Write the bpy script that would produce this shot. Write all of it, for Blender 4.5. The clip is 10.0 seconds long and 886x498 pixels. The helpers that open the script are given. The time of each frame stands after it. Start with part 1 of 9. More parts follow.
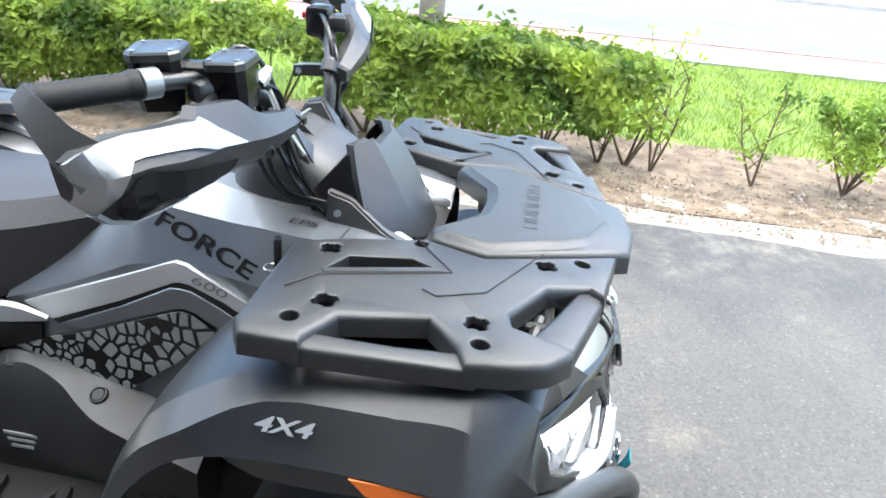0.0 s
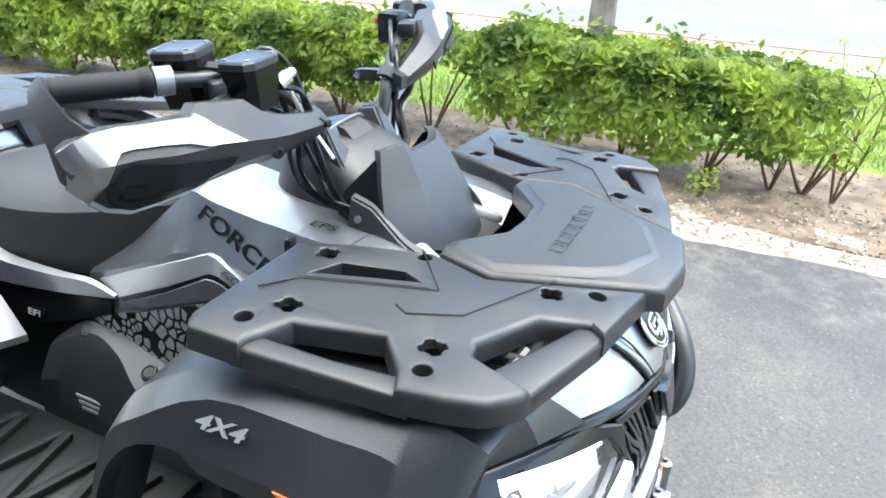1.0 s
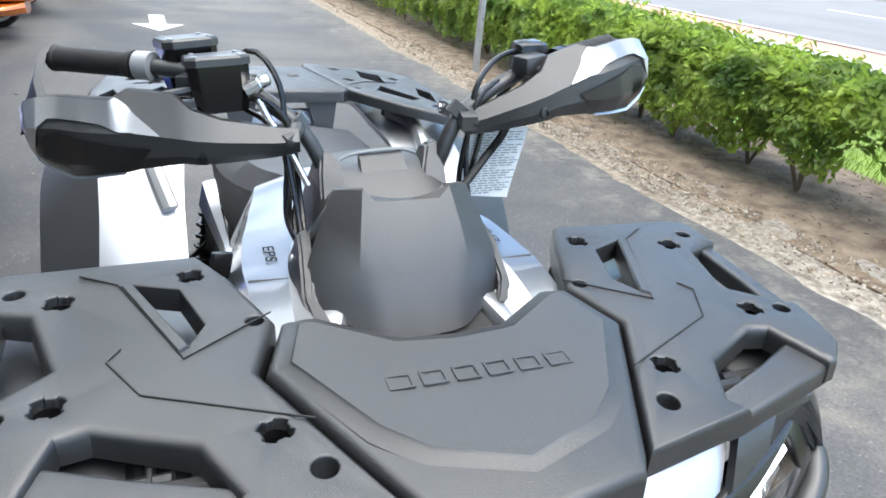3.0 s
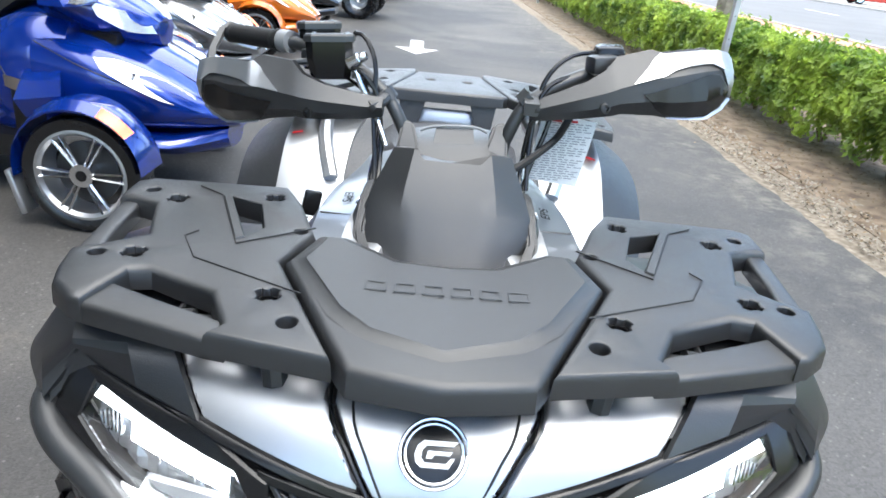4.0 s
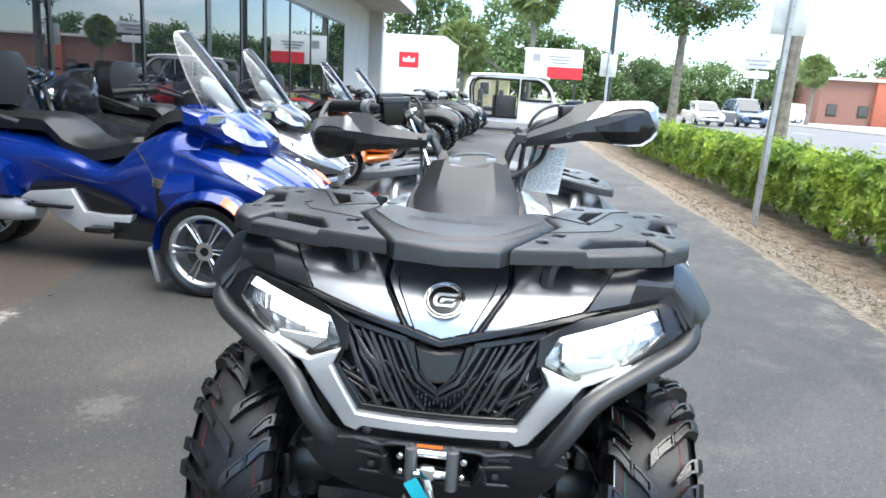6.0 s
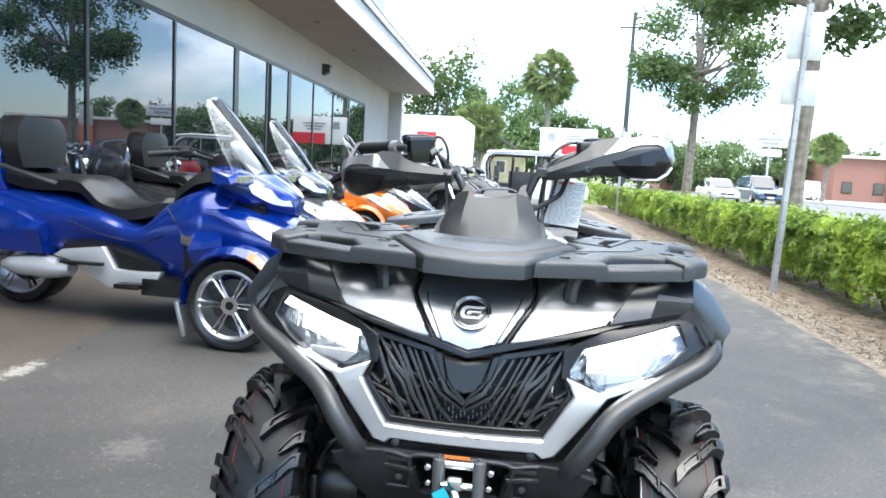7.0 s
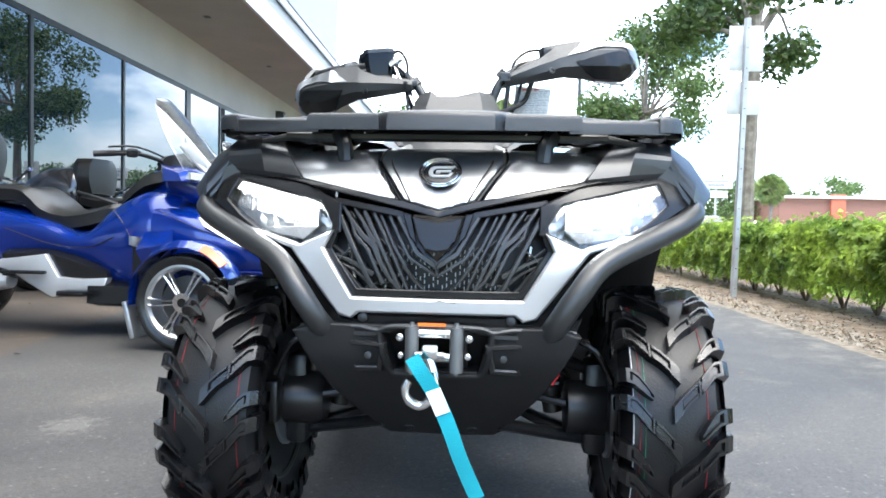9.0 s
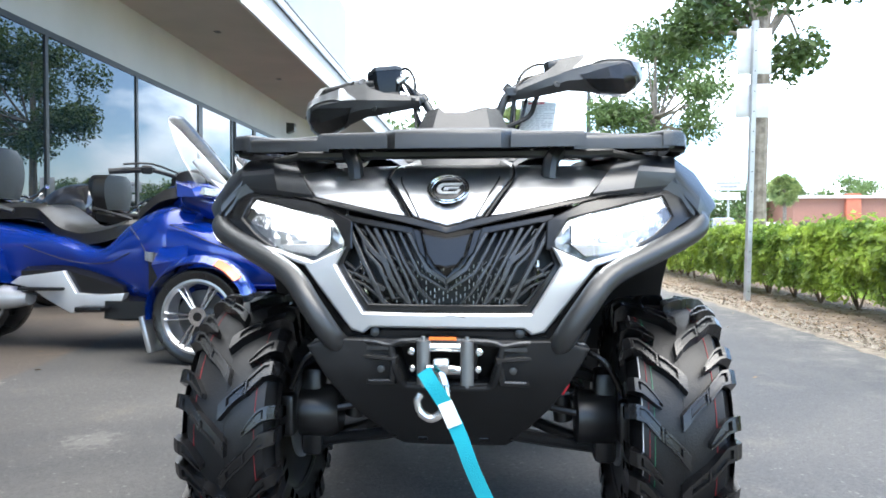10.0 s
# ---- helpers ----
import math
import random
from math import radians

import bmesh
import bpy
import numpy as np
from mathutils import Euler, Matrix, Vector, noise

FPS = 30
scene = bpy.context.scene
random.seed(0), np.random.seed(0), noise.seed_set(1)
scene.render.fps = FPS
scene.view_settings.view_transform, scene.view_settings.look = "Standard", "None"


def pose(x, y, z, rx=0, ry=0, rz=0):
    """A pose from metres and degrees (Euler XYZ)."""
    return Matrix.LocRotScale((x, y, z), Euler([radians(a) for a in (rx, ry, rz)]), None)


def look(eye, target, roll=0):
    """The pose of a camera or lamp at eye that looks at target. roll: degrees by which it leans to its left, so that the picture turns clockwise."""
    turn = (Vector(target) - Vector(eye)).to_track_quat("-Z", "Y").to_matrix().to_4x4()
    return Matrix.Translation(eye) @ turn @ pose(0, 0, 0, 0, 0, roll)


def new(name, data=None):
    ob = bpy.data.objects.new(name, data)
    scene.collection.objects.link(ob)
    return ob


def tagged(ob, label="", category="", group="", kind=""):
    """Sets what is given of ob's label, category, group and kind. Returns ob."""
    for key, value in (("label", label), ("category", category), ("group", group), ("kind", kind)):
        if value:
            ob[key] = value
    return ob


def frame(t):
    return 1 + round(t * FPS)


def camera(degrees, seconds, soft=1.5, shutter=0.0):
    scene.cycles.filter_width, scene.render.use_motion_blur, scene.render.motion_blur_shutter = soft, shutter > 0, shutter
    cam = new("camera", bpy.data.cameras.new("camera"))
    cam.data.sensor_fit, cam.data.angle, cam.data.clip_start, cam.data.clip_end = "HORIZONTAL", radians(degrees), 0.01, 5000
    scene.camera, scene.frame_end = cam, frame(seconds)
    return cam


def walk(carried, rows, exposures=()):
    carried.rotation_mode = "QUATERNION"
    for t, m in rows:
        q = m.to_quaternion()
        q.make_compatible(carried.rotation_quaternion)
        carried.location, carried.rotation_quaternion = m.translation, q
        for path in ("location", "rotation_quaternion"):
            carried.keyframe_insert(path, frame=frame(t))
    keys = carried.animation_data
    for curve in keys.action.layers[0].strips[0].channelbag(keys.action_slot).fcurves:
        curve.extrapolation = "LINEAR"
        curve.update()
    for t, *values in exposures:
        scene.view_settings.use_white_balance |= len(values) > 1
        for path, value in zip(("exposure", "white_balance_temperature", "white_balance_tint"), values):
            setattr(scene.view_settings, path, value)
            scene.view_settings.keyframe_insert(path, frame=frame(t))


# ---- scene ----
cam = camera(64.8, 10.0, soft=1.7)
PATH = [
    (0, (-1.124, -0.999, 1.328), (0.677, -0.785, 0.485), 5.4),
    (0.5, (-1.13, -1.175, 1.331), (0.64, -0.702, 0.528), 5.3),
    (1, (-0.999, -1.222, 1.322), (0.668, -0.509, 0.478), 3.5),
    (1.5, (-0.832, -1.27, 1.319), (0.741, -0.362, 0.482), 3.5),
    (2, (-0.671, -1.428, 1.327), (0.64, -0.179, 0.478), 4.2),
    (2.2, (-0.599, -1.453, 1.321), (0.566, -0.08, 0.449), 3.4),
    (3.3, (-0.16, -1.609, 1.32), (0.283, 0.148, 0.475), 6.3),
    (3.5, (-0.098, -1.656, 1.317), (0.149, 0.135, 0.46), 6.9),
    (4, (-0.03, -1.778, 1.3), (0.021, 0.052, 0.495), 5.7),
    (4.5, (0.036, -1.915, 1.279), (-0.034, -0.05, 0.558), 4.1),
    (5, (0.111, -2.061, 1.248), (-0.057, -0.17, 0.62), 3.8),
    (5.2, (0.114, -2.134, 1.24), (-0.056, -0.238, 0.626), 3.6),
    (6.3, (0.129, -2.52, 1.143), (-0.071, -0.566, 0.766), 3.5),
    (6.5, (0.142, -2.542, 1.127), (-0.058, -0.581, 0.786), 3.6),
    (7, (0.115, -2.527, 1.058), (-0.143, -0.557, 0.831), 3.2),
    (7.5, (0.097, -2.48, 0.944), (-0.164, -0.51, 0.716), 2.3),
    (8, (0.099, -2.457, 0.816), (-0.119, -0.49, 0.532), 2.0),
    (8.5, (0.102, -2.452, 0.746), (-0.057, -0.476, 0.486), 1.2),
    (9, (0.105, -2.459, 0.674), (-0.044, -0.465, 0.611), 1.1),
    (9.5, (0.104, -2.472, 0.642), (-0.075, -0.481, 0.647), 0.8),
    (10, (0.113, -2.488, 0.69), (-0.071, -0.497, 0.647), -0.0),
]
walk(cam, [(t, look(eye, aim, roll)) for t, eye, aim, roll in PATH], [(0.0, 1.2), (2.2, 1.05), (3.5, 0.8), (4.0, 0.86), (4.5, 0.65), (6.5, 0.85), (8.0, 1.05), (10.0, 1.1)])

# ---- light ----
world = bpy.data.worlds.new("sky")
scene.world = world
world.use_nodes = True
wn, wl = world.node_tree.nodes, world.node_tree.links
wn.clear()
w_out = wn.new("ShaderNodeOutputWorld")
w_bg = wn.new("ShaderNodeBackground")
w_sky = wn.new("ShaderNodeTexSky")
w_sky.sky_type, w_sky.sun_disc = "NISHITA", False
w_sky.sun_elevation, w_sky.sun_rotation = radians(58), radians(135)
w_tc = wn.new("ShaderNodeTexCoord")
w_map = wn.new("ShaderNodeMapping")
w_map.inputs["Scale"].default_value = (1.0, 1.0, 2.2)
w_cloud = wn.new("ShaderNodeTexNoise")
w_cloud.inputs["Scale"].default_value = 2.6
w_cloud.inputs["Detail"].default_value = 7
w_cloud.inputs["Roughness"].default_value = 0.55
w_ramp = wn.new("ShaderNodeValToRGB")
w_ramp.color_ramp.elements[0].position, w_ramp.color_ramp.elements[1].position = 0.59, 0.70
w_mix = wn.new("ShaderNodeMixRGB")
w_bright = wn.new("ShaderNodeValToRGB")
for pos, lift, cool in ((0.0, 0.28, 0.0), (0.2, 0.34, 0.03), (0.55, 0.75, 0.08), (1.0, 1.0, 0.1)):
    e = w_bright.color_ramp.elements[0] if pos == 0.0 else w_bright.color_ramp.elements[1] if pos == 1.0 else w_bright.color_ramp.elements.new(pos)
    e.color = (lift * (0.96 - cool), lift, lift * (1.06 + cool), 1)
w_scale = wn.new("ShaderNodeVectorMath")
w_scale.operation = "SCALE"
w_scale.inputs["Scale"].default_value = 24.0
wl.new(w_bright.outputs["Color"], w_scale.inputs[0])
wl.new(w_scale.outputs["Vector"], w_mix.inputs["Color2"])
wl.new(w_tc.outputs["Generated"], w_map.inputs["Vector"])
wl.new(w_map.outputs["Vector"], w_cloud.inputs["Vector"])
w_sep = wn.new("ShaderNodeSeparateXYZ")
wl.new(w_tc.outputs["Generated"], w_sep.inputs["Vector"])
w_low = wn.new("ShaderNodeValToRGB")
for pos, lift in ((0.0, 0.26), (0.07, 0.24), (0.18, 0.15), (0.30, 0.05), (0.5, 0.03), (1.0, 0.01)):
    e = w_low.color_ramp.elements[0] if pos == 0.0 else w_low.color_ramp.elements[1] if pos == 1.0 else w_low.color_ramp.elements.new(pos)
    e.color = (lift, lift, lift, 1)
w_add = wn.new("ShaderNodeMath")
w_add.operation = "ADD"
wl.new(w_sep.outputs["Z"], w_low.inputs["Fac"])
wl.new(w_sep.outputs["Z"], w_bright.inputs["Fac"])
wl.new(w_cloud.outputs["Fac"], w_add.inputs[0])
wl.new(w_low.outputs["Color"], w_add.inputs[1])
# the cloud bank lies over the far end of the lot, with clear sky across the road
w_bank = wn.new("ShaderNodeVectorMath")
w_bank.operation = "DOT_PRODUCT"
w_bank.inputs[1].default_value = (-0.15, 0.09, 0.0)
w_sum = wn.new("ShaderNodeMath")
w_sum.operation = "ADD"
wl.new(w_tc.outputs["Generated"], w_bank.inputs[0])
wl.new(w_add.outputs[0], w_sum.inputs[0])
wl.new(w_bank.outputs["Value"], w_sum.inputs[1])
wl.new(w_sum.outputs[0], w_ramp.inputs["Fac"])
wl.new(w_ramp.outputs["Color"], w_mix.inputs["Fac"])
w_blue = wn.new("ShaderNodeVectorMath")
w_blue.operation = "SCALE"
w_blue.inputs["Scale"].default_value = 2.2
w_tint = wn.new("ShaderNodeMixRGB")
w_tint.blend_type = "MULTIPLY"
w_tint.inputs["Fac"].default_value = 1.0
w_tint.inputs["Color2"].default_value = (0.84, 0.96, 1.08, 1)
wl.new(w_sky.outputs["Color"], w_tint.inputs["Color1"])
wl.new(w_tint.outputs["Color"], w_blue.inputs[0])
wl.new(w_blue.outputs["Vector"], w_mix.inputs["Color1"])
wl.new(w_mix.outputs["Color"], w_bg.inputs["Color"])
w_bg.inputs["Strength"].default_value = 0.14
wl.new(w_bg.outputs["Background"], w_out.inputs["Surface"])

sun = new("sun", bpy.data.lights.new("sun", "SUN"))
sun.data.energy, sun.data.angle, sun.data.color = 1.8, radians(32), (1.0, 0.95, 0.87)
sun.matrix_basis = look((18, -18, 40), (0, 0, 0))

# ---- materials ----
def mat(name, color, rough=0.5, metal=0.0, vary=0.12, scale=6.0, bump=0.0, bscale=400.0, coat=0.0, color2=None, spec=0.5,
        ramp=(0.35, 0.65), random=0.0, coarse=True):
    """A Principled material with colour variation at a coarse and a fine scale, and a fine relief."""
    m = bpy.data.materials.new(name)
    m.use_nodes = True
    nt = m.node_tree
    n, l = nt.nodes, nt.links
    b = n["Principled BSDF"]
    b.inputs["Roughness"].default_value = rough
    b.inputs["Metallic"].default_value = metal
    b.inputs["Specular IOR Level"].default_value = spec
    b.inputs["Coat Weight"].default_value = coat
    b.inputs["Coat Roughness"].default_value = 0.05
    tc = n.new("ShaderNodeTexCoord")
    no = n.new("ShaderNodeTexNoise")
    no.inputs["Scale"].default_value = scale
    no.inputs["Detail"].default_value = 6
    l.new(tc.outputs["Object"], no.inputs["Vector"])
    r = n.new("ShaderNodeValToRGB")
    c2 = color2 or [min(1, c * (1 + vary)) for c in color]
    c1 = [c * (1 - vary) for c in color] if color2 is None else color
    r.color_ramp.elements[0].position, r.color_ramp.elements[1].position = ramp
    r.color_ramp.elements[0].color = (*c1, 1)
    r.color_ramp.elements[1].color = (*c2, 1)
    l.new(no.outputs["Fac"], r.inputs["Fac"])
    col = r.outputs["Color"]
    if random:
        oi = n.new("ShaderNodeObjectInfo")
        geo = n.new("ShaderNodeNewGeometry")
        add = n.new("ShaderNodeMath")
        add.operation = "ADD"
        l.new(oi.outputs["Random"], add.inputs[0])
        l.new(geo.outputs["Random Per Island"], add.inputs[1])
        mr = n.new("ShaderNodeMapRange")
        mr.inputs["From Max"].default_value = 2.0
        mr.inputs["To Min"].default_value, mr.inputs["To Max"].default_value = 1 - random, 1 + random
        l.new(add.outputs[0], mr.inputs["Value"])
        hs = n.new("ShaderNodeHueSaturation")
        l.new(mr.outputs["Result"], hs.inputs["Value"])
        l.new(col, hs.inputs["Color"])
        col = hs.outputs["Color"]
    l.new(col, b.inputs["Base Color"])
    nf = n.new("ShaderNodeTexNoise")
    nf.inputs["Scale"].default_value = bscale
    nf.inputs["Detail"].default_value = 3
    l.new(tc.outputs["Object"], nf.inputs["Vector"])
    if rough > 0.12:
        mr2 = n.new("ShaderNodeMapRange")
        mr2.inputs["To Min"].default_value, mr2.inputs["To Max"].default_value = rough * 0.85, min(1, rough * 1.15)
        l.new(no.outputs["Fac"], mr2.inputs["Value"])
        l.new(mr2.outputs["Result"], b.inputs["Roughness"])
    if bump:
        bp = n.new("ShaderNodeBump")
        bp.inputs["Strength"].default_value = bump
        bp.inputs["Distance"].default_value = 0.002
        l.new(nf.outputs["Fac"], bp.inputs["Height"])
        l.new(bp.outputs["Normal"], b.inputs["Normal"])
    return m


def emitter(name, color, strength):
    m = bpy.data.materials.new(name)
    m.use_nodes = True
    b = m.node_tree.nodes["Principled BSDF"]
    b.inputs["Base Color"].default_value = (*color, 1)
    b.inputs["Emission Color"].default_value = (*color, 1)
    b.inputs["Emission Strength"].default_value = strength
    return m


def clear_glass(name, color=(1, 1, 1), rough=0.0, see=0.8, ior=1.5):
    """Thin clear plastic or glass: part transparent, part gloss."""
    m = bpy.data.materials.new(name)
    m.use_nodes = True
    n, l = m.node_tree.nodes, m.node_tree.links
    n.clear()
    out = n.new("ShaderNodeOutputMaterial")
    tr = n.new("ShaderNodeBsdfTransparent")
    tr.inputs["Color"].default_value = (*color, 1)
    gl = n.new("ShaderNodeBsdfGlossy")
    gl.inputs["Roughness"].default_value = rough
    mx = n.new("ShaderNodeMixShader")
    fr = n.new("ShaderNodeFresnel")
    fr.inputs["IOR"].default_value = ior
    ad = n.new("ShaderNodeMath")
    ad.operation = "ADD"
    ad.inputs[1].default_value = 1 - see
    ad.use_clamp = True
    l.new(fr.outputs["Fac"], ad.inputs[0])
    l.new(ad.outputs[0], mx.inputs["Fac"])
    l.new(tr.outputs["BSDF"], mx.inputs[1])
    l.new(gl.outputs["BSDF"], mx.inputs[2])
    l.new(mx.outputs["Shader"], out.inputs["Surface"])
    return m


BLACK = mat("textured_black_plastic", (0.012, 0.0125, 0.0135), 0.38, bump=0.35, bscale=900, vary=0.15, spec=0.8)
BLACK_SMOOTH = mat("satin_black_plastic", (0.007, 0.007, 0.0075), 0.26, bump=0.05, spec=0.4)
MATTE_BLACK = mat("matte_black_moulding", (0.009, 0.009, 0.0095), 0.55, bump=0.4, bscale=700, vary=0.15, spec=0.35)
GRILLE_GREY = mat("dark_grey_moulding", (0.018, 0.0185, 0.0195), 0.32, bump=0.15, bscale=700, spec=0.6)
BLACK_DEEP = mat("deep_black_plastic", (0.004, 0.004, 0.004), 0.5, bump=0.1)
BLACK_METAL = mat("black_powder_coat", (0.02, 0.021, 0.022), 0.36, bump=0.2, bscale=700, spec=0.6)
SILVER = mat("silver_metallic_paint", (0.45, 0.46, 0.475), 0.37, metal=0.95, vary=0.03, coat=0.3, bump=0.05, bscale=1500)
GREY_METAL = mat("graphite_metallic_paint", (0.165, 0.18, 0.2), 0.36, metal=0.75, vary=0.05, coat=0.6)
# the graphite paint again, lightened for the light on the tank's upward-facing shoulder
LIT_GRAPHITE = mat("lit_graphite_paint", (0.27, 0.28, 0.295), 0.32, metal=0.8, vary=0.04, coat=0.5)
SILVER_LIGHT = mat("bright_silver_plastic", (0.52, 0.53, 0.54), 0.3, metal=0.6, vary=0.03, coat=0.3)
GLOSS_BLACK = mat("gloss_black_housing", (0.003, 0.003, 0.0035), 0.2, vary=0.05, spec=0.3)
# satin silver of the left grip collar; also stands for silver trim in shade
SATIN = mat("satin_silver_and_shaded_trim", (0.27, 0.277, 0.285), 0.36, metal=0.45, vary=0.04)
PANEL_GREY = mat("grey_decal_film", (0.3, 0.31, 0.32), 0.35, metal=0.3, vary=0.05, coat=0.4)
MOSAIC = mat("pale_mosaic_decal", (0.2, 0.205, 0.21), 0.4, vary=0.1)
SEAT = mat("black_vinyl_seat", (0.03, 0.03, 0.032), 0.5, bump=0.5, bscale=500)
FENDER_BLACK = mat("satin_black_fender", (0.014, 0.015, 0.017), 0.36, bump=0.15, bscale=500, vary=0.2, spec=0.75)
PRINT_BLACK = mat("black_print", (0.006, 0.006, 0.006), 0.7, spec=0.12)
RUBBER = mat("tyre_rubber", (0.004, 0.004, 0.0045), 0.27, bump=0.2, bscale=250, vary=0.25, spec=0.6)
CARCASS = mat("matte_tyre_rubber", (0.005, 0.005, 0.0055), 0.42, bump=0.3, bscale=250, vary=0.25, spec=0.4)
CHROME = mat("zinc_plated_steel", (0.72, 0.73, 0.74), 0.22, metal=1.0, bump=0.05)
BRIGHT = mat("polished_alloy", (0.78, 0.78, 0.79), 0.14, metal=1.0)
STEEL = mat("dull_steel", (0.42, 0.43, 0.44), 0.38, metal=0.9)
DARK_STEEL = mat("grey_turned_steel", (0.2, 0.205, 0.21), 0.42, metal=0.85, bump=0.1)
FRAME_BLACK = mat("black_painted_steel", (0.008, 0.008, 0.0085), 0.34, bump=0.1, spec=0.5)
WHITE = mat("white_paint", (0.78, 0.78, 0.77), 0.45, vary=0.05)
TAG_WHITE = mat("white_printed_card", (0.74, 0.74, 0.73), 0.5, vary=0.04)
INK = mat("grey_print", (0.3, 0.3, 0.31), 0.6)
TEAL = mat("teal_webbing", (0.0, 0.28, 0.34), 0.75, vary=0.12, bump=0.6, bscale=350)
ORANGE = mat("orange_plastic", (0.75, 0.16, 0.02), 0.4)
ORANGE_LENS = mat("amber_lens", (0.75, 0.10, 0.01), 0.2, coat=0.4)
LINE_RED = mat("red_paint_line", (0.22, 0.012, 0.015), 0.6)
LINE_GREEN = mat("green_paint_line", (0.02, 0.16, 0.08), 0.5)
RED = mat("red_plastic", (0.55, 0.02, 0.03), 0.35)
LED = emitter("headlight_led", (0.95, 0.98, 1.0), 20.0)
DRL = emitter("running_light_bar", (0.97, 0.98, 1.0), 3.0)
LENS = clear_glass("clear_lens", (0.93, 0.95, 0.97), 0.02, 0.9)
SCREEN = clear_glass("clear_windscreen", (0.93, 0.96, 0.98), 0.02, 0.98, 1.2)
PLASTIC_GREY = mat("grey_plastic", (0.16, 0.165, 0.17), 0.45, bump=0.2)


# ---- mesh helpers ----
def part(name, bm, material, parent=None, label="", smooth=35):
    bmesh.ops.recalc_face_normals(bm, faces=bm.faces)
    me = bpy.data.meshes.new(name)
    bm.to_mesh(me)
    bm.free()
    me.materials.append(material)
    if smooth:
        me.polygons.foreach_set("use_smooth", [True] * len(me.polygons))
        me.set_sharp_from_angle(angle=radians(smooth))
    ob = new(name, me)
    if parent is not None:
        ob.parent = parent
        ob.matrix_parent_inverse = parent.matrix_world.inverted()
    if label:
        ob["label"] = label
    return ob


def thing(name, at, label, category, group="", kind=""):
    ob = new(name)
    ob.empty_display_size = 0.1
    ob.matrix_basis = Matrix.Translation(at)
    ob.matrix_world = ob.matrix_basis
    return tagged(ob, label, category, group, kind)


def round_ring(pts, n=3):
    """A closed Catmull-Rom loop through pts."""
    pts = [Vector(p) for p in pts]
    out = []
    k = len(pts)
    for i in range(k):
        p0, p1, p2, p3 = pts[i - 1], pts[i], pts[(i + 1) % k], pts[(i + 2) % k]
        for q in range(n):
            t = q / n
            out.append(0.5 * ((2 * p1) + (p2 - p0) * t + (2 * p0 - 5 * p1 + 4 * p2 - p3) * t * t + (3 * p1 - p0 - 3 * p2 + p3) * t ** 3))
    return out


def grid_spline(pts, n):
    """Catmull-Rom through pts, n steps a span."""
    pts = [Vector(p) for p in pts]
    out = []
    for i in range(len(pts) - 1):
        p0, p1, p2, p3 = pts[max(i - 1, 0)], pts[i], pts[i + 1], pts[min(i + 2, len(pts) - 1)]
        for k in range(n):
            t = k / n
            out.append(0.5 * ((2 * p1) + (p2 - p0) * t + (2 * p0 - 5 * p1 + 4 * p2 - p3) * t * t + (3 * p1 - p0 - 3 * p2 + p3) * t ** 3))
    out.append(pts[-1])
    return out


def tube(pts, r, seg=10, steps=4, bm=None, cap=True):
    bm = bm or bmesh.new()
    path = grid_spline(pts, steps) if steps > 1 else [Vector(p) for p in pts]
    radii = [r] * len(path) if not hasattr(r, "__len__") else [r[min(int(i * len(r) / len(path)), len(r) - 1)] for i in range(len(path))]
    d = (path[1] - path[0]).normalized()
    side = d.orthogonal().normalized()
    rings = []
    for i, p in enumerate(path):
        nd = (path[min(i + 1, len(path) - 1)] - path[max(i - 1, 0)]).normalized()
        side = (side - nd * side.dot(nd)).normalized()
        up = nd.cross(side)
        rings.append([bm.verts.new(p + radii[i] * (math.cos(2 * math.pi * k / seg) * side + math.sin(2 * math.pi * k / seg) * up)) for k in range(seg)])
    for a, b in zip(rings, rings[1:]):
        for k in range(seg):
            bm.faces.new((a[k], a[(k + 1) % seg], b[(k + 1) % seg], b[k]))
    if cap:
        bm.faces.new(rings[0][::-1])
        bm.faces.new(rings[-1])
    return bm


def loft(rings, closed=True, cap=True, bm=None):
    bm = bm or bmesh.new()
    vs = [[bm.verts.new(p) for p in ring] for ring in rings]
    n = len(vs[0])
    for a, b in zip(vs, vs[1:]):
        for k in range(n if closed else n - 1):
            q = (a[k], a[(k + 1) % n], b[(k + 1) % n], b[k])
            if len(set(q)) == 4:
                bm.faces.new(q)
    if cap and closed:
        bm.faces.new(vs[0][::-1])
        bm.faces.new(vs[-1])
    return bm


def smooth_loft(rings, steps=4, closed=True, cap=True):
    """A loft whose rings are splined along its length."""
    cols = [grid_spline([r[k] for r in rings], steps) for k in range(len(rings[0]))]
    return loft([[c[i] for c in cols] for i in range(len(cols[0]))], closed, cap)


def box(size, at=(0, 0, 0), bevel=0.0, rot=None, bm=None, seg=2):
    b2 = bmesh.new()
    bmesh.ops.create_cube(b2, size=1.0)
    bmesh.ops.scale(b2, vec=size, verts=b2.verts)
    if bevel:
        bmesh.ops.bevel(b2, geom=b2.edges[:], offset=bevel, segments=seg, affect="EDGES", profile=0.5)
    m = Matrix.Translation(at) @ (rot if rot is not None else Matrix())
    bmesh.ops.transform(b2, matrix=m, verts=b2.verts)
    return b2 if bm is None else join(bm, b2)


def join(bm, other):
    me = bpy.data.meshes.new("tmp")
    other.to_mesh(me)
    other.free()
    bm.from_mesh(me)
    bpy.data.meshes.remove(me)
    return bm


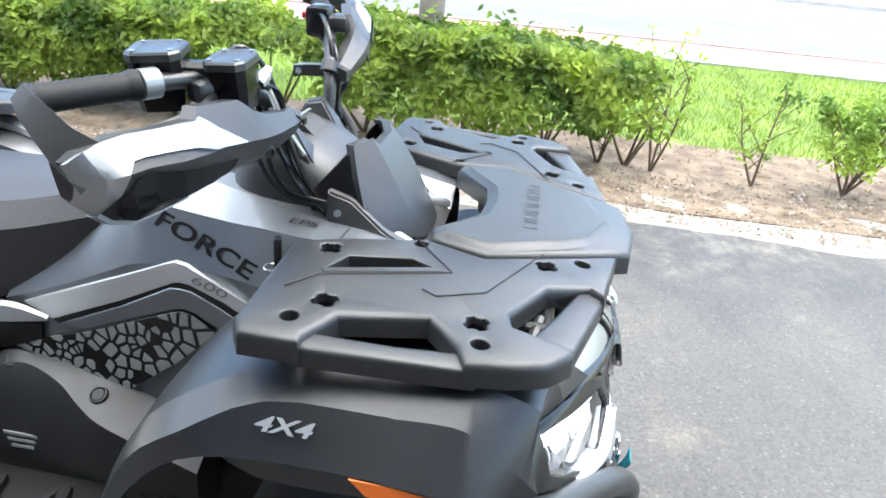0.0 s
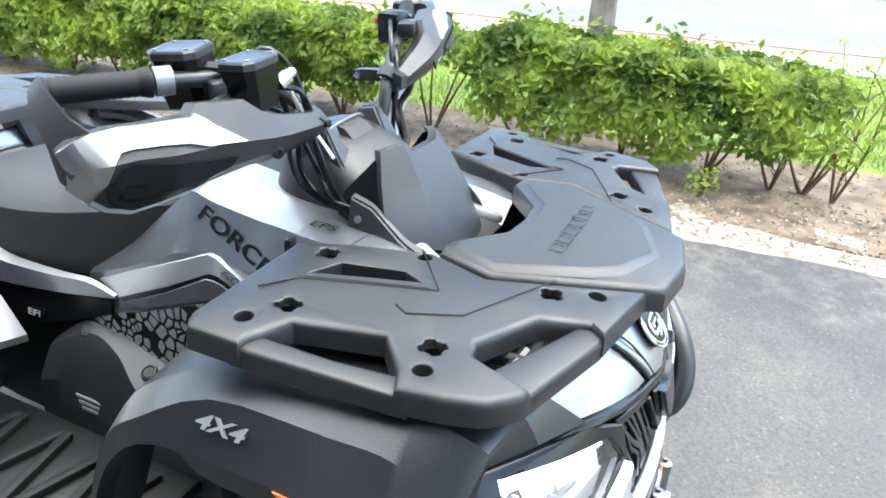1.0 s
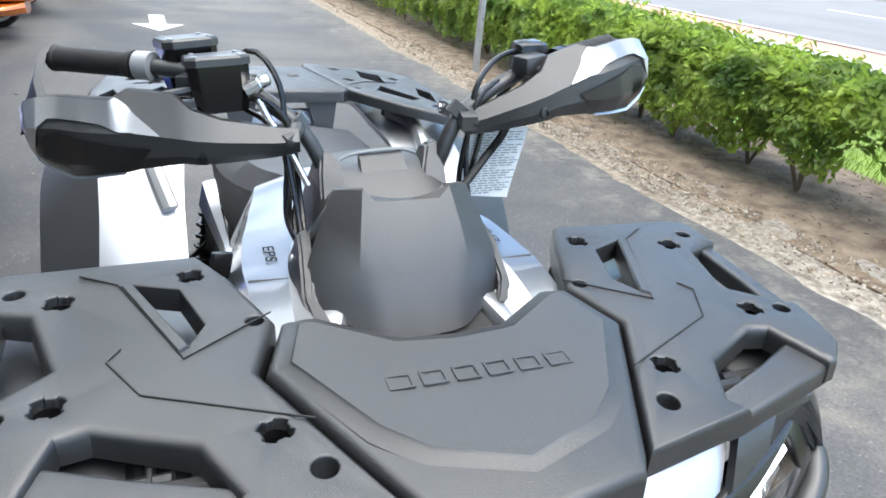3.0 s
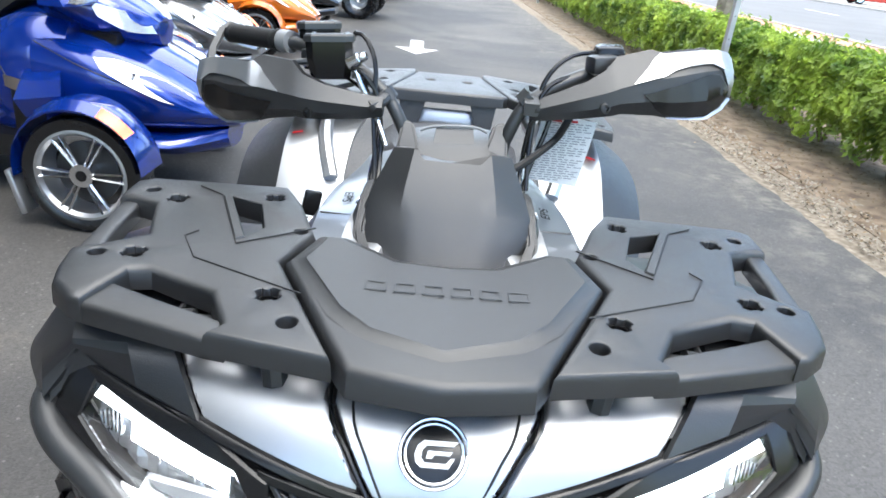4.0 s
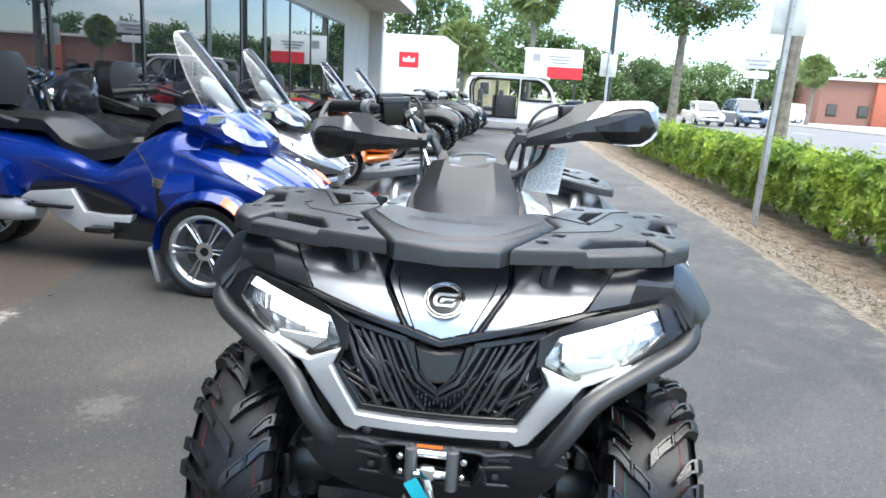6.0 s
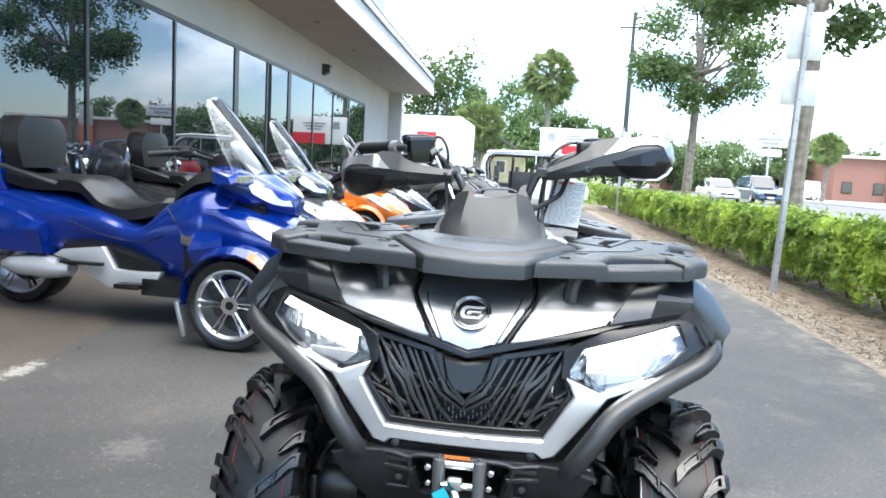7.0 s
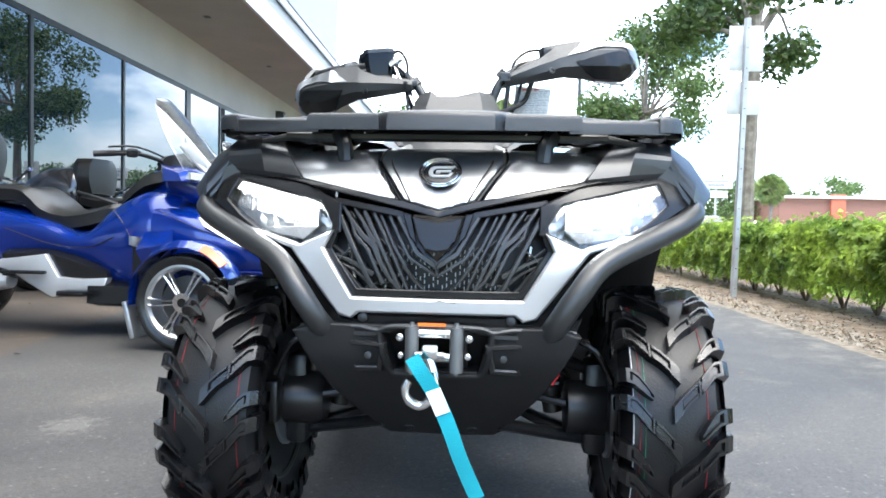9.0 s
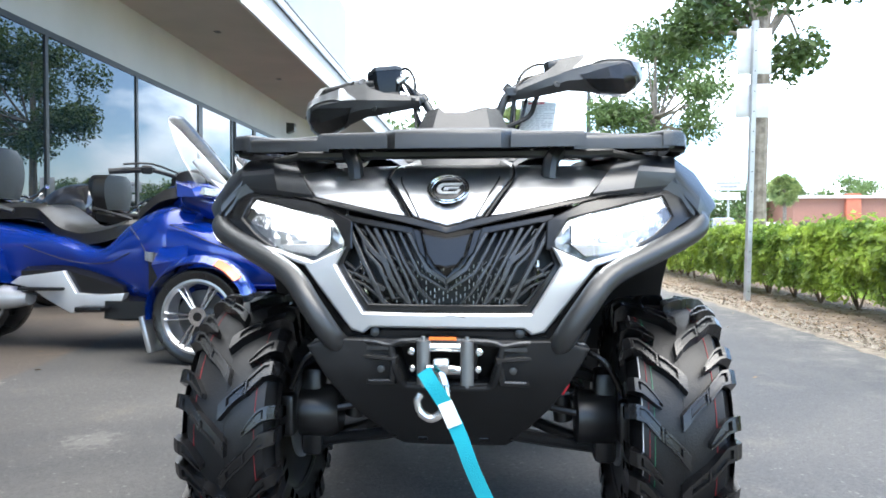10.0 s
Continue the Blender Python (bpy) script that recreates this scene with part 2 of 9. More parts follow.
def lathe(profile, m=None, seg=32, bm=None):
    """profile: (radius, height along the axis), turned round z, then moved by m."""
    bm = bm or bmesh.new()
    m = m or Matrix()
    rings = []
    for r, h in profile:
        rings.append([bm.verts.new(m @ Vector((r * math.cos(2 * math.pi * k / seg), r * math.sin(2 * math.pi * k / seg), h))) for k in range(seg)])
    for a, b in zip(rings, rings[1:]):
        for k in range(seg):
            bm.faces.new((a[k], a[(k + 1) % seg], b[(k + 1) % seg], b[k]))
    if len(profile) > 4 and profile[0][0] > 0.029 and abs(profile[0][0] - profile[-1][0]) < 1e-6:
        for k in range(seg):
            bm.faces.new((rings[-1][k], rings[-1][(k + 1) % seg], rings[0][(k + 1) % seg], rings[0][k]))
    else:
        bm.faces.new(rings[0][::-1])
        bm.faces.new(rings[-1])
    return bm


def circle(cx, cy, r, n=14, notch=0.0, turn=0.0):
    """A round hole, or with notch one with four lobes."""
    out = []
    for k in range(n):
        a = -2 * math.pi * k / n
        rr = r * (1 + notch if math.cos(4 * (a - turn)) > -0.2 else 1)
        out.append((cx + rr * math.cos(a), cy + rr * math.sin(a)))
    return out


def plate(outline, fn, thick, holes=(), bev=0.003, step=0.0, flare=0.0, back=False, hole_bev=None):
    """A flat piece with holes in (u, v), laid on a surface by fn(u, v, w); rounded rim, sides of the given thickness."""
    bm = bmesh.new()
    edges = []
    for loop in (outline, *holes):
        vs = [bm.verts.new((u, v, 0)) for u, v in loop]
        edges += [bm.edges.new((vs[i], vs[(i + 1) % len(vs)])) for i in range(len(vs))]
    bmesh.ops.triangle_fill(bm, use_beauty=True, use_dissolve=False, edges=edges)
    if step:
        us = [u for u, v in outline]
        vv = [v for u, v in outline]
        for axis, lo, hi in ((0, min(us), max(us)), (1, min(vv), max(vv))):
            c = lo + step
            while c < hi - step * 0.3:
                co, no = [0, 0, 0], [0, 0, 0]
                co[axis], no[axis] = c, 1
                bmesh.ops.bisect_plane(bm, geom=bm.verts[:] + bm.edges[:] + bm.faces[:], plane_co=co, plane_no=no, dist=1e-6)
                c += step
    bmesh.ops.recalc_face_normals(bm, faces=bm.faces)
    bound = [e for e in bm.edges if len(e.link_faces) == 1]
    out = {}
    for e in bound:
        a, b = e.verts
        f = e.link_faces[0].calc_center_median()
        d = (b.co - a.co)
        nn = Vector((d.y, -d.x, 0)).normalized()
        if nn.dot(f - (a.co + b.co) / 2) > 0:
            nn = -nn
        for v in e.verts:
            out[v] = out.get(v, Vector()) + nn
    flat = {v: (v.co.x, v.co.y, 0.0) for v in bm.verts}
    ends = [(u, v) for h in holes for u, v in h]
    small = set()
    if hole_bev is not None and ends:
        rim = np.array(ends)
        small = {v for v in out if np.abs(rim - np.array((v.co.x, v.co.y))).sum(1).min() < 1e-5}
    top_faces = list(bm.faces)
    inner = {}
    for v, nn in out.items():
        nn = nn.normalized()
        inner[v] = (nn.x, nn.y)
    rings = {v: [v] for v in out}
    arcs = (30, 60, 90) if bev >= 0.005 else (90,)
    levels = [(-bev * (1 - math.sin(radians(a))), -bev * (1 - math.cos(radians(a)))) for a in arcs if bev] + [(flare, -thick)]
    for k, (grow, w) in enumerate(levels):
        last = k == len(levels) - 1
        for v in out:
            nv = bm.verts.new((0, 0, 0))
            f = (0.0 if last else hole_bev / bev) if v in small else 1.0
            flat[nv] = (flat[v][0] + inner[v][0] * grow * f, flat[v][1] + inner[v][1] * grow * f, w if last else w * f)
            rings[v].append(nv)
    if bev:
        for v in out:
            b = hole_bev if v in small else bev
            flat[v] = (flat[v][0] - inner[v][0] * b, flat[v][1] - inner[v][1] * b, 0.0)
    for e in bound:
        a, b = e.verts
        for k in range(len(levels)):
            bm.faces.new((rings[a][k], rings[b][k], rings[b][k + 1], rings[a][k + 1]))
    if back:
        low = {}
        for f in top_faces:
            vs = []
            for v in f.verts:
                if v in rings:
                    vs.append(rings[v][-1])
                else:
                    if v not in low:
                        low[v] = bm.verts.new((0, 0, 0))
                        flat[low[v]] = (flat[v][0], flat[v][1], -thick)
                    vs.append(low[v])
            bm.faces.new(vs[::-1])
    for v, (u, vv, w) in flat.items():
        v.co = fn(u, vv, w)
    return bm


def lettering(text, size, m, material, parent=None, depth=0.0006, shear=0.0, label="", name="lettering", bend=None, weight=0.0):
    cu = bpy.data.curves.new("t", "FONT")
    cu.body, cu.size, cu.shear, cu.align_x, cu.align_y, cu.extrude = text, size, shear, "CENTER", "CENTER", depth
    cu.offset = weight
    ob = bpy.data.objects.new("t", cu)
    scene.collection.objects.link(ob)
    me = bpy.data.meshes.new_from_object(ob.evaluated_get(bpy.context.evaluated_depsgraph_get()))
    bpy.data.objects.remove(ob)
    bpy.data.curves.remove(cu)
    bm = bmesh.new()
    bm.from_mesh(me)
    bpy.data.meshes.remove(me)
    bmesh.ops.transform(bm, matrix=m, verts=bm.verts)
    if bend:
        bmesh.ops.subdivide_edges(bm, edges=[e for e in bm.edges if e.calc_length() > 0.012], cuts=2)
        for v in bm.verts:
            v.co = bend(v.co)
    return part(name, bm, material, parent, label, smooth=0)


def face_frame(at, right, up):
    """A frame at a point whose x runs along right and whose y runs roughly along up."""
    r = Vector(right).normalized()
    u = Vector(up)
    u = (u - r * u.dot(r)).normalized()
    nn = r.cross(u)
    return Matrix(((r.x, u.x, nn.x, at[0]), (r.y, u.y, nn.y, at[1]), (r.z, u.z, nn.z, at[2]), (0, 0, 0, 1)))

# ---- materials of the place ----
def asphalt_material():
    m = mat("worn_asphalt", (0.058, 0.057, 0.057), 0.75, color2=(0.094, 0.092, 0.091), scale=0.9, bump=0.9, bscale=160, ramp=(0.3, 0.72))
    n, l = m.node_tree.nodes, m.node_tree.links
    b = n["Principled BSDF"]
    base = b.inputs["Base Color"].links[0].from_socket
    tc = n.new("ShaderNodeTexCoord")
    fine = n.new("ShaderNodeTexVoronoi")
    fine.inputs["Scale"].default_value = 130
    l.new(tc.outputs["Object"], fine.inputs["Vector"])
    stain = n.new("ShaderNodeTexNoise")
    stain.inputs["Scale"].default_value = 1.7
    stain.inputs["Detail"].default_value = 8
    stain.inputs["Roughness"].default_value = 0.7
    l.new(tc.outputs["Object"], stain.inputs["Vector"])
    sr = n.new("ShaderNodeValToRGB")
    sr.color_ramp.elements[0].position, sr.color_ramp.elements[1].position = 0.57, 0.70
    sr.color_ramp.elements[0].color, sr.color_ramp.elements[1].color = (0, 0, 0, 1), (0.5, 0.5, 0.5, 1)
    l.new(stain.outputs["Fac"], sr.inputs["Fac"])
    mx = n.new("ShaderNodeMixRGB")
    mx.inputs["Color2"].default_value = (0.17, 0.152, 0.128, 1)
    l.new(sr.outputs["Color"], mx.inputs["Fac"])
    l.new(base, mx.inputs["Color1"])
    patch = n.new("ShaderNodeTexNoise")
    patch.inputs["Scale"].default_value = 0.45
    patch.inputs["Detail"].default_value = 5
    patch.inputs["Distortion"].default_value = 1.2
    l.new(tc.outputs["Object"], patch.inputs["Vector"])
    pr = n.new("ShaderNodeValToRGB")
    pr.color_ramp.elements[0].position, pr.color_ramp.elements[1].position = 0.40, 0.60
    pr.color_ramp.elements[0].color, pr.color_ramp.elements[1].color = (0.62, 0.63, 0.66, 1), (1.12, 1.08, 1.02, 1)
    l.new(patch.outputs["Fac"], pr.inputs["Fac"])
    pm = n.new("ShaderNodeMixRGB")
    pm.blend_type = "MULTIPLY"
    pm.inputs["Fac"].default_value = 1.0
    l.new(mx.outputs["Color"], pm.inputs["Color1"])
    l.new(pr.outputs["Color"], pm.inputs["Color2"])
    mx = pm
    grain = n.new("ShaderNodeMixRGB")
    grain.blend_type = "MULTIPLY"
    grain.inputs["Fac"].default_value = 0.55
    gr = n.new("ShaderNodeValToRGB")
    gr.color_ramp.elements[0].color, gr.color_ramp.elements[1].color = (0.45, 0.45, 0.45, 1), (1.5, 1.5, 1.5, 1)
    l.new(fine.outputs["Color"], gr.inputs["Fac"])
    l.new(mx.outputs["Color"], grain.inputs["Color1"])
    l.new(gr.outputs["Color"], grain.inputs["Color2"])
    # a darker sealed band on the shop's side of the lot
    sep = n.new("ShaderNodeSeparateXYZ")
    l.new(tc.outputs["Object"], sep.inputs["Vector"])
    ma = n.new("ShaderNodeMath")
    ma.operation = "MULTIPLY_ADD"
    ma.inputs[1].default_value = 2.0
    l.new(patch.outputs["Fac"], ma.inputs[0])
    l.new(sep.outputs["X"], ma.inputs[2])
    band = n.new("ShaderNodeMapRange")
    band.inputs["From Min"].default_value, band.inputs["From Max"].default_value = 0.0, 1.3
    band.inputs["To Min"].default_value, band.inputs["To Max"].default_value = 0.68, 1.05
    l.new(ma.outputs[0], band.inputs["Value"])
    hs = n.new("ShaderNodeHueSaturation")
    l.new(band.outputs["Result"], hs.inputs["Value"])
    l.new(grain.outputs["Color"], hs.inputs["Color"])
    # older, browner strip beyond a joint near the parked row
    line = n.new("ShaderNodeVectorMath")
    line.operation = "DOT_PRODUCT"
    line.inputs[1].default_value = (1.0, 0.19, 0.0)
    l.new(tc.outputs["Object"], line.inputs[0])
    wob = n.new("ShaderNodeMath")
    wob.operation = "MULTIPLY_ADD"
    wob.inputs[1].default_value = 0.10
    l.new(stain.outputs["Fac"], wob.inputs[0])
    l.new(line.outputs["Value"], wob.inputs[2])
    old = n.new("ShaderNodeMapRange")
    old.inputs["From Min"].default_value, old.inputs["From Max"].default_value = -2.09, -2.13
    l.new(wob.outputs[0], old.inputs["Value"])
    om = n.new("ShaderNodeMixRGB")
    om.blend_type = "MULTIPLY"
    om.inputs["Color2"].default_value = (1.3, 1.08, 0.9, 1)
    l.new(old.outputs["Result"], om.inputs["Fac"])
    l.new(hs.outputs["Color"], om.inputs["Color1"])
    # dust drifted onto the edge beside the verge
    edge = n.new("ShaderNodeVectorMath")
    edge.operation = "DOT_PRODUCT"
    edge.inputs[1].default_value = (1.0, 0.033, 0.0)
    l.new(tc.outputs["Object"], edge.inputs[0])
    drift = n.new("ShaderNodeMath")
    drift.operation = "MULTIPLY_ADD"
    drift.inputs[1].default_value = 2.6
    l.new(stain.outputs["Fac"], drift.inputs[0])
    l.new(edge.outputs["Value"], drift.inputs[2])
    dust = n.new("ShaderNodeMapRange")
    dust.inputs["From Min"].default_value, dust.inputs["From Max"].default_value = 2.9, 3.7
    dust.inputs["To Max"].default_value = 1.0
    l.new(drift.outputs[0], dust.inputs["Value"])
    torn = n.new("ShaderNodeTexNoise")
    torn.inputs["Scale"].default_value = 7.0
    torn.inputs["Detail"].default_value = 9
    torn.inputs["Roughness"].default_value = 0.72
    l.new(tc.outputs["Object"], torn.inputs["Vector"])
    tear = n.new("ShaderNodeMapRange")
    tear.inputs["From Min"].default_value, tear.inputs["From Max"].default_value = 0.47, 0.62
    tear.inputs["To Min"].default_value, tear.inputs["To Max"].default_value = 0.05, 0.62
    l.new(torn.outputs["Fac"], tear.inputs["Value"])
    heap = n.new("ShaderNodeMath")
    heap.operation = "MULTIPLY"
    l.new(dust.outputs["Result"], heap.inputs[0])
    l.new(tear.outputs["Result"], heap.inputs[1])
    dm = n.new("ShaderNodeMixRGB")
    dm.inputs["Color2"].default_value = (0.2, 0.182, 0.158, 1)
    l.new(heap.outputs[0], dm.inputs["Fac"])
    l.new(om.outputs["Color"], dm.inputs["Color1"])
    last = dm
    # pale gritty spills, each with its own ragged outline
    for at, size, strength in (((-2.26, 0.40, 0), (11.0, 4.2, 1), 0.6), ((-1.27, -0.28, 0), (7.0, 6.0, 1), 0.13), ((-1.0, 0.35, 0), (8.0, 3.0, 1), 0.1)):
        mp = n.new("ShaderNodeMapping")
        mp.vector_type = "POINT"
        mp.inputs["Location"].default_value = [-a * k for a, k in zip(at, size)]
        mp.inputs["Scale"].default_value = size
        l.new(tc.outputs["Object"], mp.inputs["Vector"])
        ln = n.new("ShaderNodeVectorMath")
        ln.operation = "LENGTH"
        l.new(mp.outputs["Vector"], ln.inputs[0])
        rough = n.new("ShaderNodeTexNoise")
        rough.inputs["Scale"].default_value = 22
        rough.inputs["Detail"].default_value = 7
        rough.inputs["Roughness"].default_value = 0.75
        l.new(tc.outputs["Object"], rough.inputs["Vector"])
        sm = n.new("ShaderNodeMath")
        sm.operation = "MULTIPLY_ADD"
        sm.inputs[1].default_value = 3.2
        l.new(rough.outputs["Fac"], sm.inputs[0])
        l.new(ln.outputs["Value"], sm.inputs[2])
        mr = n.new("ShaderNodeMapRange")
        mr.inputs["From Min"].default_value, mr.inputs["From Max"].default_value = 2.35, 1.95
        mr.inputs["To Max"].default_value = strength
        l.new(sm.outputs[0], mr.inputs["Value"])
        sp = n.new("ShaderNodeMixRGB")
        sp.inputs["Color2"].default_value = (0.36, 0.34, 0.31, 1)
        l.new(mr.outputs["Result"], sp.inputs["Fac"])
        l.new(last.outputs["Color"], sp.inputs["Color1"])
        last = sp
    # pale stones showing in the worn surface
    stone = n.new("ShaderNodeTexVoronoi")
    stone.inputs["Scale"].default_value = 70
    l.new(tc.outputs["Object"], stone.inputs["Vector"])
    sx = n.new("ShaderNodeSeparateColor")
    l.new(stone.outputs["Color"], sx.inputs["Color"])
    pick = n.new("ShaderNodeMapRange")
    pick.inputs["From Min"].default_value, pick.inputs["From Max"].default_value = 0.90, 0.93
    l.new(sx.outputs["Red"], pick.inputs["Value"])
    core = n.new("ShaderNodeMapRange")
    core.inputs["From Min"].default_value, core.inputs["From Max"].default_value = 0.42, 0.28
    core.inputs["To Max"].default_value = 0.22
    l.new(stone.outputs["Distance"], core.inputs["Value"])
    both_m = n.new("ShaderNodeMath")
    both_m.operation = "MULTIPLY"
    l.new(pick.outputs["Result"], both_m.inputs[0])
    l.new(core.outputs["Result"], both_m.inputs[1])
    sp = n.new("ShaderNodeMixRGB")
    sp.inputs["Color2"].default_value = (0.3, 0.29, 0.27, 1)
    l.new(both_m.outputs[0], sp.inputs["Fac"])
    l.new(last.outputs["Color"], sp.inputs["Color1"])
    l.new(sp.outputs["Color"], b.inputs["Base Color"])
    return m


def leaf_material(name, dark, light, gloss=0.45, trans=0.35, rnd=0.35):
    m = mat(name, dark, gloss, color2=light, scale=3.0, random=rnd, spec=0.35)
    n, l = m.node_tree.nodes, m.node_tree.links
    b = n["Principled BSDF"]
    col = b.inputs["Base Color"].links[0].from_socket
    tr = n.new("ShaderNodeBsdfTranslucent")
    l.new(col, tr.inputs["Color"])
    mx = n.new("ShaderNodeMixShader")
    mx.inputs["Fac"].default_value = trans
    out = [x for x in n if x.type == "OUTPUT_MATERIAL"][0]
    l.new(b.outputs["BSDF"], mx.inputs[1])
    l.new(tr.outputs["BSDF"], mx.inputs[2])
    l.new(mx.outputs["Shader"], out.inputs["Surface"])
    return m


def pane_material(name, tint, mirror):
    """Dark shop glass: a mirror share that grows at grazing angles over a dark room."""
    m = bpy.data.materials.new(name)
    m.use_nodes = True
    b = m.node_tree.nodes["Principled BSDF"]
    b.inputs["Base Color"].default_value = (*tint, 1)
    b.inputs["Roughness"].default_value = 0.0
    b.inputs["IOR"].default_value = mirror
    return m


ASPHALT = asphalt_material()
ROAD = mat("pale_road_asphalt", (0.1, 0.101, 0.104), 0.85, color2=(0.132, 0.133, 0.135), scale=0.6, bump=0.6, bscale=120)
def verge_material():
    """Pale sand beside the near plants, turning to brown gravel and dry leaves further along."""
    m = mat("sand_and_brown_gravel", (0.17, 0.145, 0.12), 0.95, color2=(0.46, 0.43, 0.39), scale=26.0, bump=0.8, bscale=90, ramp=(0.3, 0.72))
    n, l = m.node_tree.nodes, m.node_tree.links
    b = n["Principled BSDF"]
    base = b.inputs["Base Color"].links[0].from_socket
    tc = n.new("ShaderNodeTexCoord")
    sep = n.new("ShaderNodeSeparateXYZ")
    l.new(tc.outputs["Object"], sep.inputs["Vector"])
    no = n.new("ShaderNodeTexNoise")
    no.inputs["Scale"].default_value = 1.4
    no.inputs["Detail"].default_value = 6
    l.new(tc.outputs["Object"], no.inputs["Vector"])
    ma = n.new("ShaderNodeMath")
    ma.operation = "MULTIPLY_ADD"
    ma.inputs[1].default_value = 3.0
    l.new(no.outputs["Fac"], ma.inputs[0])
    l.new(sep.outputs["Y"], ma.inputs[2])
    mr = n.new("ShaderNodeMapRange")
    mr.inputs["From Min"].default_value, mr.inputs["From Max"].default_value = 1.0, 3.2
    l.new(ma.outputs[0], mr.inputs["Value"])
    mx = n.new("ShaderNodeMixRGB")
    mx.blend_type = "MULTIPLY"
    mx.inputs["Color2"].default_value = (0.66, 0.60, 0.52, 1)
    l.new(mr.outputs["Result"], mx.inputs["Fac"])
    l.new(base, mx.inputs["Color1"])
    l.new(mx.outputs["Color"], b.inputs["Base Color"])
    return m


VERGE = verge_material()
MULCH = mat("brown_mulch", (0.105, 0.072, 0.048), 0.95, color2=(0.25, 0.19, 0.135), scale=7.0, bump=1.0, bscale=45)
CHIP = mat("dry_leaf_litter", (0.13, 0.085, 0.05), 0.9, color2=(0.30, 0.22, 0.14), scale=12, random=0.4)
PALE_CHIP = mat("pale_shell_chips", (0.2, 0.17, 0.135), 0.9, color2=(0.34, 0.31, 0.26), scale=12, random=0.3)
SOIL_GRASS = mat("lawn_ground", (0.09, 0.14, 0.02), 0.95, color2=(0.18, 0.26, 0.04), scale=2.0, bump=0.8, bscale=60)
GRASS = leaf_material("grass_blades", (0.13, 0.21, 0.025), (0.27, 0.38, 0.06), 0.6, 0.3)
CONCRETE = mat("pale_concrete", (0.30, 0.295, 0.285), 0.9, scale=1.5, bump=0.4, bscale=80)
BRICK_RED = mat("red_brick_paving", (0.44, 0.2, 0.14), 0.9, scale=3.0, bump=0.5, bscale=40)
HEDGE_LEAF = leaf_material("hedge_leaves", (0.09, 0.175, 0.03), (0.43, 0.565, 0.09), 0.4, 0.5, 0.45)
OAK_LEAF = leaf_material("oak_leaves", (0.05, 0.095, 0.03), (0.14, 0.21, 0.07), 0.5, 0.3, 0.4)
PALM_LEAF = leaf_material("palm_fronds", (0.10, 0.15, 0.05), (0.30, 0.36, 0.14), 0.5, 0.3, 0.3)
BARK = mat("grey_brown_bark", (0.12, 0.1, 0.08), 0.95, color2=(0.24, 0.21, 0.18), scale=9.0, bump=1.0, bscale=40)
TWIG = mat("brown_twig", (0.13, 0.09, 0.06), 0.9, bump=0.5)
WALL = mat("beige_stucco_wall", (0.46, 0.44, 0.41), 0.9, scale=1.0, bump=0.5, bscale=120, vary=0.06)
SOFFIT = mat("beige_soffit_board", (0.42, 0.38, 0.34), 0.85, scale=1.2, vary=0.06)
FASCIA = mat("white_fascia_board", (0.62, 0.61, 0.59), 0.6, scale=1.2, vary=0.04)
FASCIA_GREY = mat("pale_grey_panel", (0.33, 0.335, 0.34), 0.6, scale=1.0, vary=0.04)
MULLION = mat("dark_bronze_aluminium", (0.035, 0.034, 0.033), 0.35, metal=0.4)
PANE = pane_material("tinted_shop_glass", (0.006, 0.012, 0.017), 1.95)
FLOOR_IN = mat("showroom_floor", (0.12, 0.12, 0.12), 0.5)
GALV = mat("galvanised_steel", (0.5, 0.51, 0.52), 0.45, metal=0.7, bump=0.1)
SIGN_BACK = mat("bare_aluminium_sign", (0.6, 0.6, 0.61), 0.45, metal=0.3)
PAINT_LINE = mat("worn_white_road_paint", (0.42, 0.42, 0.41), 0.85, color2=(0.62, 0.62, 0.6), scale=25)
YELLOW_WALL = mat("pale_yellow_siding", (0.5, 0.43, 0.25), 0.85)
ROOF = mat("grey_shingle", (0.17, 0.15, 0.14), 0.9, bump=0.6, bscale=30)
BRICK_WALL = mat("brown_brick_wall", (0.2, 0.1, 0.075), 0.9, color2=(0.3, 0.15, 0.11), scale=14, bump=0.5, bscale=40)
SIGN_RED = mat("red_sign_face", (0.6, 0.02, 0.03), 0.5)
SKEW = -0.033


def P(u, v, z=0.0):
    """A place from the distance beside the lot's centre line and along it: kerb, hedge and road all run this way."""
    return Vector((u + SKEW * v, v, z))


def strip(name, u0, u1, v0, v1, z, material, label, thick=0.03, nu=1, nv=1, rough=0.0, category="ground"):
    bm = bmesh.new()
    rg = random.Random(3)
    g = [[bm.verts.new(P(u0 + (u1 - u0) * i / nu, v0 + (v1 - v0) * j / nv, z + (rough * (noise.noise(Vector((i * 0.6, j * 0.6, 1.5))) + 0.5 * rg.uniform(-1, 1)) if 0 < i < nu else 0))) for j in range(nv + 1)] for i in range(nu + 1)]
    for i in range(nu):
        for j in range(nv):
            bm.faces.new((g[i][j], g[i + 1][j], g[i + 1][j + 1], g[i][j + 1]))
    edge = [e for e in bm.edges if len(e.link_faces) == 1]
    ret = bmesh.ops.extrude_edge_only(bm, edges=edge)
    for v in ret["geom"]:
        if isinstance(v, bmesh.types.BMVert):
            v.co.z -= thick
    return tagged(part(name, bm, material, None, smooth=60), label, category, kind="structure")


def ground_edge(v):
    """The uneven edge of the lot's asphalt."""
    return 2.28 + 0.08 * noise.noise(Vector((v * 0.9, 3.1, 0))) + 0.045 * noise.noise(Vector((v * 4, 1.1, 0))) + 0.02 * noise.noise(Vector((v * 13, 7.1, 0)))


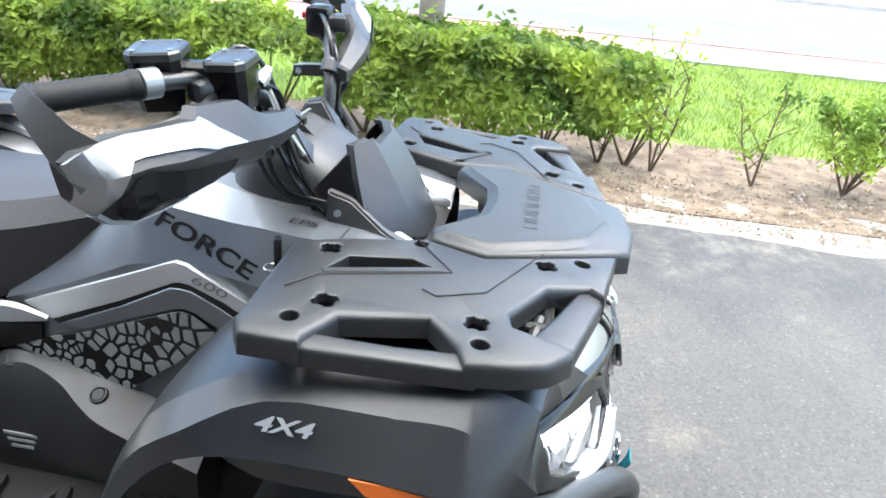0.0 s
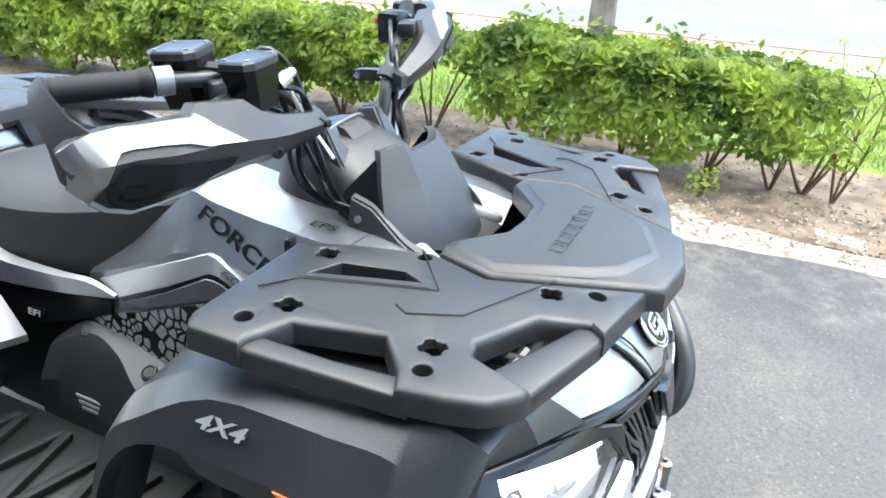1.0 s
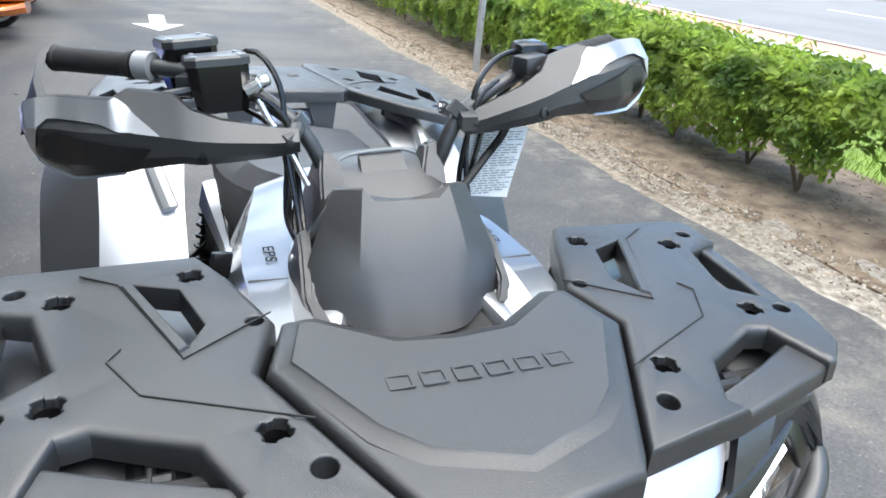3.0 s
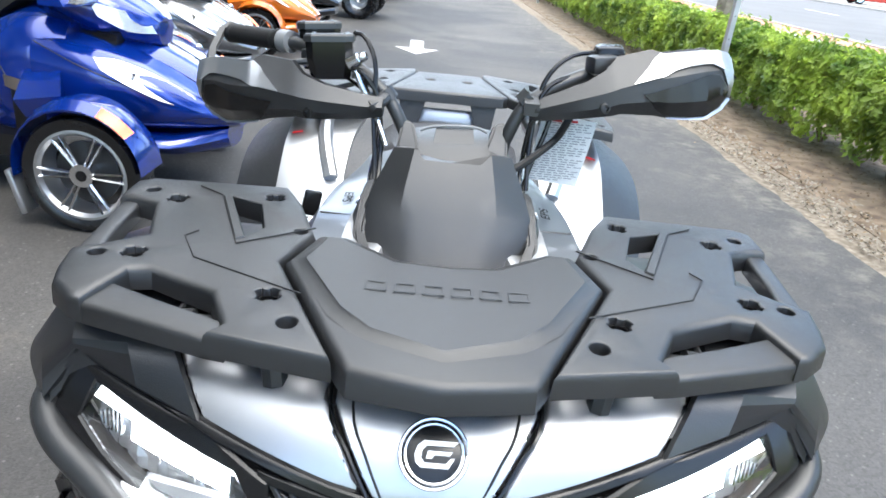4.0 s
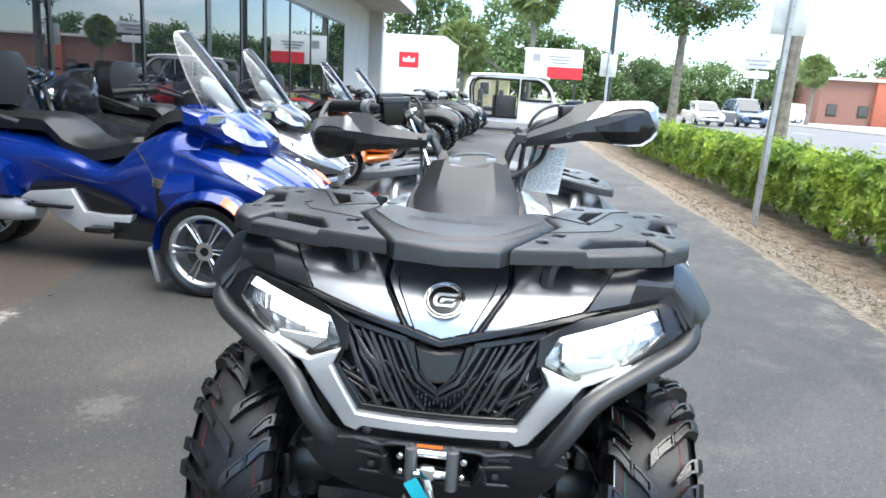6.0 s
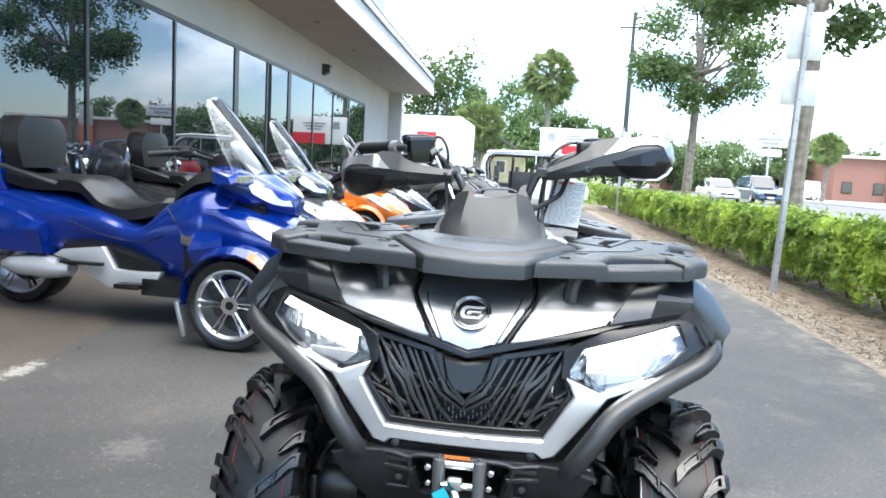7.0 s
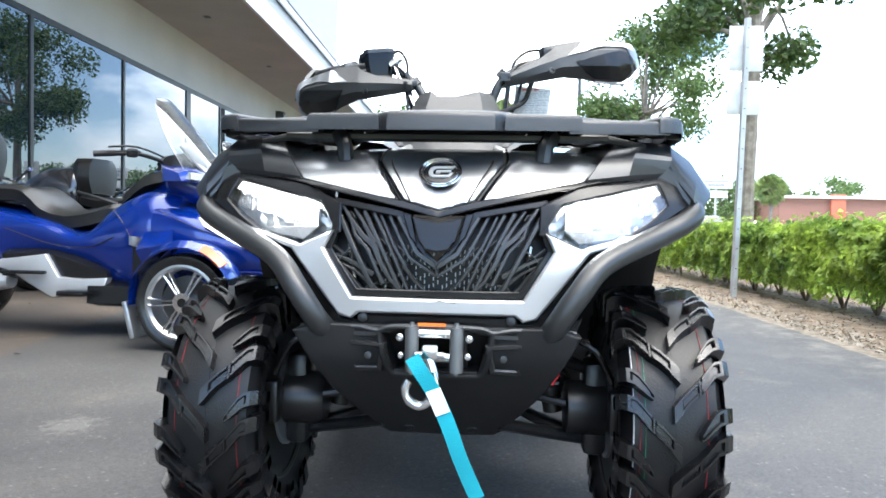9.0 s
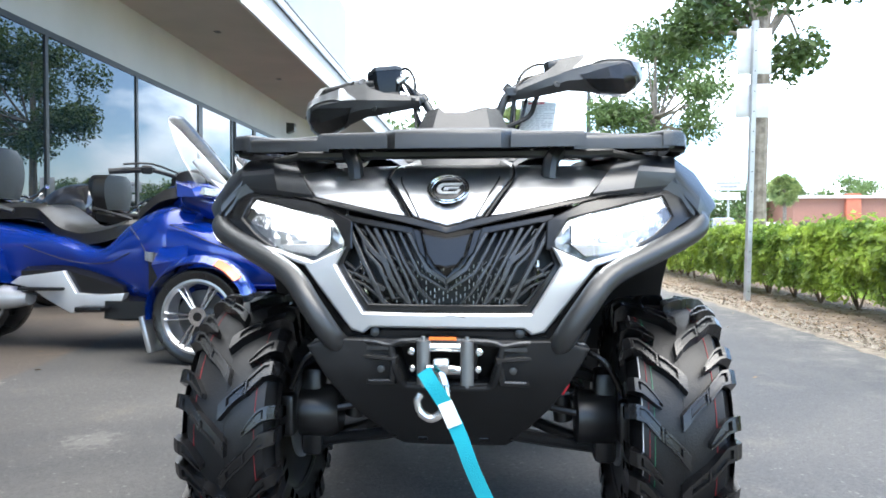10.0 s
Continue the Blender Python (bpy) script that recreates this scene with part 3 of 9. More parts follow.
# lot, verge, lawn, pavement, road
sheet = bmesh.new()
sheet.faces.new([sheet.verts.new(p) for p in ((-900, -900, -0.06), (900, -900, -0.06), (900, 1500, -0.06), (-900, 1500, -0.06))])
tagged(part("ground", sheet, SOIL_GRASS, None, smooth=0), "open level ground reaching the horizon", "ground", kind="structure")
lot = bmesh.new()
left, right = [], []
for j in range(0, 401):
    v = -14 + j * 0.1
    left.append(lot.verts.new(P(-14, v, 0)))
    right.append(lot.verts.new(P(ground_edge(v), v, 0)))
for j in range(400):
    lot.faces.new((left[j], right[j], right[j + 1], left[j + 1]))
for a, b in zip(right, right[1:]):
    lot.faces.new((a, lot.verts.new(a.co - Vector((0, 0, 0.05))), lot.verts.new(b.co - Vector((0, 0, 0.05))), b))
pavement = tagged(part("pavement", lot, ASPHALT, None, smooth=0), "grey worn asphalt of the dealer's lot", "pavement", kind="structure")
strip("pavement_far", -14, 2.2, 26, 70, -0.002, ASPHALT, "grey asphalt at the end of the lot", category="pavement")
strip("gravel_verge", 2.15, 2.85, -14, 26, -0.012, VERGE, "pale sandy gravel along the asphalt edge", 0.04, 8, 200, 0.012)
strip("mulch_bed", 2.58, 4.1, -14, 26, -0.006, MULCH, "brown mulch and dry leaves under the hedge", 0.04, 10, 200, 0.02)
strip("lawn", 4.05, 8.2, -30, 60, -0.01, SOIL_GRASS, "green lawn strip behind the hedge", 0.04, 4, 60, 0.01)
strip("footpath", 8.2, 9.0, -60, 140, 0.02, CONCRETE, "pale concrete footpath beside the road", 0.09, 1, 60, category="footpath")
strip("brick_band", 9.0, 9.9, -60, 140, 0.022, BRICK_RED, "red brick band along the kerb", 0.09, 1, 60, category="kerb")
strip("kerb", 9.9, 10.1, -60, 140, 0.05, CONCRETE, "pale concrete kerb", 0.12, 1, 60, category="kerb")
strip("road", 10.1, 24.0, -90, 400, -0.03, ROAD, "wide pale grey road", 0.03, 1, 40, category="road")
strip("kerb_far", 24.0, 24.3, -60, 200, 0.08, CONCRETE, "pale far kerb", 0.12, 1, 40, category="kerb")
strip("far_apron", 24.3, 60, -60, 200, 0.0, CONCRETE, "pale paved forecourt across the road", 0.06, 1, 8)
for k in range(24):
    tagged(part("lane_mark", box((0.12, 3.0, 0.004), P(17.0, -60 + k * 9, -0.026)), PAINT_LINE, None, smooth=0), "worn white lane dash", "road marking", "lane dashes")
# painted arrow on the lot
arrow = plate([(-0.09, 0), (0.09, 0), (0.09, 0.75), (0.28, 0.75), (0.0, 1.25), (-0.28, 0.75), (-0.09, 0.75)][::-1], lambda u, v, w: P(-0.12 - u, 8.25 - v, 0.005 + w), 0.003, bev=0.0)
tagged(part("painted_arrow", arrow, PAINT_LINE, None, smooth=0), "worn white direction arrow painted on asphalt", "road marking")


# ---- plants ----
def leaf_cloud(name, centres, normals, size, material, seed, aspect=0.5, jitter=0.8):
    """Many small folded leaves, each two triangles pairs, at the given places."""
    rg = np.random.RandomState(seed)
    n = len(centres)
    c = np.asarray(centres, float)
    d = rg.normal(size=(n, 3))
    d /= np.linalg.norm(d, axis=1)[:, None]
    nn = np.asarray(normals, float) + d * jitter
    nn /= np.linalg.norm(nn, axis=1)[:, None]
    t = rg.normal(size=(n, 3))
    t -= nn * (t * nn).sum(1)[:, None]
    t /= np.linalg.norm(t, axis=1)[:, None]
    b = np.cross(nn, t)
    s = (size * rg.uniform(0.6, 1.3, n))[:, None]
    v = np.empty((n, 4, 3))
    v[:, 0] = c - t * s * 0.5
    v[:, 1] = c + b * s * aspect * 0.5 + nn * s * 0.12
    v[:, 2] = c + t * s * 0.55
    v[:, 3] = c - b * s * aspect * 0.5 + nn * s * 0.12
    me = bpy.data.meshes.new(name)
    me.vertices.add(n * 4)
    me.vertices.foreach_set("co", v.reshape(-1))
    idx = (np.arange(n)[:, None] * 4 + np.array([0, 1, 2, 0, 2, 3])).reshape(-1)
    me.loops.add(n * 6)
    me.loops.foreach_set("vertex_index", idx)
    me.polygons.add(n * 2)
    me.polygons.foreach_set("loop_start", np.arange(n * 2) * 3)
    me.update(calc_edges=True)
    me.materials.append(material)
    return new(name, me)


def hedge_shape(v):
    """Half depth, height and fullness of the hedge along its length: plants set close, with thin places between."""
    h = 0.76 + 0.06 * noise.noise(Vector((v * 0.8, 0, 0))) + 0.05 * noise.noise(Vector((v * 2.7, 5, 0)))
    dep = 0.40 + 0.06 * noise.noise(Vector((v * 1.3, 9, 0)))
    thin = max(math.exp(-((v - 0.62) / 0.22) ** 2) * 0.85, (0.75 if v < 3 else 0.35) * max(0.0, noise.noise(Vector((v * 1.1, 31, 0)))), max(0.0, (-1.2 - v) * 1.6))
    return dep, h * (1 - 0.22 * thin), min(0.93, thin)


def bush_leaves(u0, v0, v1, per_m, seed, low=0.13, lift=1.0):
    rg = random.Random(seed)
    cs, ns = [], []
    for _ in range(int(per_m * (v1 - v0))):
        v = rg.uniform(v0, v1)
        dep, h, thin = hedge_shape(v)
        if rg.random() < thin:
            continue
        h *= lift
        if v < 0.5 and rg.random() < 0.3:
            continue
        lo = low + (0.07 if v < 3 else 0.0) * (0.5 - 0.5 * math.cos(2 * math.pi * (v + 0.1) / 0.66)) + 0.14 * noise.noise(Vector((v * 1.9, 20, 0))) + 0.15 * thin
        r = rg.random()
        shell = 1 - 0.4 * rg.random() ** 2
        if r < 0.36:
            a, nn = rg.uniform(-dep, dep), (0, 0, 1)
            zz = h * (1 - 0.2 * rg.random() ** 2 - 0.12 * (a / dep) ** 2) + 0.09 * max(0, noise.noise(Vector((v * 6, a * 6, 2))))
        else:
            side = -1 if r < 0.76 else 1
            zz = lo + (h - lo) * rg.random() ** 0.75
            bulge = 0.72 + 0.3 * math.sin(math.pi * min(1, max(0, (zz - lo) / (h - lo)) * 0.85 + 0.1))
            a, nn = side * dep * bulge * shell + 0.09 * noise.noise(Vector((v * 4, zz * 5, side))), (side, 0, 0.6)
        if rg.random() < 0.05:
            zz += rg.uniform(0.0, 0.12)
        if zz < 0.54 + 0.1 * noise.noise(Vector((v * 7, zz * 7, 4))) and abs(v - 0.74) < 0.34 - 0.1 * noise.noise(Vector((zz * 8, 3, 1))):
            continue
        cs.append(P(u0 + a, v, zz))
        ns.append(nn)
    return cs, ns


def stems(u0, v0, v1, step, seed, h=0.6):
    rg = random.Random(seed)
    bm = bmesh.new()
    v = v0
    while v < v1:
        base = P(u0 + rg.uniform(-0.1, 0.1), v, -0.02)
        for _ in range(4):
            d = Vector((rg.uniform(-0.25, 0.25), rg.uniform(-0.3, 0.3), h))
            tube([base, base + d * 0.4 + Vector((rg.uniform(-0.04, 0.04), rg.uniform(-0.04, 0.04), 0)), base + d], [0.012, 0.009, 0.006, 0.004], 5, 3, bm)
        v += step * rg.uniform(0.8, 1.2)
    return bm


HEDGE_U = 3.40
for i, (v0, v1, per) in enumerate(((-1.75, 3.0, 7000), (3.0, 8.0, 6200), (8.0, 15.0, 2800), (15.0, 23.8, 1800))):
    hedge = thing("hedge", P(HEDGE_U, (v0 + v1) / 2), "clipped bright green hedge with bare stems below, in mulch", "hedge", "hedge sections")
    cs, ns = bush_leaves(HEDGE_U, v0, v1, per, 10 + i)
    lf = leaf_cloud("foliage", cs, ns, 0.067 if i < 2 else 0.082, HEDGE_LEAF, 40 + i)
    lf.parent, lf.matrix_parent_inverse = hedge, hedge.matrix_world.inverted()
    part("stem_thicket", stems(HEDGE_U, v0 + 0.15, v1 - 0.1, 0.6, 60 + i), TWIG, hedge)["kind"] = "stuff"
hedge = thing("hedge", P(HEDGE_U, 33, -0.06), "clipped green hedge further along the lot", "hedge", "hedge sections")
cs, ns = bush_leaves(HEDGE_U, 26, 40, 500, 33, 0.0)
lf = leaf_cloud("foliage", cs, ns, 0.12, HEDGE_LEAF, 44)
lf.parent, lf.matrix_parent_inverse = hedge, hedge.matrix_world.inverted()


def sparse_bush(u, v, h, n, seed, width=0.3, stalks=3):
    """A young plant: a few upright stems with side twigs, leaves in tufts at the tips."""
    bush = thing("young_bush", P(u, v), "thin young hedge plant with few leaves, in mulch", "bush", "young bushes")
    rg = random.Random(seed)
    bm = bmesh.new()
    cs, ns = [], []
    base = P(u, v, -0.01)
    tips = []
    for k in range(stalks):
        lean = Vector((rg.uniform(-0.5, 0.5) * width, rg.uniform(-1, 1) * width * 0.7, 0))
        tip = base + lean + Vector((0, 0, h * rg.uniform(0.8, 1.05)))
        midp = base.lerp(tip, 0.5) + Vector((rg.uniform(-0.04, 0.04), rg.uniform(-0.05, 0.05), 0))
        pts = grid_spline([base, midp, tip], 8)
        tube([base, midp, tip], [0.009, 0.007, 0.005, 0.003], 5, 4, bm)
        tips.append((tip, Vector((0, 0, 1))))
        for q in range(6):
            p = pts[4 + 2 * q if 4 + 2 * q < len(pts) else -2]
            a = rg.uniform(0, 2 * math.pi)
            d = Vector((0.55 * math.cos(a), 0.75 * math.sin(a), rg.uniform(0.45, 1.0))).normalized()
            e = p + d * width * rg.uniform(0.45, 1.0)
            tube([p, p.lerp(e, 0.5) + Vector((0, 0, 0.012)), e], [0.004, 0.003, 0.002], 4, 3, bm)
            tips.append((e, d))
            tips.append((p.lerp(e, 0.6), d))
    for e, d in tips:
        for _ in range(max(2, n // len(tips))):
            off = Vector((rg.gauss(0, 0.028), rg.gauss(0, 0.028), rg.gauss(0.0, 0.03)))
            cs.append(e + off)
            ns.append((off.x * 20, off.y * 20, 0.7))
    part("stem_thicket", bm, TWIG, bush)["kind"] = "stuff"
    ob = leaf_cloud("foliage", cs, ns, 0.05, HEDGE_LEAF, seed)
    ob.parent, ob.matrix_parent_inverse = bush, bush.matrix_world.inverted()


sparse_bush(3.25, -1.75, 0.74, 260, 1, 0.28, 3)
sparse_bush(3.22, -2.38, 0.60, 200, 2, 0.24, 2)
sparse_bush(3.26, -2.95, 0.56, 1300, 4, 0.30, 5)
sparse_bush(3.3, -3.45, 0.6, 1500, 5, 0.32, 5)
sparse_bush(3.3, -1.42, 0.60, 420, 7, 0.26, 3)
sparse_bush(3.0, -1.05, 0.14, 60, 6, 0.08, 2)


def grass_patch(name, u0, u1, v0, v1, n, h, seed):
    rg = np.random.RandomState(seed)
    uu, vv = rg.uniform(u0, u1, n), rg.uniform(v0, v1, n)
    base = np.stack([uu + SKEW * vv, vv, np.full(n, -0.015)], 1)
    a = rg.uniform(0, 2 * np.pi, n)
    side = np.stack([np.cos(a), np.sin(a), np.zeros(n)], 1) * 0.004
    lean = np.stack([rg.normal(0, 0.35, n), rg.normal(0, 0.35, n), np.ones(n)], 1) * (h * rg.uniform(0.5, 1.3, n))[:, None]
    v = np.stack([base - side, base + side, base + lean], 1)
    me = bpy.data.meshes.new(name)
    me.vertices.add(n * 3)
    me.vertices.foreach_set("co", v.reshape(-1))
    me.loops.add(n * 3)
    me.loops.foreach_set("vertex_index", np.arange(n * 3))
    me.polygons.add(n)
    me.polygons.foreach_set("loop_start", np.arange(n) * 3)
    me.update(calc_edges=True)
    me.materials.append(GRASS)
    return tagged(new(name, me), "blades of mown green grass", "grass", kind="stuff")


grass_patch("grass", 4.0, 8.2, -6, 9, 60000, 0.07, 3)
rgl = random.Random(8)
cs = [P(rgl.uniform(2.35, 4.0), rgl.uniform(-5, 14), 0.012) for _ in range(8000)]
tagged(leaf_cloud("leaf_litter", cs, [(0, 0, 1)] * len(cs), 0.03, CHIP, 9, 0.45, 0.5), "dry brown leaves and chips on the mulch", "leaf litter", kind="stuff")


cs = []
for _ in range(7500):
    v = -5 + 12 * rgl.random() ** 1.5
    cs.append(P(2.34 + (0.95 if v < -0.9 else 0.4) * rgl.random() ** 1.3, v, 0.008))
tagged(leaf_cloud("gravel_chips", cs, [(0, 0, 1)] * len(cs), 0.022, PALE_CHIP, 29, 0.7, 0.8), "pale shell and gravel chips scattered on the verge", "gravel", kind="stuff")
cs = [P(rgl.uniform(-4.5, 2.2), rgl.uniform(-3.2, 9), 0.006) for _ in range(80)]
tagged(leaf_cloud("fallen_leaves", cs, [(0, 0, 1)] * len(cs), 0.03, CHIP, 19, 0.5, 0.25), "few dry brown leaves scattered on the asphalt", "fallen leaves", kind="stuff")


def tree(at, h, trunk_r, crown_r, crown_h, leaves, seed, leaf=0.16, lean=(0, 0), label="", material=None, clumps=26, group=""):
    """A broadleaf tree: tapered trunk, limbs, and a crown of leaf clumps with gaps."""
    rg = random.Random(seed)
    at = Vector(at)
    ob = thing("tree", at, label or "street oak with grey trunk and open green crown", "tree", group)
    fork = h - crown_h
    bm = tube([at, at + Vector((lean[0] * 0.4, lean[1] * 0.4, fork * 0.5)), at + Vector((lean[0], lean[1], fork)), at + Vector((lean[0] * 1.2, lean[1] * 1.2, h * 0.85))], [trunk_r * 1.15, trunk_r, trunk_r * 0.9, trunk_r * 0.6, trunk_r * 0.3], 9, 4)
    top = at + Vector((lean[0], lean[1], fork))
    cs, ns = [], []
    for k in range(clumps):
        a = rg.uniform(0, 2 * math.pi)
        f = rg.uniform(0.25, 1.0)
        zz = rg.uniform(-0.05, 1.0)
        rad = crown_r * f * math.sqrt(max(0.08, 1 - (zz - 0.35) ** 2 * 1.6))
        c = top + Vector((rad * math.cos(a), rad * math.sin(a), crown_h * zz * 0.95))
        if k < 16:
            mid_p = top.lerp(c, 0.5) + Vector((0, 0, 0.12 * crown_h * rg.random()))
            tube([top + Vector((0, 0, rg.uniform(-0.1, 0.5) * crown_h * 0.4)), mid_p, c], [trunk_r * 0.45, trunk_r * 0.3, trunk_r * 0.18, trunk_r * 0.08], 6, 3, bm)
        cr = crown_r * rg.uniform(0.2, 0.36)
        for _ in range(leaves // clumps):
            d = Vector((rg.gauss(0, 1), rg.gauss(0, 1), rg.gauss(0, 0.75)))
            d.normalize()
            cs.append(c + d * cr * rg.random() ** 0.45)
            ns.append((d.x * 0.4, d.y * 0.4, 0.8))
    part("trunk", bm, BARK, ob)
    cr_ob = leaf_cloud("crown", cs, ns, leaf, material or OAK_LEAF, seed + 5, 0.55, 1.0)
    cr_ob.parent, cr_ob.matrix_parent_inverse = ob, ob.matrix_world.inverted()
    return ob


def palm(at, h, crown, seed, trunk_r=0.17):
    rg = random.Random(seed)
    at = Vector(at)
    ob = thing("palm_tree", at, "cabbage palm with slim trunk and round frond crown", "palm tree", "palms")
    part("trunk", tube([at, at + Vector((0.1, 0, h * 0.5)), at + Vector((0.05, 0.1, h))], [trunk_r * 1.2, trunk_r, trunk_r, trunk_r * 1.1], 9, 5), BARK, ob)
    top = at + Vector((0.05, 0.1, h))
    bm = bmesh.new()
    for k in range(230):
        a = rg.uniform(0, 2 * math.pi)
        el = rg.uniform(-1.35, 1.5)
        d = Vector((math.cos(a) * math.cos(el), math.sin(a) * math.cos(el), math.sin(el)))
        L = crown * rg.uniform(0.8, 1.1)
        tip = top + d * L - Vector((0, 0, L * 0.12))
        midp = top + d * L * 0.55
        tube([top, midp, tip], 0.015, 4, 2, bm)
        across = d.cross(Vector((0, 0, 1)))
        if across.length < 0.1:
            across = Vector((1, 0, 0))
        across.normalize()
        across = Matrix.Rotation(rg.uniform(-1.3, 1.3), 3, d) @ across
        for q in range(9):
            w = (q - 4) / 4
            p1 = midp + (tip - midp) * (0.9 + 0.3 * rg.random()) * (1 - 0.35 * abs(w)) + across * w * L * 0.38 - Vector((0, 0, abs(w) * L * 0.06))
            m1 = midp.lerp(p1, 0.5) + Vector((0, 0, 0.04))
            b = across * 0.06 + Vector((0, 0, 0.04))
            v = [bm.verts.new(x) for x in (midp, m1 + b, p1, m1 - b)]
            bm.faces.new(v)
    part("crown", bm, PALM_LEAF, ob, smooth=0)
    return ob


tree((4.11, -0.13, -0.02), 7.5, 0.085, 2.6, 4.4, 9000, 21, 0.13, (0.05, 0.0))
tree((4.35, 9.9, -0.02), 9.4, 0.13, 1.9, 5.5, 15000, 22, 0.14, (0.1, 0.0), clumps=34)
tree((4.95, 21.5, -0.02), 8.0, 0.14, 2.5, 4.0, 16000, 23, 0.15, (0.1, 0.2), clumps=34)
tree((6.5, -12, -0.02), 8.5, 0.17, 3.2, 5.2, 8000, 24, 0.18)
for i, (x, y, h, r) in enumerate(((-14, 52, 10, 5), (-9, 58, 11, 5), (-5, 64, 9.5, 5), (-1.5, 70, 8, 4.5), (3, 72, 7.5, 4), (7, 75, 6.5, 4), (12, 84, 6.5, 4.5), (17, 88, 6.0, 4.5), (23, 92, 6.5, 5), (30, 90, 7, 5), (38, 98, 8, 5), (47, 99, 8.5, 5), (60, 80, 8, 5))):
    tree((x, y, -0.05), h, 0.25, r, h * 0.78, 5200, 70 + i, 0.42, label="distant leafy tree behind the buildings", clumps=34, group="distant trees")
for i, (x, y) in enumerate(((36, -2), (38, 8), (37, 20), (38, 32), (36, -14), (40, 46), (38, -26))):
    tree((x, y, -0.05), 7.5 + (i % 3), 0.22, 3.8, 5.6, 3200, 120 + i, 0.4, label="leafy tree across the road", clumps=28, group="trees across the road")
palm((0.3, 47, -0.05), 7.9, 2.1, 1)
palm((-4.6, 50, -0.05), 4.6, 2.1, 2)
palm((26, 66, -0.05), 5.0, 1.6, 3)


# ---- poles and signs ----
def sign_post(at, h, plates, label, lean=(0.0, 0.0)):
    post = thing("sign_post", at, label, "sign post", "sign posts")
    a = Vector(at)
    top = a + Vector((lean[0], lean[1], h))
    prof = [(-0.035, 0.02), (-0.03, 0.02), (-0.018, -0.015), (0.018, -0.015), (0.03, 0.02), (0.035, 0.02), (0.022, -0.02), (-0.022, -0.02)]
    part("post", loft([[a + Vector((x, y, -0.05)) for x, y in prof], [top + Vector((x, y, 0)) for x, y in prof]]), GALV, post, "galvanised channel post")
    for k in range(14):
        f = (k + 0.5) / 14
        part("post_hole", lathe([(0.006, 0), (0.006, 0.001)], face_frame(a.lerp(top, f) + Vector((0, -0.0205, 0)), (1, 0, 0), (0, 0, 1)), 8), BLACK_DEEP, post)
    for z, w, hh, material in plates:
        c = a.lerp(top, z / h)
        part("sign_plate", box((w, 0.004, hh), c + Vector((0, 0.028, 0)), 0.0015), material, post, "bare back of a sign plate")
    return post


sign_post(P(2.72, 4.90), 2.85, ((2.55, 0.34, 0.46, SIGN_BACK), (2.05, 0.34, 0.34, SIGN_BACK)), "galvanised steel post with two bare sign plates at the hedge", (0.06, 0.0))
sign_post(P(2.98, 18.0), 2.5, ((2.1, 0.45, 0.6, SIGN_BACK),), "galvanised steel sign post by the hedge")
pole = thing("utility_pole", (5.6, 46, 0), "tall dark utility pole beside the road", "utility pole")
part("shaft", tube([(5.6, 46, -0.05), (5.6, 46, 12)], [0.17, 0.12], 10, 2), BLACK_METAL, pole)
part("crossarm", box((1.8, 0.1, 0.12), (5.6, 46, 11), 0.01), BLACK_METAL, pole)


# ---- the shop building ----
def B(u, v, z):
    return Vector((u - 0.037 * v, v, z))


def bbox(name, u0, u1, v0, v1, z0, z1, material, parent=None, label=""):
    bm = bmesh.new()
    vs = [bm.verts.new(B(u, v, z)) for z in (z0, z1) for u, v in ((u0, v0), (u1, v0), (u1, v1), (u0, v1))]
    for f in ((0, 1, 2, 3), (7, 6, 5, 4), (0, 4, 5, 1), (1, 5, 6, 2), (2, 6, 7, 3), (3, 7, 4, 0)):
        bm.faces.new([vs[k] for k in f])
    return part(name, bm, material, parent, label, smooth=0)


FU = -5.0
V0, V1, WEND = -9.0, 25.2, 20.43
HEADZ, SOFZ = 3.05, 3.92
tagged(bbox("wall_front_upper", FU - 0.22, FU, V0, V1, HEADZ, SOFZ + 0.5, WALL), "beige stucco wall above the shop windows", "wall", kind="structure")
tagged(bbox("wall_front_sill", FU - 0.22, FU, V0, WEND, 0, 0.12, WALL), "low beige wall below the shop windows", "wall", kind="structure")
tagged(bbox("wall_front_end", FU - 0.22, FU, WEND, V1, 0, HEADZ, WALL), "beige stucco wall past the shop windows", "wall", kind="structure")
tagged(bbox("wall_end", FU - 9, FU - 0.22, V1 - 0.22, V1, 0, SOFZ + 0.5, WALL), "beige end wall of the shop", "wall", kind="structure")
tagged(bbox("wall_back", FU - 9.2, FU - 9, V0, V1, 0, SOFZ + 0.5, WALL), "beige back wall of the shop", "wall", kind="structure")
tagged(bbox("wall_south", FU - 9, FU - 0.22, V0, V0 + 0.2, 0, SOFZ + 0.5, WALL), "beige south wall of the shop", "wall", kind="structure")
tagged(bbox("floor", FU - 9, FU - 0.22, V0 + 0.2, V1 - 0.22, 0.0, 0.02, FLOOR_IN), "dark showroom floor", "floor", kind="structure")
tagged(bbox("ceiling", FU - 9, FU - 0.22, V0 + 0.2, V1 - 0.22, 3.3, 3.4, SOFFIT), "showroom ceiling", "ceiling", kind="structure")
tagged(bbox("pier", FU, FU + 0.5, V1 - 0.45, V1, 0, SOFZ, WALL), "beige end pier under the eave", "wall", kind="structure")
EU = -3.32
tagged(bbox("soffit", FU, EU - 0.02, V0, V1, SOFZ, SOFZ + 0.06, SOFFIT), "beige boarded soffit under the overhanging roof", "soffit", kind="structure")
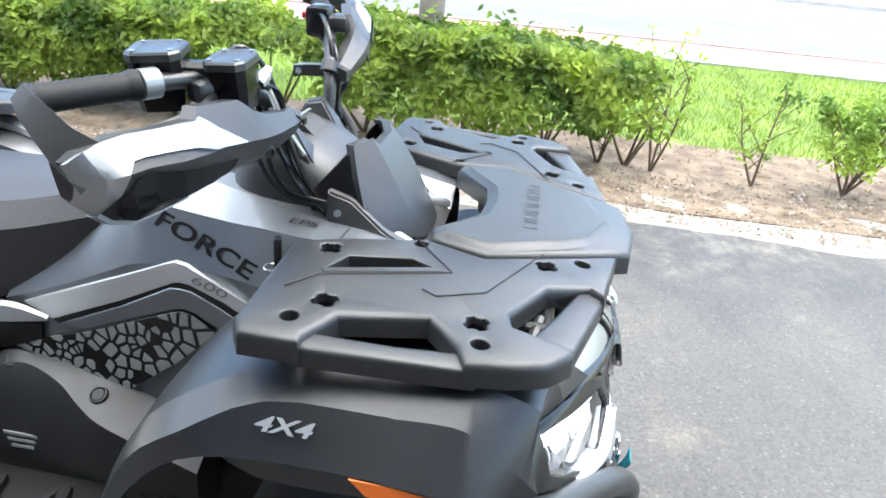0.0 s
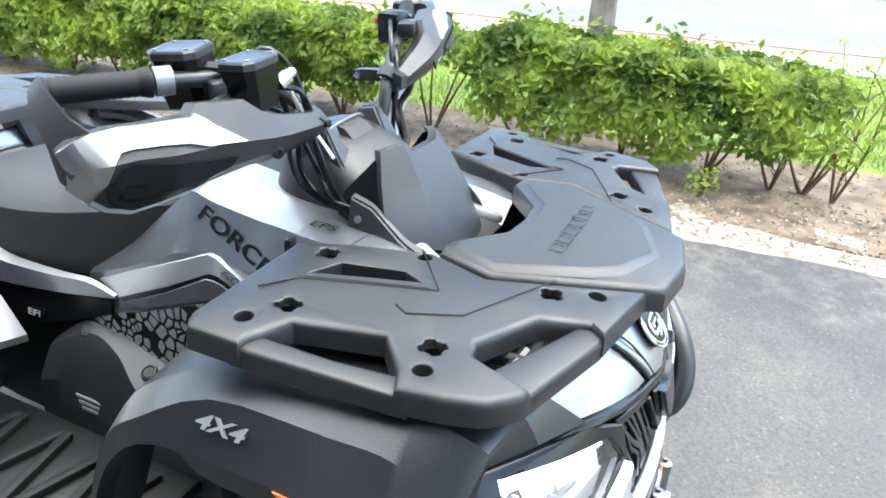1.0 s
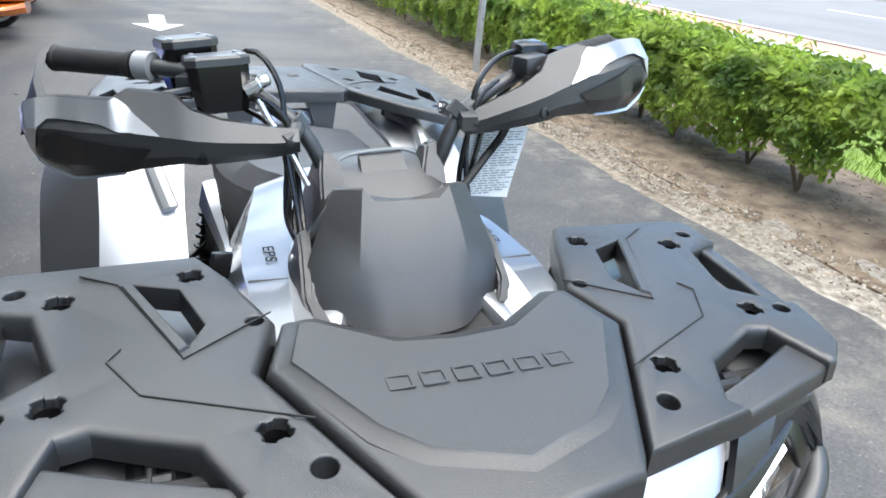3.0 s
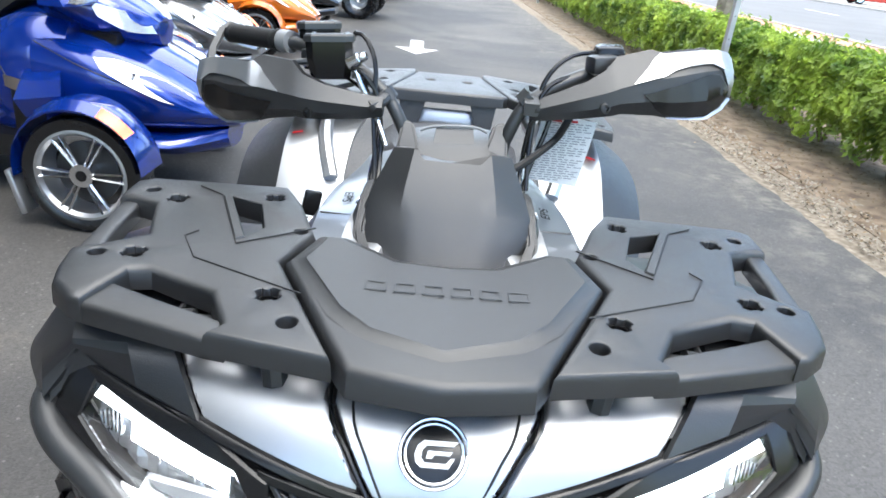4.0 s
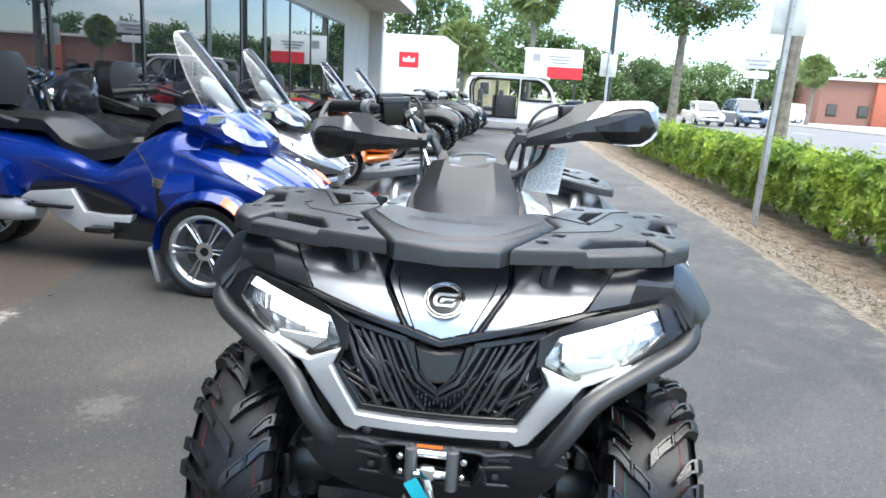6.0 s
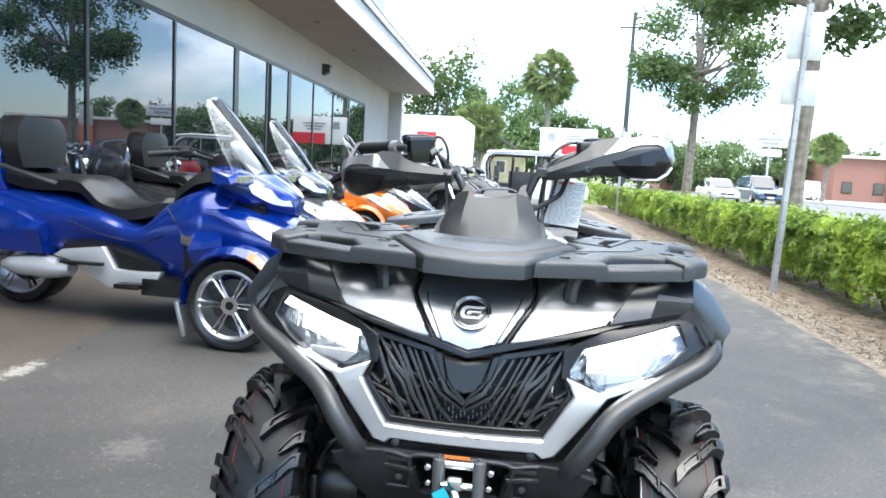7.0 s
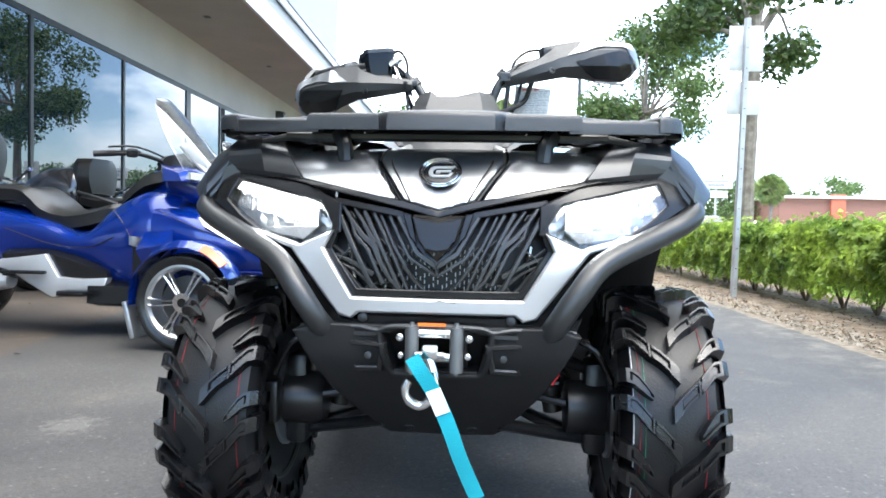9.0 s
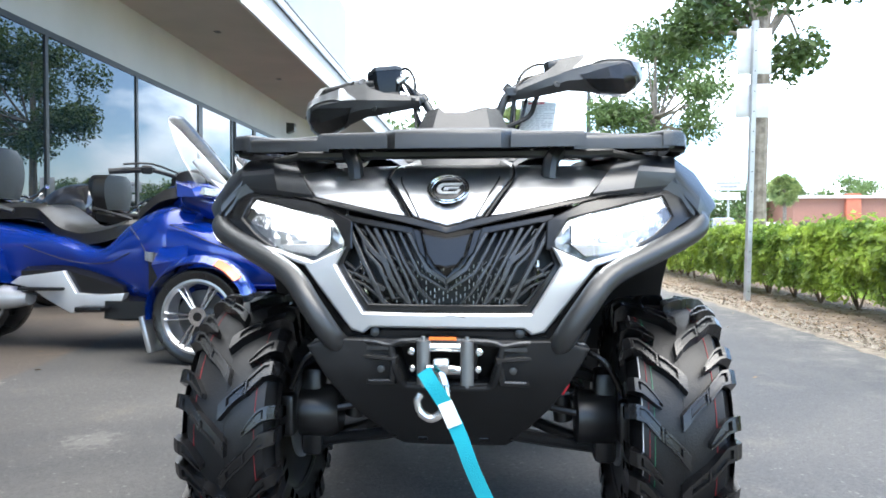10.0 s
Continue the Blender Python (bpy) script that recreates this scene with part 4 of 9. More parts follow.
tagged(bbox("fascia", EU - 0.02, EU + 0.03, V0, V1 + 0.02, SOFZ - 0.03, SOFZ + 0.28, FASCIA), "white fascia board along the flat roof", "fascia", kind="structure")
tagged(bbox("fascia_upper", EU - 0.05, EU + 0.0, V0, V1 + 0.01, SOFZ + 0.28, SOFZ + 0.50, FASCIA_GREY), "pale grey upper fascia band set back a little", "fascia", kind="structure")
tagged(bbox("roof_edge", EU - 0.06, EU + 0.04, V0, V1 + 0.04, SOFZ + 0.50, SOFZ + 0.54, MULLION), "dark metal drip edge on the roof", "roof trim", kind="structure")
tagged(bbox("fascia_top", EU - 0.06, EU + 0.02, V0, V1 + 0.02, SOFZ + 0.54, SOFZ + 0.70, FASCIA), "white capping board on the roof edge", "fascia", kind="structure")
tagged(bbox("roof_trim", EU - 0.07, EU + 0.035, V0, V1 + 0.03, SOFZ + 0.70, SOFZ + 0.72, MULLION), "thin dark strip on the capping", "roof trim", kind="structure")
tagged(bbox("roof", FU - 9.2, EU - 0.07, V0, V1, SOFZ + 0.5, SOFZ + 0.66, FASCIA), "flat roof of the shop", "roof", kind="structure")
tagged(bbox("parapet_block", FU - 5, -3.78, V0, 16.9, SOFZ + 0.66, 7.0, FASCIA_GREY), "pale raised parapet box on the roof", "parapet", kind="structure")
rgb = random.Random(2)
for k in range(7):
    tagged(bbox("soffit_vent", -4.25, -4.15, 1.5 + k * 3.4, 1.62 + k * 3.4, SOFZ - 0.006, SOFZ - 0.001, MULLION), "small round soffit vent", "vent", "soffit vents", "structure")
edges_v = [-8.0, -5.7, -3.4, -1.15, 0.95, 3.05, 5.16, 7.28, 9.58, 11.15, 12.56, 14.43, 16.32, 18.21, 20.43]
wide = {0, 3, 8, 10, 14}
for i in range(len(edges_v) - 1):
    a, b = edges_v[i], edges_v[i + 1]
    win = thing("window", B(FU, (a + b) / 2, 0.32), "tall tinted shop window in a dark metal frame, reflecting sky and trees", "window", "shop windows", "structure")
    wa = 0.09 if i in wide else 0.028
    wb = 0.09 if i + 1 in wide else 0.028
    bbox("frame_stile", FU - 0.12, FU + 0.006, a, a + wa, 0.12, HEADZ, MULLION, win)
    bbox("frame_stile", FU - 0.12, FU + 0.006, b - wb, b, 0.12, HEADZ, MULLION, win)
    bbox("frame_head", FU - 0.12, FU + 0.004, a + wa, b - wb, HEADZ - 0.07, HEADZ, MULLION, win)
    bbox("frame_sill", FU - 0.12, FU + 0.015, a + wa, b - wb, 0.12, 0.20, MULLION, win)
    bbox("pane", FU - 0.022, FU - 0.012, a + wa, b - wb, 0.20, HEADZ - 0.07, PANE, win, "dark reflecting pane")
lamp = thing("wall_lamp", B(FU, 15.2, 3.35), "small black wall lamp above the windows", "wall lamp")
part("housing", loft([[B(FU + 0.0, 15.2 + y, z) for y, z in ((-0.12, 3.28), (0.12, 3.28), (0.12, 3.56), (-0.12, 3.56))], [B(FU + 0.2, 15.2 + y, z) for y, z in ((-0.1, 3.36), (0.1, 3.36), (0.09, 3.54), (-0.09, 3.54))]]), BLACK_METAL, lamp)
part("lens", box((0.03, 0.16, 0.12), B(FU + 0.19, 15.2, 3.40), 0.006), STEEL, lamp)


# ---- buildings and things in the distance ----
def brick_shop(at, w, d, h, label):
    ob = thing("brick_building", at, label, "building")
    a = Vector(at)
    part("wall", box((w, d, h), a + Vector((0, 0, h / 2 - 0.05))), BRICK_WALL, ob, "brown brick walls")
    part("roof", box((w + 1.2, d + 1.2, 0.3), a + Vector((0, 0, h + 0.08)), 0.02), FASCIA, ob, "flat roof with white edge")
    part("pier", box((1.6, 0.5, h + 0.5), a + Vector((-w * 0.1, -d / 2 - 0.2, (h + 0.5) / 2 - 0.05)), 0.02), mat("red_brick_pier", (0.4, 0.12, 0.07), 0.9), ob, "red brick entrance pier")
    for k in range(5):
        win = part("window", box((1.1, 0.08, 1.3), a + Vector((-w / 2 + 1.4 + k * (w - 2.8) / 4, -d / 2 - 0.02, 1.5)), 0.01), MULLION, ob)
        part("pane", box((0.95, 0.06, 1.15), a + Vector((-w / 2 + 1.4 + k * (w - 2.8) / 4, -d / 2 - 0.05, 1.5))), PANE, win)
    return ob


brick_shop((40.5, 85, 0), 16, 9, 4.8, "single storey brown brick shop with white flat roof edge")
brick_shop((24, 98, 0), 16, 9, 3.2, "long low brick building with white roof edge far off")
trailer = thing("box_trailer", (-5.6, 33.5, 0), "white box trailer with a red emblem, parked on asphalt", "trailer")
part("body", box((3.3, 7.0, 2.9), (-5.6, 36.8, 2.3), 0.04), WHITE, trailer, "white ribbed box")
for k in range(9):
    part("side_rib", box((0.04, 0.06, 2.8), (-3.94, 33.7 + k * 0.75, 2.3), 0.01), FASCIA, trailer)
part("emblem", box((1.0, 0.02, 0.75), (-5.75, 33.29, 2.55)), SIGN_RED, trailer, "red square emblem")
part("emblem_mark", plate([(-0.3, -0.1), (0.3, -0.1), (0.3, 0.12), (0.12, 0.02), (0, 0.2), (-0.12, 0.02), (-0.3, 0.12)], lambda u, v, w: Vector((-5.75 + u, 33.277 - w, 2.55 + v)), 0.004, bev=0.0), WHITE, trailer)
for x in (-6.9, -4.3):
    part("wheel", lathe([(0.4, -0.12), (0.42, -0.08), (0.42, 0.08), (0.4, 0.12)], Matrix.Translation((x, 38.5, 0.42)) @ pose(0, 0, 0, 0, 90, 0), 20), RUBBER, trailer)
part("chassis", box((2.6, 6.6, 0.35), (-5.6, 36.8, 0.68), 0.02), BLACK_METAL, trailer)
house = thing("small_house", (-2.9, 52, 0), "small pale yellow gabled house behind the lot", "house")
part("wall", box((3.6, 4, 2.6), (-2.9, 54, 1.25)), YELLOW_WALL, house)
part("roof", loft([[Vector((x, y, z)) for x, z in ((-5.0, 2.4), (-2.9, 3.7), (-0.8, 2.4), (-0.8, 2.25), (-2.9, 3.5), (-5.0, 2.25))] for y in (51.6, 56.4)]), ROOF, house, "grey gabled roof")
wnd = part("window", box((0.8, 0.06, 1.0), (-2.9, 51.98, 1.5), 0.01), FASCIA, house)
part("pane", box((0.66, 0.06, 0.86), (-2.9, 51.95, 1.5)), PANE, wnd)
board = thing("sign_board", (2.1, 46, 0), "large white and red roadside sign board on posts", "sign")
part("face", box((3.8, 0.15, 1.9), (1.9, 46, 3.3), 0.02), WHITE, board, "white sign face")
part("red_band", box((2.3, 0.04, 0.75), (2.65, 45.9, 2.72)), SIGN_RED, board)
for k in range(3):
    part("print_bar", box((1.6 - 0.3 * k, 0.02, 0.1), (2.3, 45.905, 3.75 - 0.2 * k)), INK, board)
part("logo_bar", box((0.5, 0.02, 0.5), (0.75, 45.905, 3.65)), INK, board)
for x in (0.3, 3.4):
    part("leg", box((0.15, 0.15, 2.5), (x, 46, 1.2)), BLACK_METAL, board)
pylon = thing("roadside_sign", (13.5, 40, 0), "white roadside pylon sign on a thin post", "sign")
part("post", tube([(17.6, 55, -0.05), (17.6, 55, 4.2)], 0.09, 8, 1), GALV, pylon)
part("panel", box((2.6, 0.2, 0.9), (17.6, 55, 4.6), 0.03), SIGN_BACK, pylon, "pale sign panel")
part("lower_panel", box((1.8, 0.2, 0.55), (17.6, 55, 3.7), 0.03), WHITE, pylon, "white lower panel")
for k in range(2):
    part("print_bar", box((1.9 - 0.6 * k, 0.02, 0.16), (17.6, 54.88, 4.75 - 0.3 * k)), INK, pylon)

# ---- the quad bike ----
atv = thing("quad_bike", (0, -0.3, 0), "graphite and silver quad bike with black racks, parked on asphalt", "quad bike")
FACE_Z = [0.20, 0.25, 0.34, 0.43, 0.505, 0.614, 0.705, 0.74, 0.774, 0.80, 0.82, 0.832, 0.84, 0.846]
FACE_Y = [-0.97, -1.01, -1.12, -1.190, -1.200, -1.206, -1.184, -1.172, -1.148, -1.120, -1.080, -1.035, -0.98, -0.89]


# the profile rounded over about a centimetre, so that the painted hood has no flats
DENSE_Z = np.linspace(0.18, 0.87, 691)
raw_y = np.interp(DENSE_Z, FACE_Z, FACE_Y)
bell = np.exp(-0.5 * (np.arange(-30, 31) / 9.0) ** 2)
DENSE_Y = np.convolve(np.pad(raw_y, 30, mode="edge"), bell / bell.sum(), mode="valid")


def face_y(x, z):
    return float(np.interp(z, DENSE_Z, DENSE_Y)) + 0.5 * x * x


def face(u, v, w):
    return Vector((u, face_y(u, v) - w, v))


def both(poly):
    """The outline of a shape that is its own mirror image, from its right half (bottom to top)."""
    return [(x, z) for x, z in poly] + [(-x, z) for x, z in poly[::-1] if x > 1e-6]


def side_of(poly, s):
    return [(x * s, z) for x, z in (poly if s > 0 else poly[::-1])]


def inside(p, poly):
    n, hit = len(poly), False
    for i in range(n):
        (x1, y1), (x2, y2) = poly[i], poly[(i + 1) % n]
        if (y1 > p[1]) != (y2 > p[1]) and p[0] < (x2 - x1) * (p[1] - y1) / (y2 - y1) + x1:
            hit = not hit
    return hit


# front rack: two wings and a middle panel
def rack_z(u, v):
    return 0.907 - 0.030 * max(0.0, -v - 0.74) - 0.08 * max(0.0, u - 0.455) - 0.09 * max(0.0, -v - 1.06)


front_rack = part("front_rack", tube([(-0.32, -0.8, 0.86), (-0.32, -1.05, 0.855), (0.32, -1.05, 0.855), (0.32, -0.8, 0.86)], 0.011, 8, 1), BLACK_METAL, atv, "black luggage rack with slots and tie-down holes")
for s in (-1, 1):
    def wing_map(u, v, w, s=s):
        return Vector((s * u, v, rack_z(u, v) + w))

    lobes = [circle(0.412, -0.777, 0.0128, 64, 0.28, 1.0), circle(0.272, -0.741, 0.0128, 64, 0.28, 0.6), circle(0.403, -0.962, 0.0128, 64, 0.28, 0.9), circle(0.212, -1.041, 0.0128, 64, 0.28, 0.5)]
    wing = plate(
        [(0.503, -0.705), (0.478, -0.690), (0.262, -0.684), (0.228, -0.75), (0.187, -0.862), (0.216, -0.952), (0.119, -1.15), (0.264, -1.124), (0.249, -1.104), (0.278, -1.046), (0.366, -1.001), (0.392, -1.006), (0.417, -1.081), (0.432, -1.078), (0.464, -1.05), (0.478, -1.01), (0.487, -0.958), (0.458, -0.946), (0.408, -0.905), (0.438, -0.802), (0.488, -0.777), (0.502, -0.775)],
        wing_map, 0.031, bev=0.010, hole_bev=0.0025, flare=0.001, holes=lobes + [
            circle(0.459, -0.750, 0.011), circle(0.209, -0.858, 0.010), circle(0.447, -0.971, 0.011), circle(0.178, -1.094, 0.012),
            [(0.338, -0.750), (0.286, -0.772), (0.262, -0.855), (0.280, -0.893)]])
    w_ob = part("wing", wing, BLACK, front_rack)
    part("slot_rim", plate([(0.35, -0.755), (0.338, -0.748), (0.278, -0.895), (0.29, -0.905)], lambda u, v, w: wing_map(u, v, w + 0.003), 0.03, bev=0.003), BLACK, w_ob)
    # outer bars, a step below the panel
    part("outer_bar", plate([(0.238, -1.092), (0.240, -1.127), (0.264, -1.123), (0.427, -1.077), (0.444, -1.055), (0.43, -1.018), (0.407, -1.023), (0.332, -1.057)], lambda u, v, w: wing_map(u, v, w - 0.010), 0.026, bev=0.007), BLACK, w_ob)
    part("outer_bar", plate([(0.470, -0.76), (0.500, -0.76), (0.4995, -0.79), (0.4855, -0.972), (0.452, -0.975), (0.456, -0.94), (0.464, -0.878), (0.467, -0.79)], lambda u, v, w: wing_map(u, v, w - 0.010), 0.026, bev=0.007), BLACK, w_ob)
    # thin moulded lines
    for line in ([(0.395, -0.72), (0.352, -0.75), (0.285, -0.915), (0.19, -0.845)], [(0.345, -0.885), (0.357, -0.905), (0.325, -0.965), (0.175, -1.035)]):
        part("seam", tube([wing_map(u, v, 0.0006) for u, v in line], 0.0012, 6, 1), BLACK_DEEP, w_ob)
    for hx, hy in ((0.412, -0.777), (0.272, -0.741), (0.403, -0.962), (0.212, -1.041)):
        part("hole_sleeve", lathe([(0.021, -0.034), (0.021, -0.010), (0.0125, -0.010), (0.0125, -0.034)], Matrix.Translation(wing_map(hx, hy, 0.0)), 18), BLACK_SMOOTH, w_ob)
    # stays down to the body
    part("stay", tube([(s * 0.215, -1.06, 0.86), (s * 0.20, -1.075, 0.835), (s * 0.195, -1.08, 0.80)], 0.016, 8, 3), BLACK_METAL, front_rack)
    part("stay", tube([(s * 0.30, -1.04, 0.86), (s * 0.40, -1.02, 0.84)], 0.008, 8, 1), BLACK_METAL, front_rack)

mid = both([(0.0, -1.187), (0.10, -1.172), (0.114, -1.15), (0.21, -0.955), (0.182, -0.868), (0.15, -0.862), (0.07, -0.925), (0.0, -0.935)])
mid_panel = part("middle_panel", plate(mid, lambda u, v, w: Vector((u, v, 0.905 - 0.030 * (-v - 0.86) - 0.06 * max(0, -v - 1.05) + w)), 0.036, bev=0.011, flare=0.001), BLACK, front_rack)
raised = both([(0.0, -1.136), (0.085, -1.105), (0.124, -1.068), (0.186, -0.955), (0.166, -0.884), (0.148, -0.884), (0.068, -0.942), (0.0, -0.949)])
part("raised_field", plate(raised, lambda u, v, w: Vector((u, v, 0.9115 - 0.030 * (-v - 0.86) - 0.075 * max(0, -v - 1.05) + w)), 0.007, bev=0.003, flare=0.015), BLACK, mid_panel)
# moulded word mark as plain outlined blocks
for i in range(6):
    x0 = -0.1 + i * 0.0355
    blk = plate([(x0, -1.0), (x0 + 0.027, -1.0), (x0 + 0.027, -1.023), (x0, -1.023)], lambda u, v, w: Vector((u, v, 0.9117 - 0.030 * (-v - 0.86) + w)), 0.0004, bev=0.0002,
                holes=[[(x0 + 0.003, -1.003), (x0 + 0.024, -1.003), (x0 + 0.024, -1.020), (x0 + 0.003, -1.020)]])
    part("moulded_mark", blk, BLACK, mid_panel)

# hood and nose
hood = part("hood", plate(both([(0.0, 0.704), (0.066, 0.723), (0.118, 0.80), (0.118, 0.842), (0.0, 0.843)]), face, 0.02, bev=0.003, step=0.008), SILVER, atv, "silver painted plastic nose cover")
for s in (-1, 1):
    part("hood_side", plate(side_of([(0.078, 0.722), (0.112, 0.727), (0.268, 0.761), (0.30, 0.792), (0.34, 0.826), (0.33, 0.841), (0.13, 0.842), (0.13, 0.80)], s), lambda u, v, w: face(u, v, w - 0.006), 0.02, bev=0.003, step=0.008), SILVER, hood, "silver side of the nose cover")
    part("hood_ridge", tube([face(s * u, v, -0.002) for u, v in ((0.124, 0.840), (0.124, 0.80), (0.098, 0.762), (0.072, 0.722))], 0.003, 6, 4), BLACK_SMOOTH, hood)
    part("hood_ridge", tube([face(s * u, v, 0.001) for u, v in ((0.098, 0.840), (0.097, 0.80), (0.076, 0.762), (0.052, 0.718))], 0.0017, 6, 4), BLACK_DEEP, hood)
part("hood_trim", plate(both([(0.0, 0.690), (0.07, 0.708), (0.26, 0.752), (0.33, 0.77), (0.27, 0.765), (0.112, 0.73), (0.066, 0.722), (0.0, 0.703)]), lambda u, v, w: face(u, v, w + 0.002), 0.03, bev=0.002, step=0.02), BLACK_SMOOTH, hood)

emblem_m = face_frame(face(0, 0.773, 0.005), (1, 0, 0), (0, 0.95, 1))
badge = part("badge", lathe([(0.036, -0.004), (0.036, 0.004), (0.034, 0.005), (0.0005, 0.005)], emblem_m, 40), BLACK_SMOOTH, hood, "round dark badge with chrome rings")
for r in (0.0385, 0.0325):
    part("chrome_ring", tube([emblem_m @ Vector((r * math.cos(a / 20 * math.pi), r * math.sin(a / 20 * math.pi), 0.005)) for a in range(41)], 0.0022, 8, 1), BRIGHT, badge)
for shape in ([(-0.022, -0.002), (-0.019, 0.008), (-0.012, 0.014), (0.027, 0.014), (0.022, 0.008), (-0.008, 0.008), (-0.013, 0.003), (-0.014, -0.005), (-0.010, -0.010), (0.014, -0.010), (0.019, -0.004), (0.024, -0.004), (0.017, -0.016), (-0.014, -0.016), (-0.020, -0.011)],
              [(-0.007, 0.003), (0.021, 0.003), (0.018, -0.002), (0.001, -0.002), (-0.002, -0.006), (-0.009, -0.006)]):
    part("badge_sign", plate(shape, lambda u, v, w: emblem_m @ Vector((u, v, 0.008 + w)), 0.003, bev=0.0006), SILVER_LIGHT, badge)

# headlights with their dark surrounds
lens_poly = [(0.421, 0.766), (0.229, 0.719), (0.196, 0.669), (0.262, 0.638), (0.334, 0.652), (0.399, 0.691), (0.437, 0.724)]
for s in (-1, 1):
    head = part("headlight", plate(side_of([(0.455, 0.784), (0.262, 0.754), (0.186, 0.716), (0.184, 0.662), (0.262, 0.628), (0.375, 0.655), (0.478, 0.722)], s), lambda u, v, w: face(u, v, w - 0.004), 0.03, bev=0.003, step=0.03, holes=[[(s * x, z) for x, z in lens_poly]]),
                BLACK_SMOOTH, atv, "lit LED headlight behind a clear lens in a black surround")
    part("reflector", plate(side_of([(0.43, 0.772), (0.225, 0.724), (0.19, 0.668), (0.262, 0.632), (0.336, 0.646), (0.405, 0.688), (0.445, 0.724)], s), lambda u, v, w: face(u, v, w - 0.045), 0.004, bev=0.0, step=0.04), STEEL, head)
    part("running_light", plate(side_of([(0.414, 0.7605), (0.232, 0.716), (0.229, 0.706), (0.424, 0.745)], s), lambda u, v, w: face(u, v, w - 0.016), 0.006, bev=0.001, step=0.03), DRL, head, "white running light strip")
    for x0, x1 in ((0.332, 0.372), (0.285, 0.327), (0.238, 0.28)):
        zt = 0.705 + (x0 - 0.225) * 0.22
        cell = part("led_module", plate(side_of([(x1, zt + 0.008), (x0, zt - 0.003), (x0, zt - 0.036), (x1, zt - 0.028)], s), lambda u, v, w: face(u, v, w - 0.03), 0.012, bev=0.003), BRIGHT, head, "bright projector")
        part("led_window", plate(side_of([(x1 - 0.001, zt + 0.005), (x0 + 0.001, zt - 0.005), (x0 + 0.001, zt - 0.034), (x1 - 0.001, zt - 0.026)], s), lambda u, v, w: face(u, v, w - 0.027), 0.004, bev=0.001), LED, cell)
        part("led_divider", plate(side_of([(x0 - 0.001, zt + 0.004), (x0 - 0.004, zt + 0.003), (x0 - 0.004, zt - 0.04), (x0 - 0.001, zt - 0.04)], s), lambda u, v, w: face(u, v, w - 0.022), 0.02, bev=0.001), STEEL, head)
    for k in range(6):
        part("reflector_rib", plate(side_of([(0.39 + k * 0.006, 0.735 - k * 0.003), (0.393 + k * 0.006, 0.735 - k * 0.003), (0.39 + k * 0.006, 0.70 + k * 0.002), (0.387 + k * 0.006, 0.70 + k * 0.002)], s), lambda u, v, w: face(u, v, w - 0.03), 0.01, bev=0.0), BRIGHT, head)
    facets = bmesh.new()
    rf = random.Random(31)
    for i in range(15):
        for j in range(7):
            cx, cz = 0.212 + i * 0.0145, 0.648 + j * 0.0145 + i * 0.0012
            if inside((cx, cz), lens_poly):
                tilt = [rf.uniform(-0.0035, 0.0035) for _ in range(4)]
                facets.faces.new([facets.verts.new(face(s * (cx + dx * 0.0072), cz + dz * 0.0072, t - 0.033)) for (dx, dz), t in zip(((-1, -1), (1, -1), (1, 1), (-1, 1)), tilt)])
    part("faceted_reflector", facets, STEEL, head, "crinkled chrome reflector", smooth=0)
    part("lower_louvre", plate(side_of([(0.345, 0.668), (0.23, 0.672), (0.26, 0.645), (0.33, 0.656)], s), lambda u, v, w: face(u, v, w - 0.02), 0.01, bev=0.002), PLASTIC_GREY, head)
    lens = part("lens", plate([(s * x, z) for x, z in lens_poly], lambda u, v, w: face(u, v, w - 0.009), 0.003, bev=0.0, step=0.03), LENS, head, "clear lens")
    lens.visible_shadow = False

# grille
grille_poly = [(0.0, 0.552), (0.153, 0.552), (0.208, 0.632), (0.196, 0.668), (0.196, 0.722), (0.07, 0.697), (0.024, 0.628), (0.0, 0.602)]
grille = part("grille", plate(both(grille_poly), lambda u, v, w: face(u, v, w - 0.05), 0.004, bev=0.0, step=0.05), BLACK_DEEP, atv, "black plastic grille of slanted branching slats")
frame_in = [(0.0, 0.558), (0.149, 0.558), (0.2, 0.632), (0.188, 0.668), (0.189, 0.714), (0.075, 0.691), (0.031, 0.628), (0.0, 0.594)]
grid = both(frame_in)
part("grille_frame", plate(both([(0.0, 0.544), (0.157, 0.544), (0.215, 0.632), (0.203, 0.668), (0.2, 0.728), (0.066, 0.703), (0.02, 0.634), (0.0, 0.61)]), lambda u, v, w: face(u, v, w - 0.006), 0.035, bev=0.002, step=0.03, holes=[grid[::-1]]), BLACK_SMOOTH, grille)


def clipped(ring, nx, ny, c):
    """The part of a convex or near-convex outline on one side of a line."""
    out = []
    for k in range(len(ring)):
        (ax, ay), (bx, by) = ring[k - 1], ring[k]
        da, db = ax * nx + ay * ny - c, bx * nx + by * ny - c
        if (da <= 0) != (db <= 0):
            f = da / (da - db)
            out.append((ax + (bx - ax) * f, ay + (by - ay) * f))
        if db <= 0:
            out.append((bx, by))
    return out


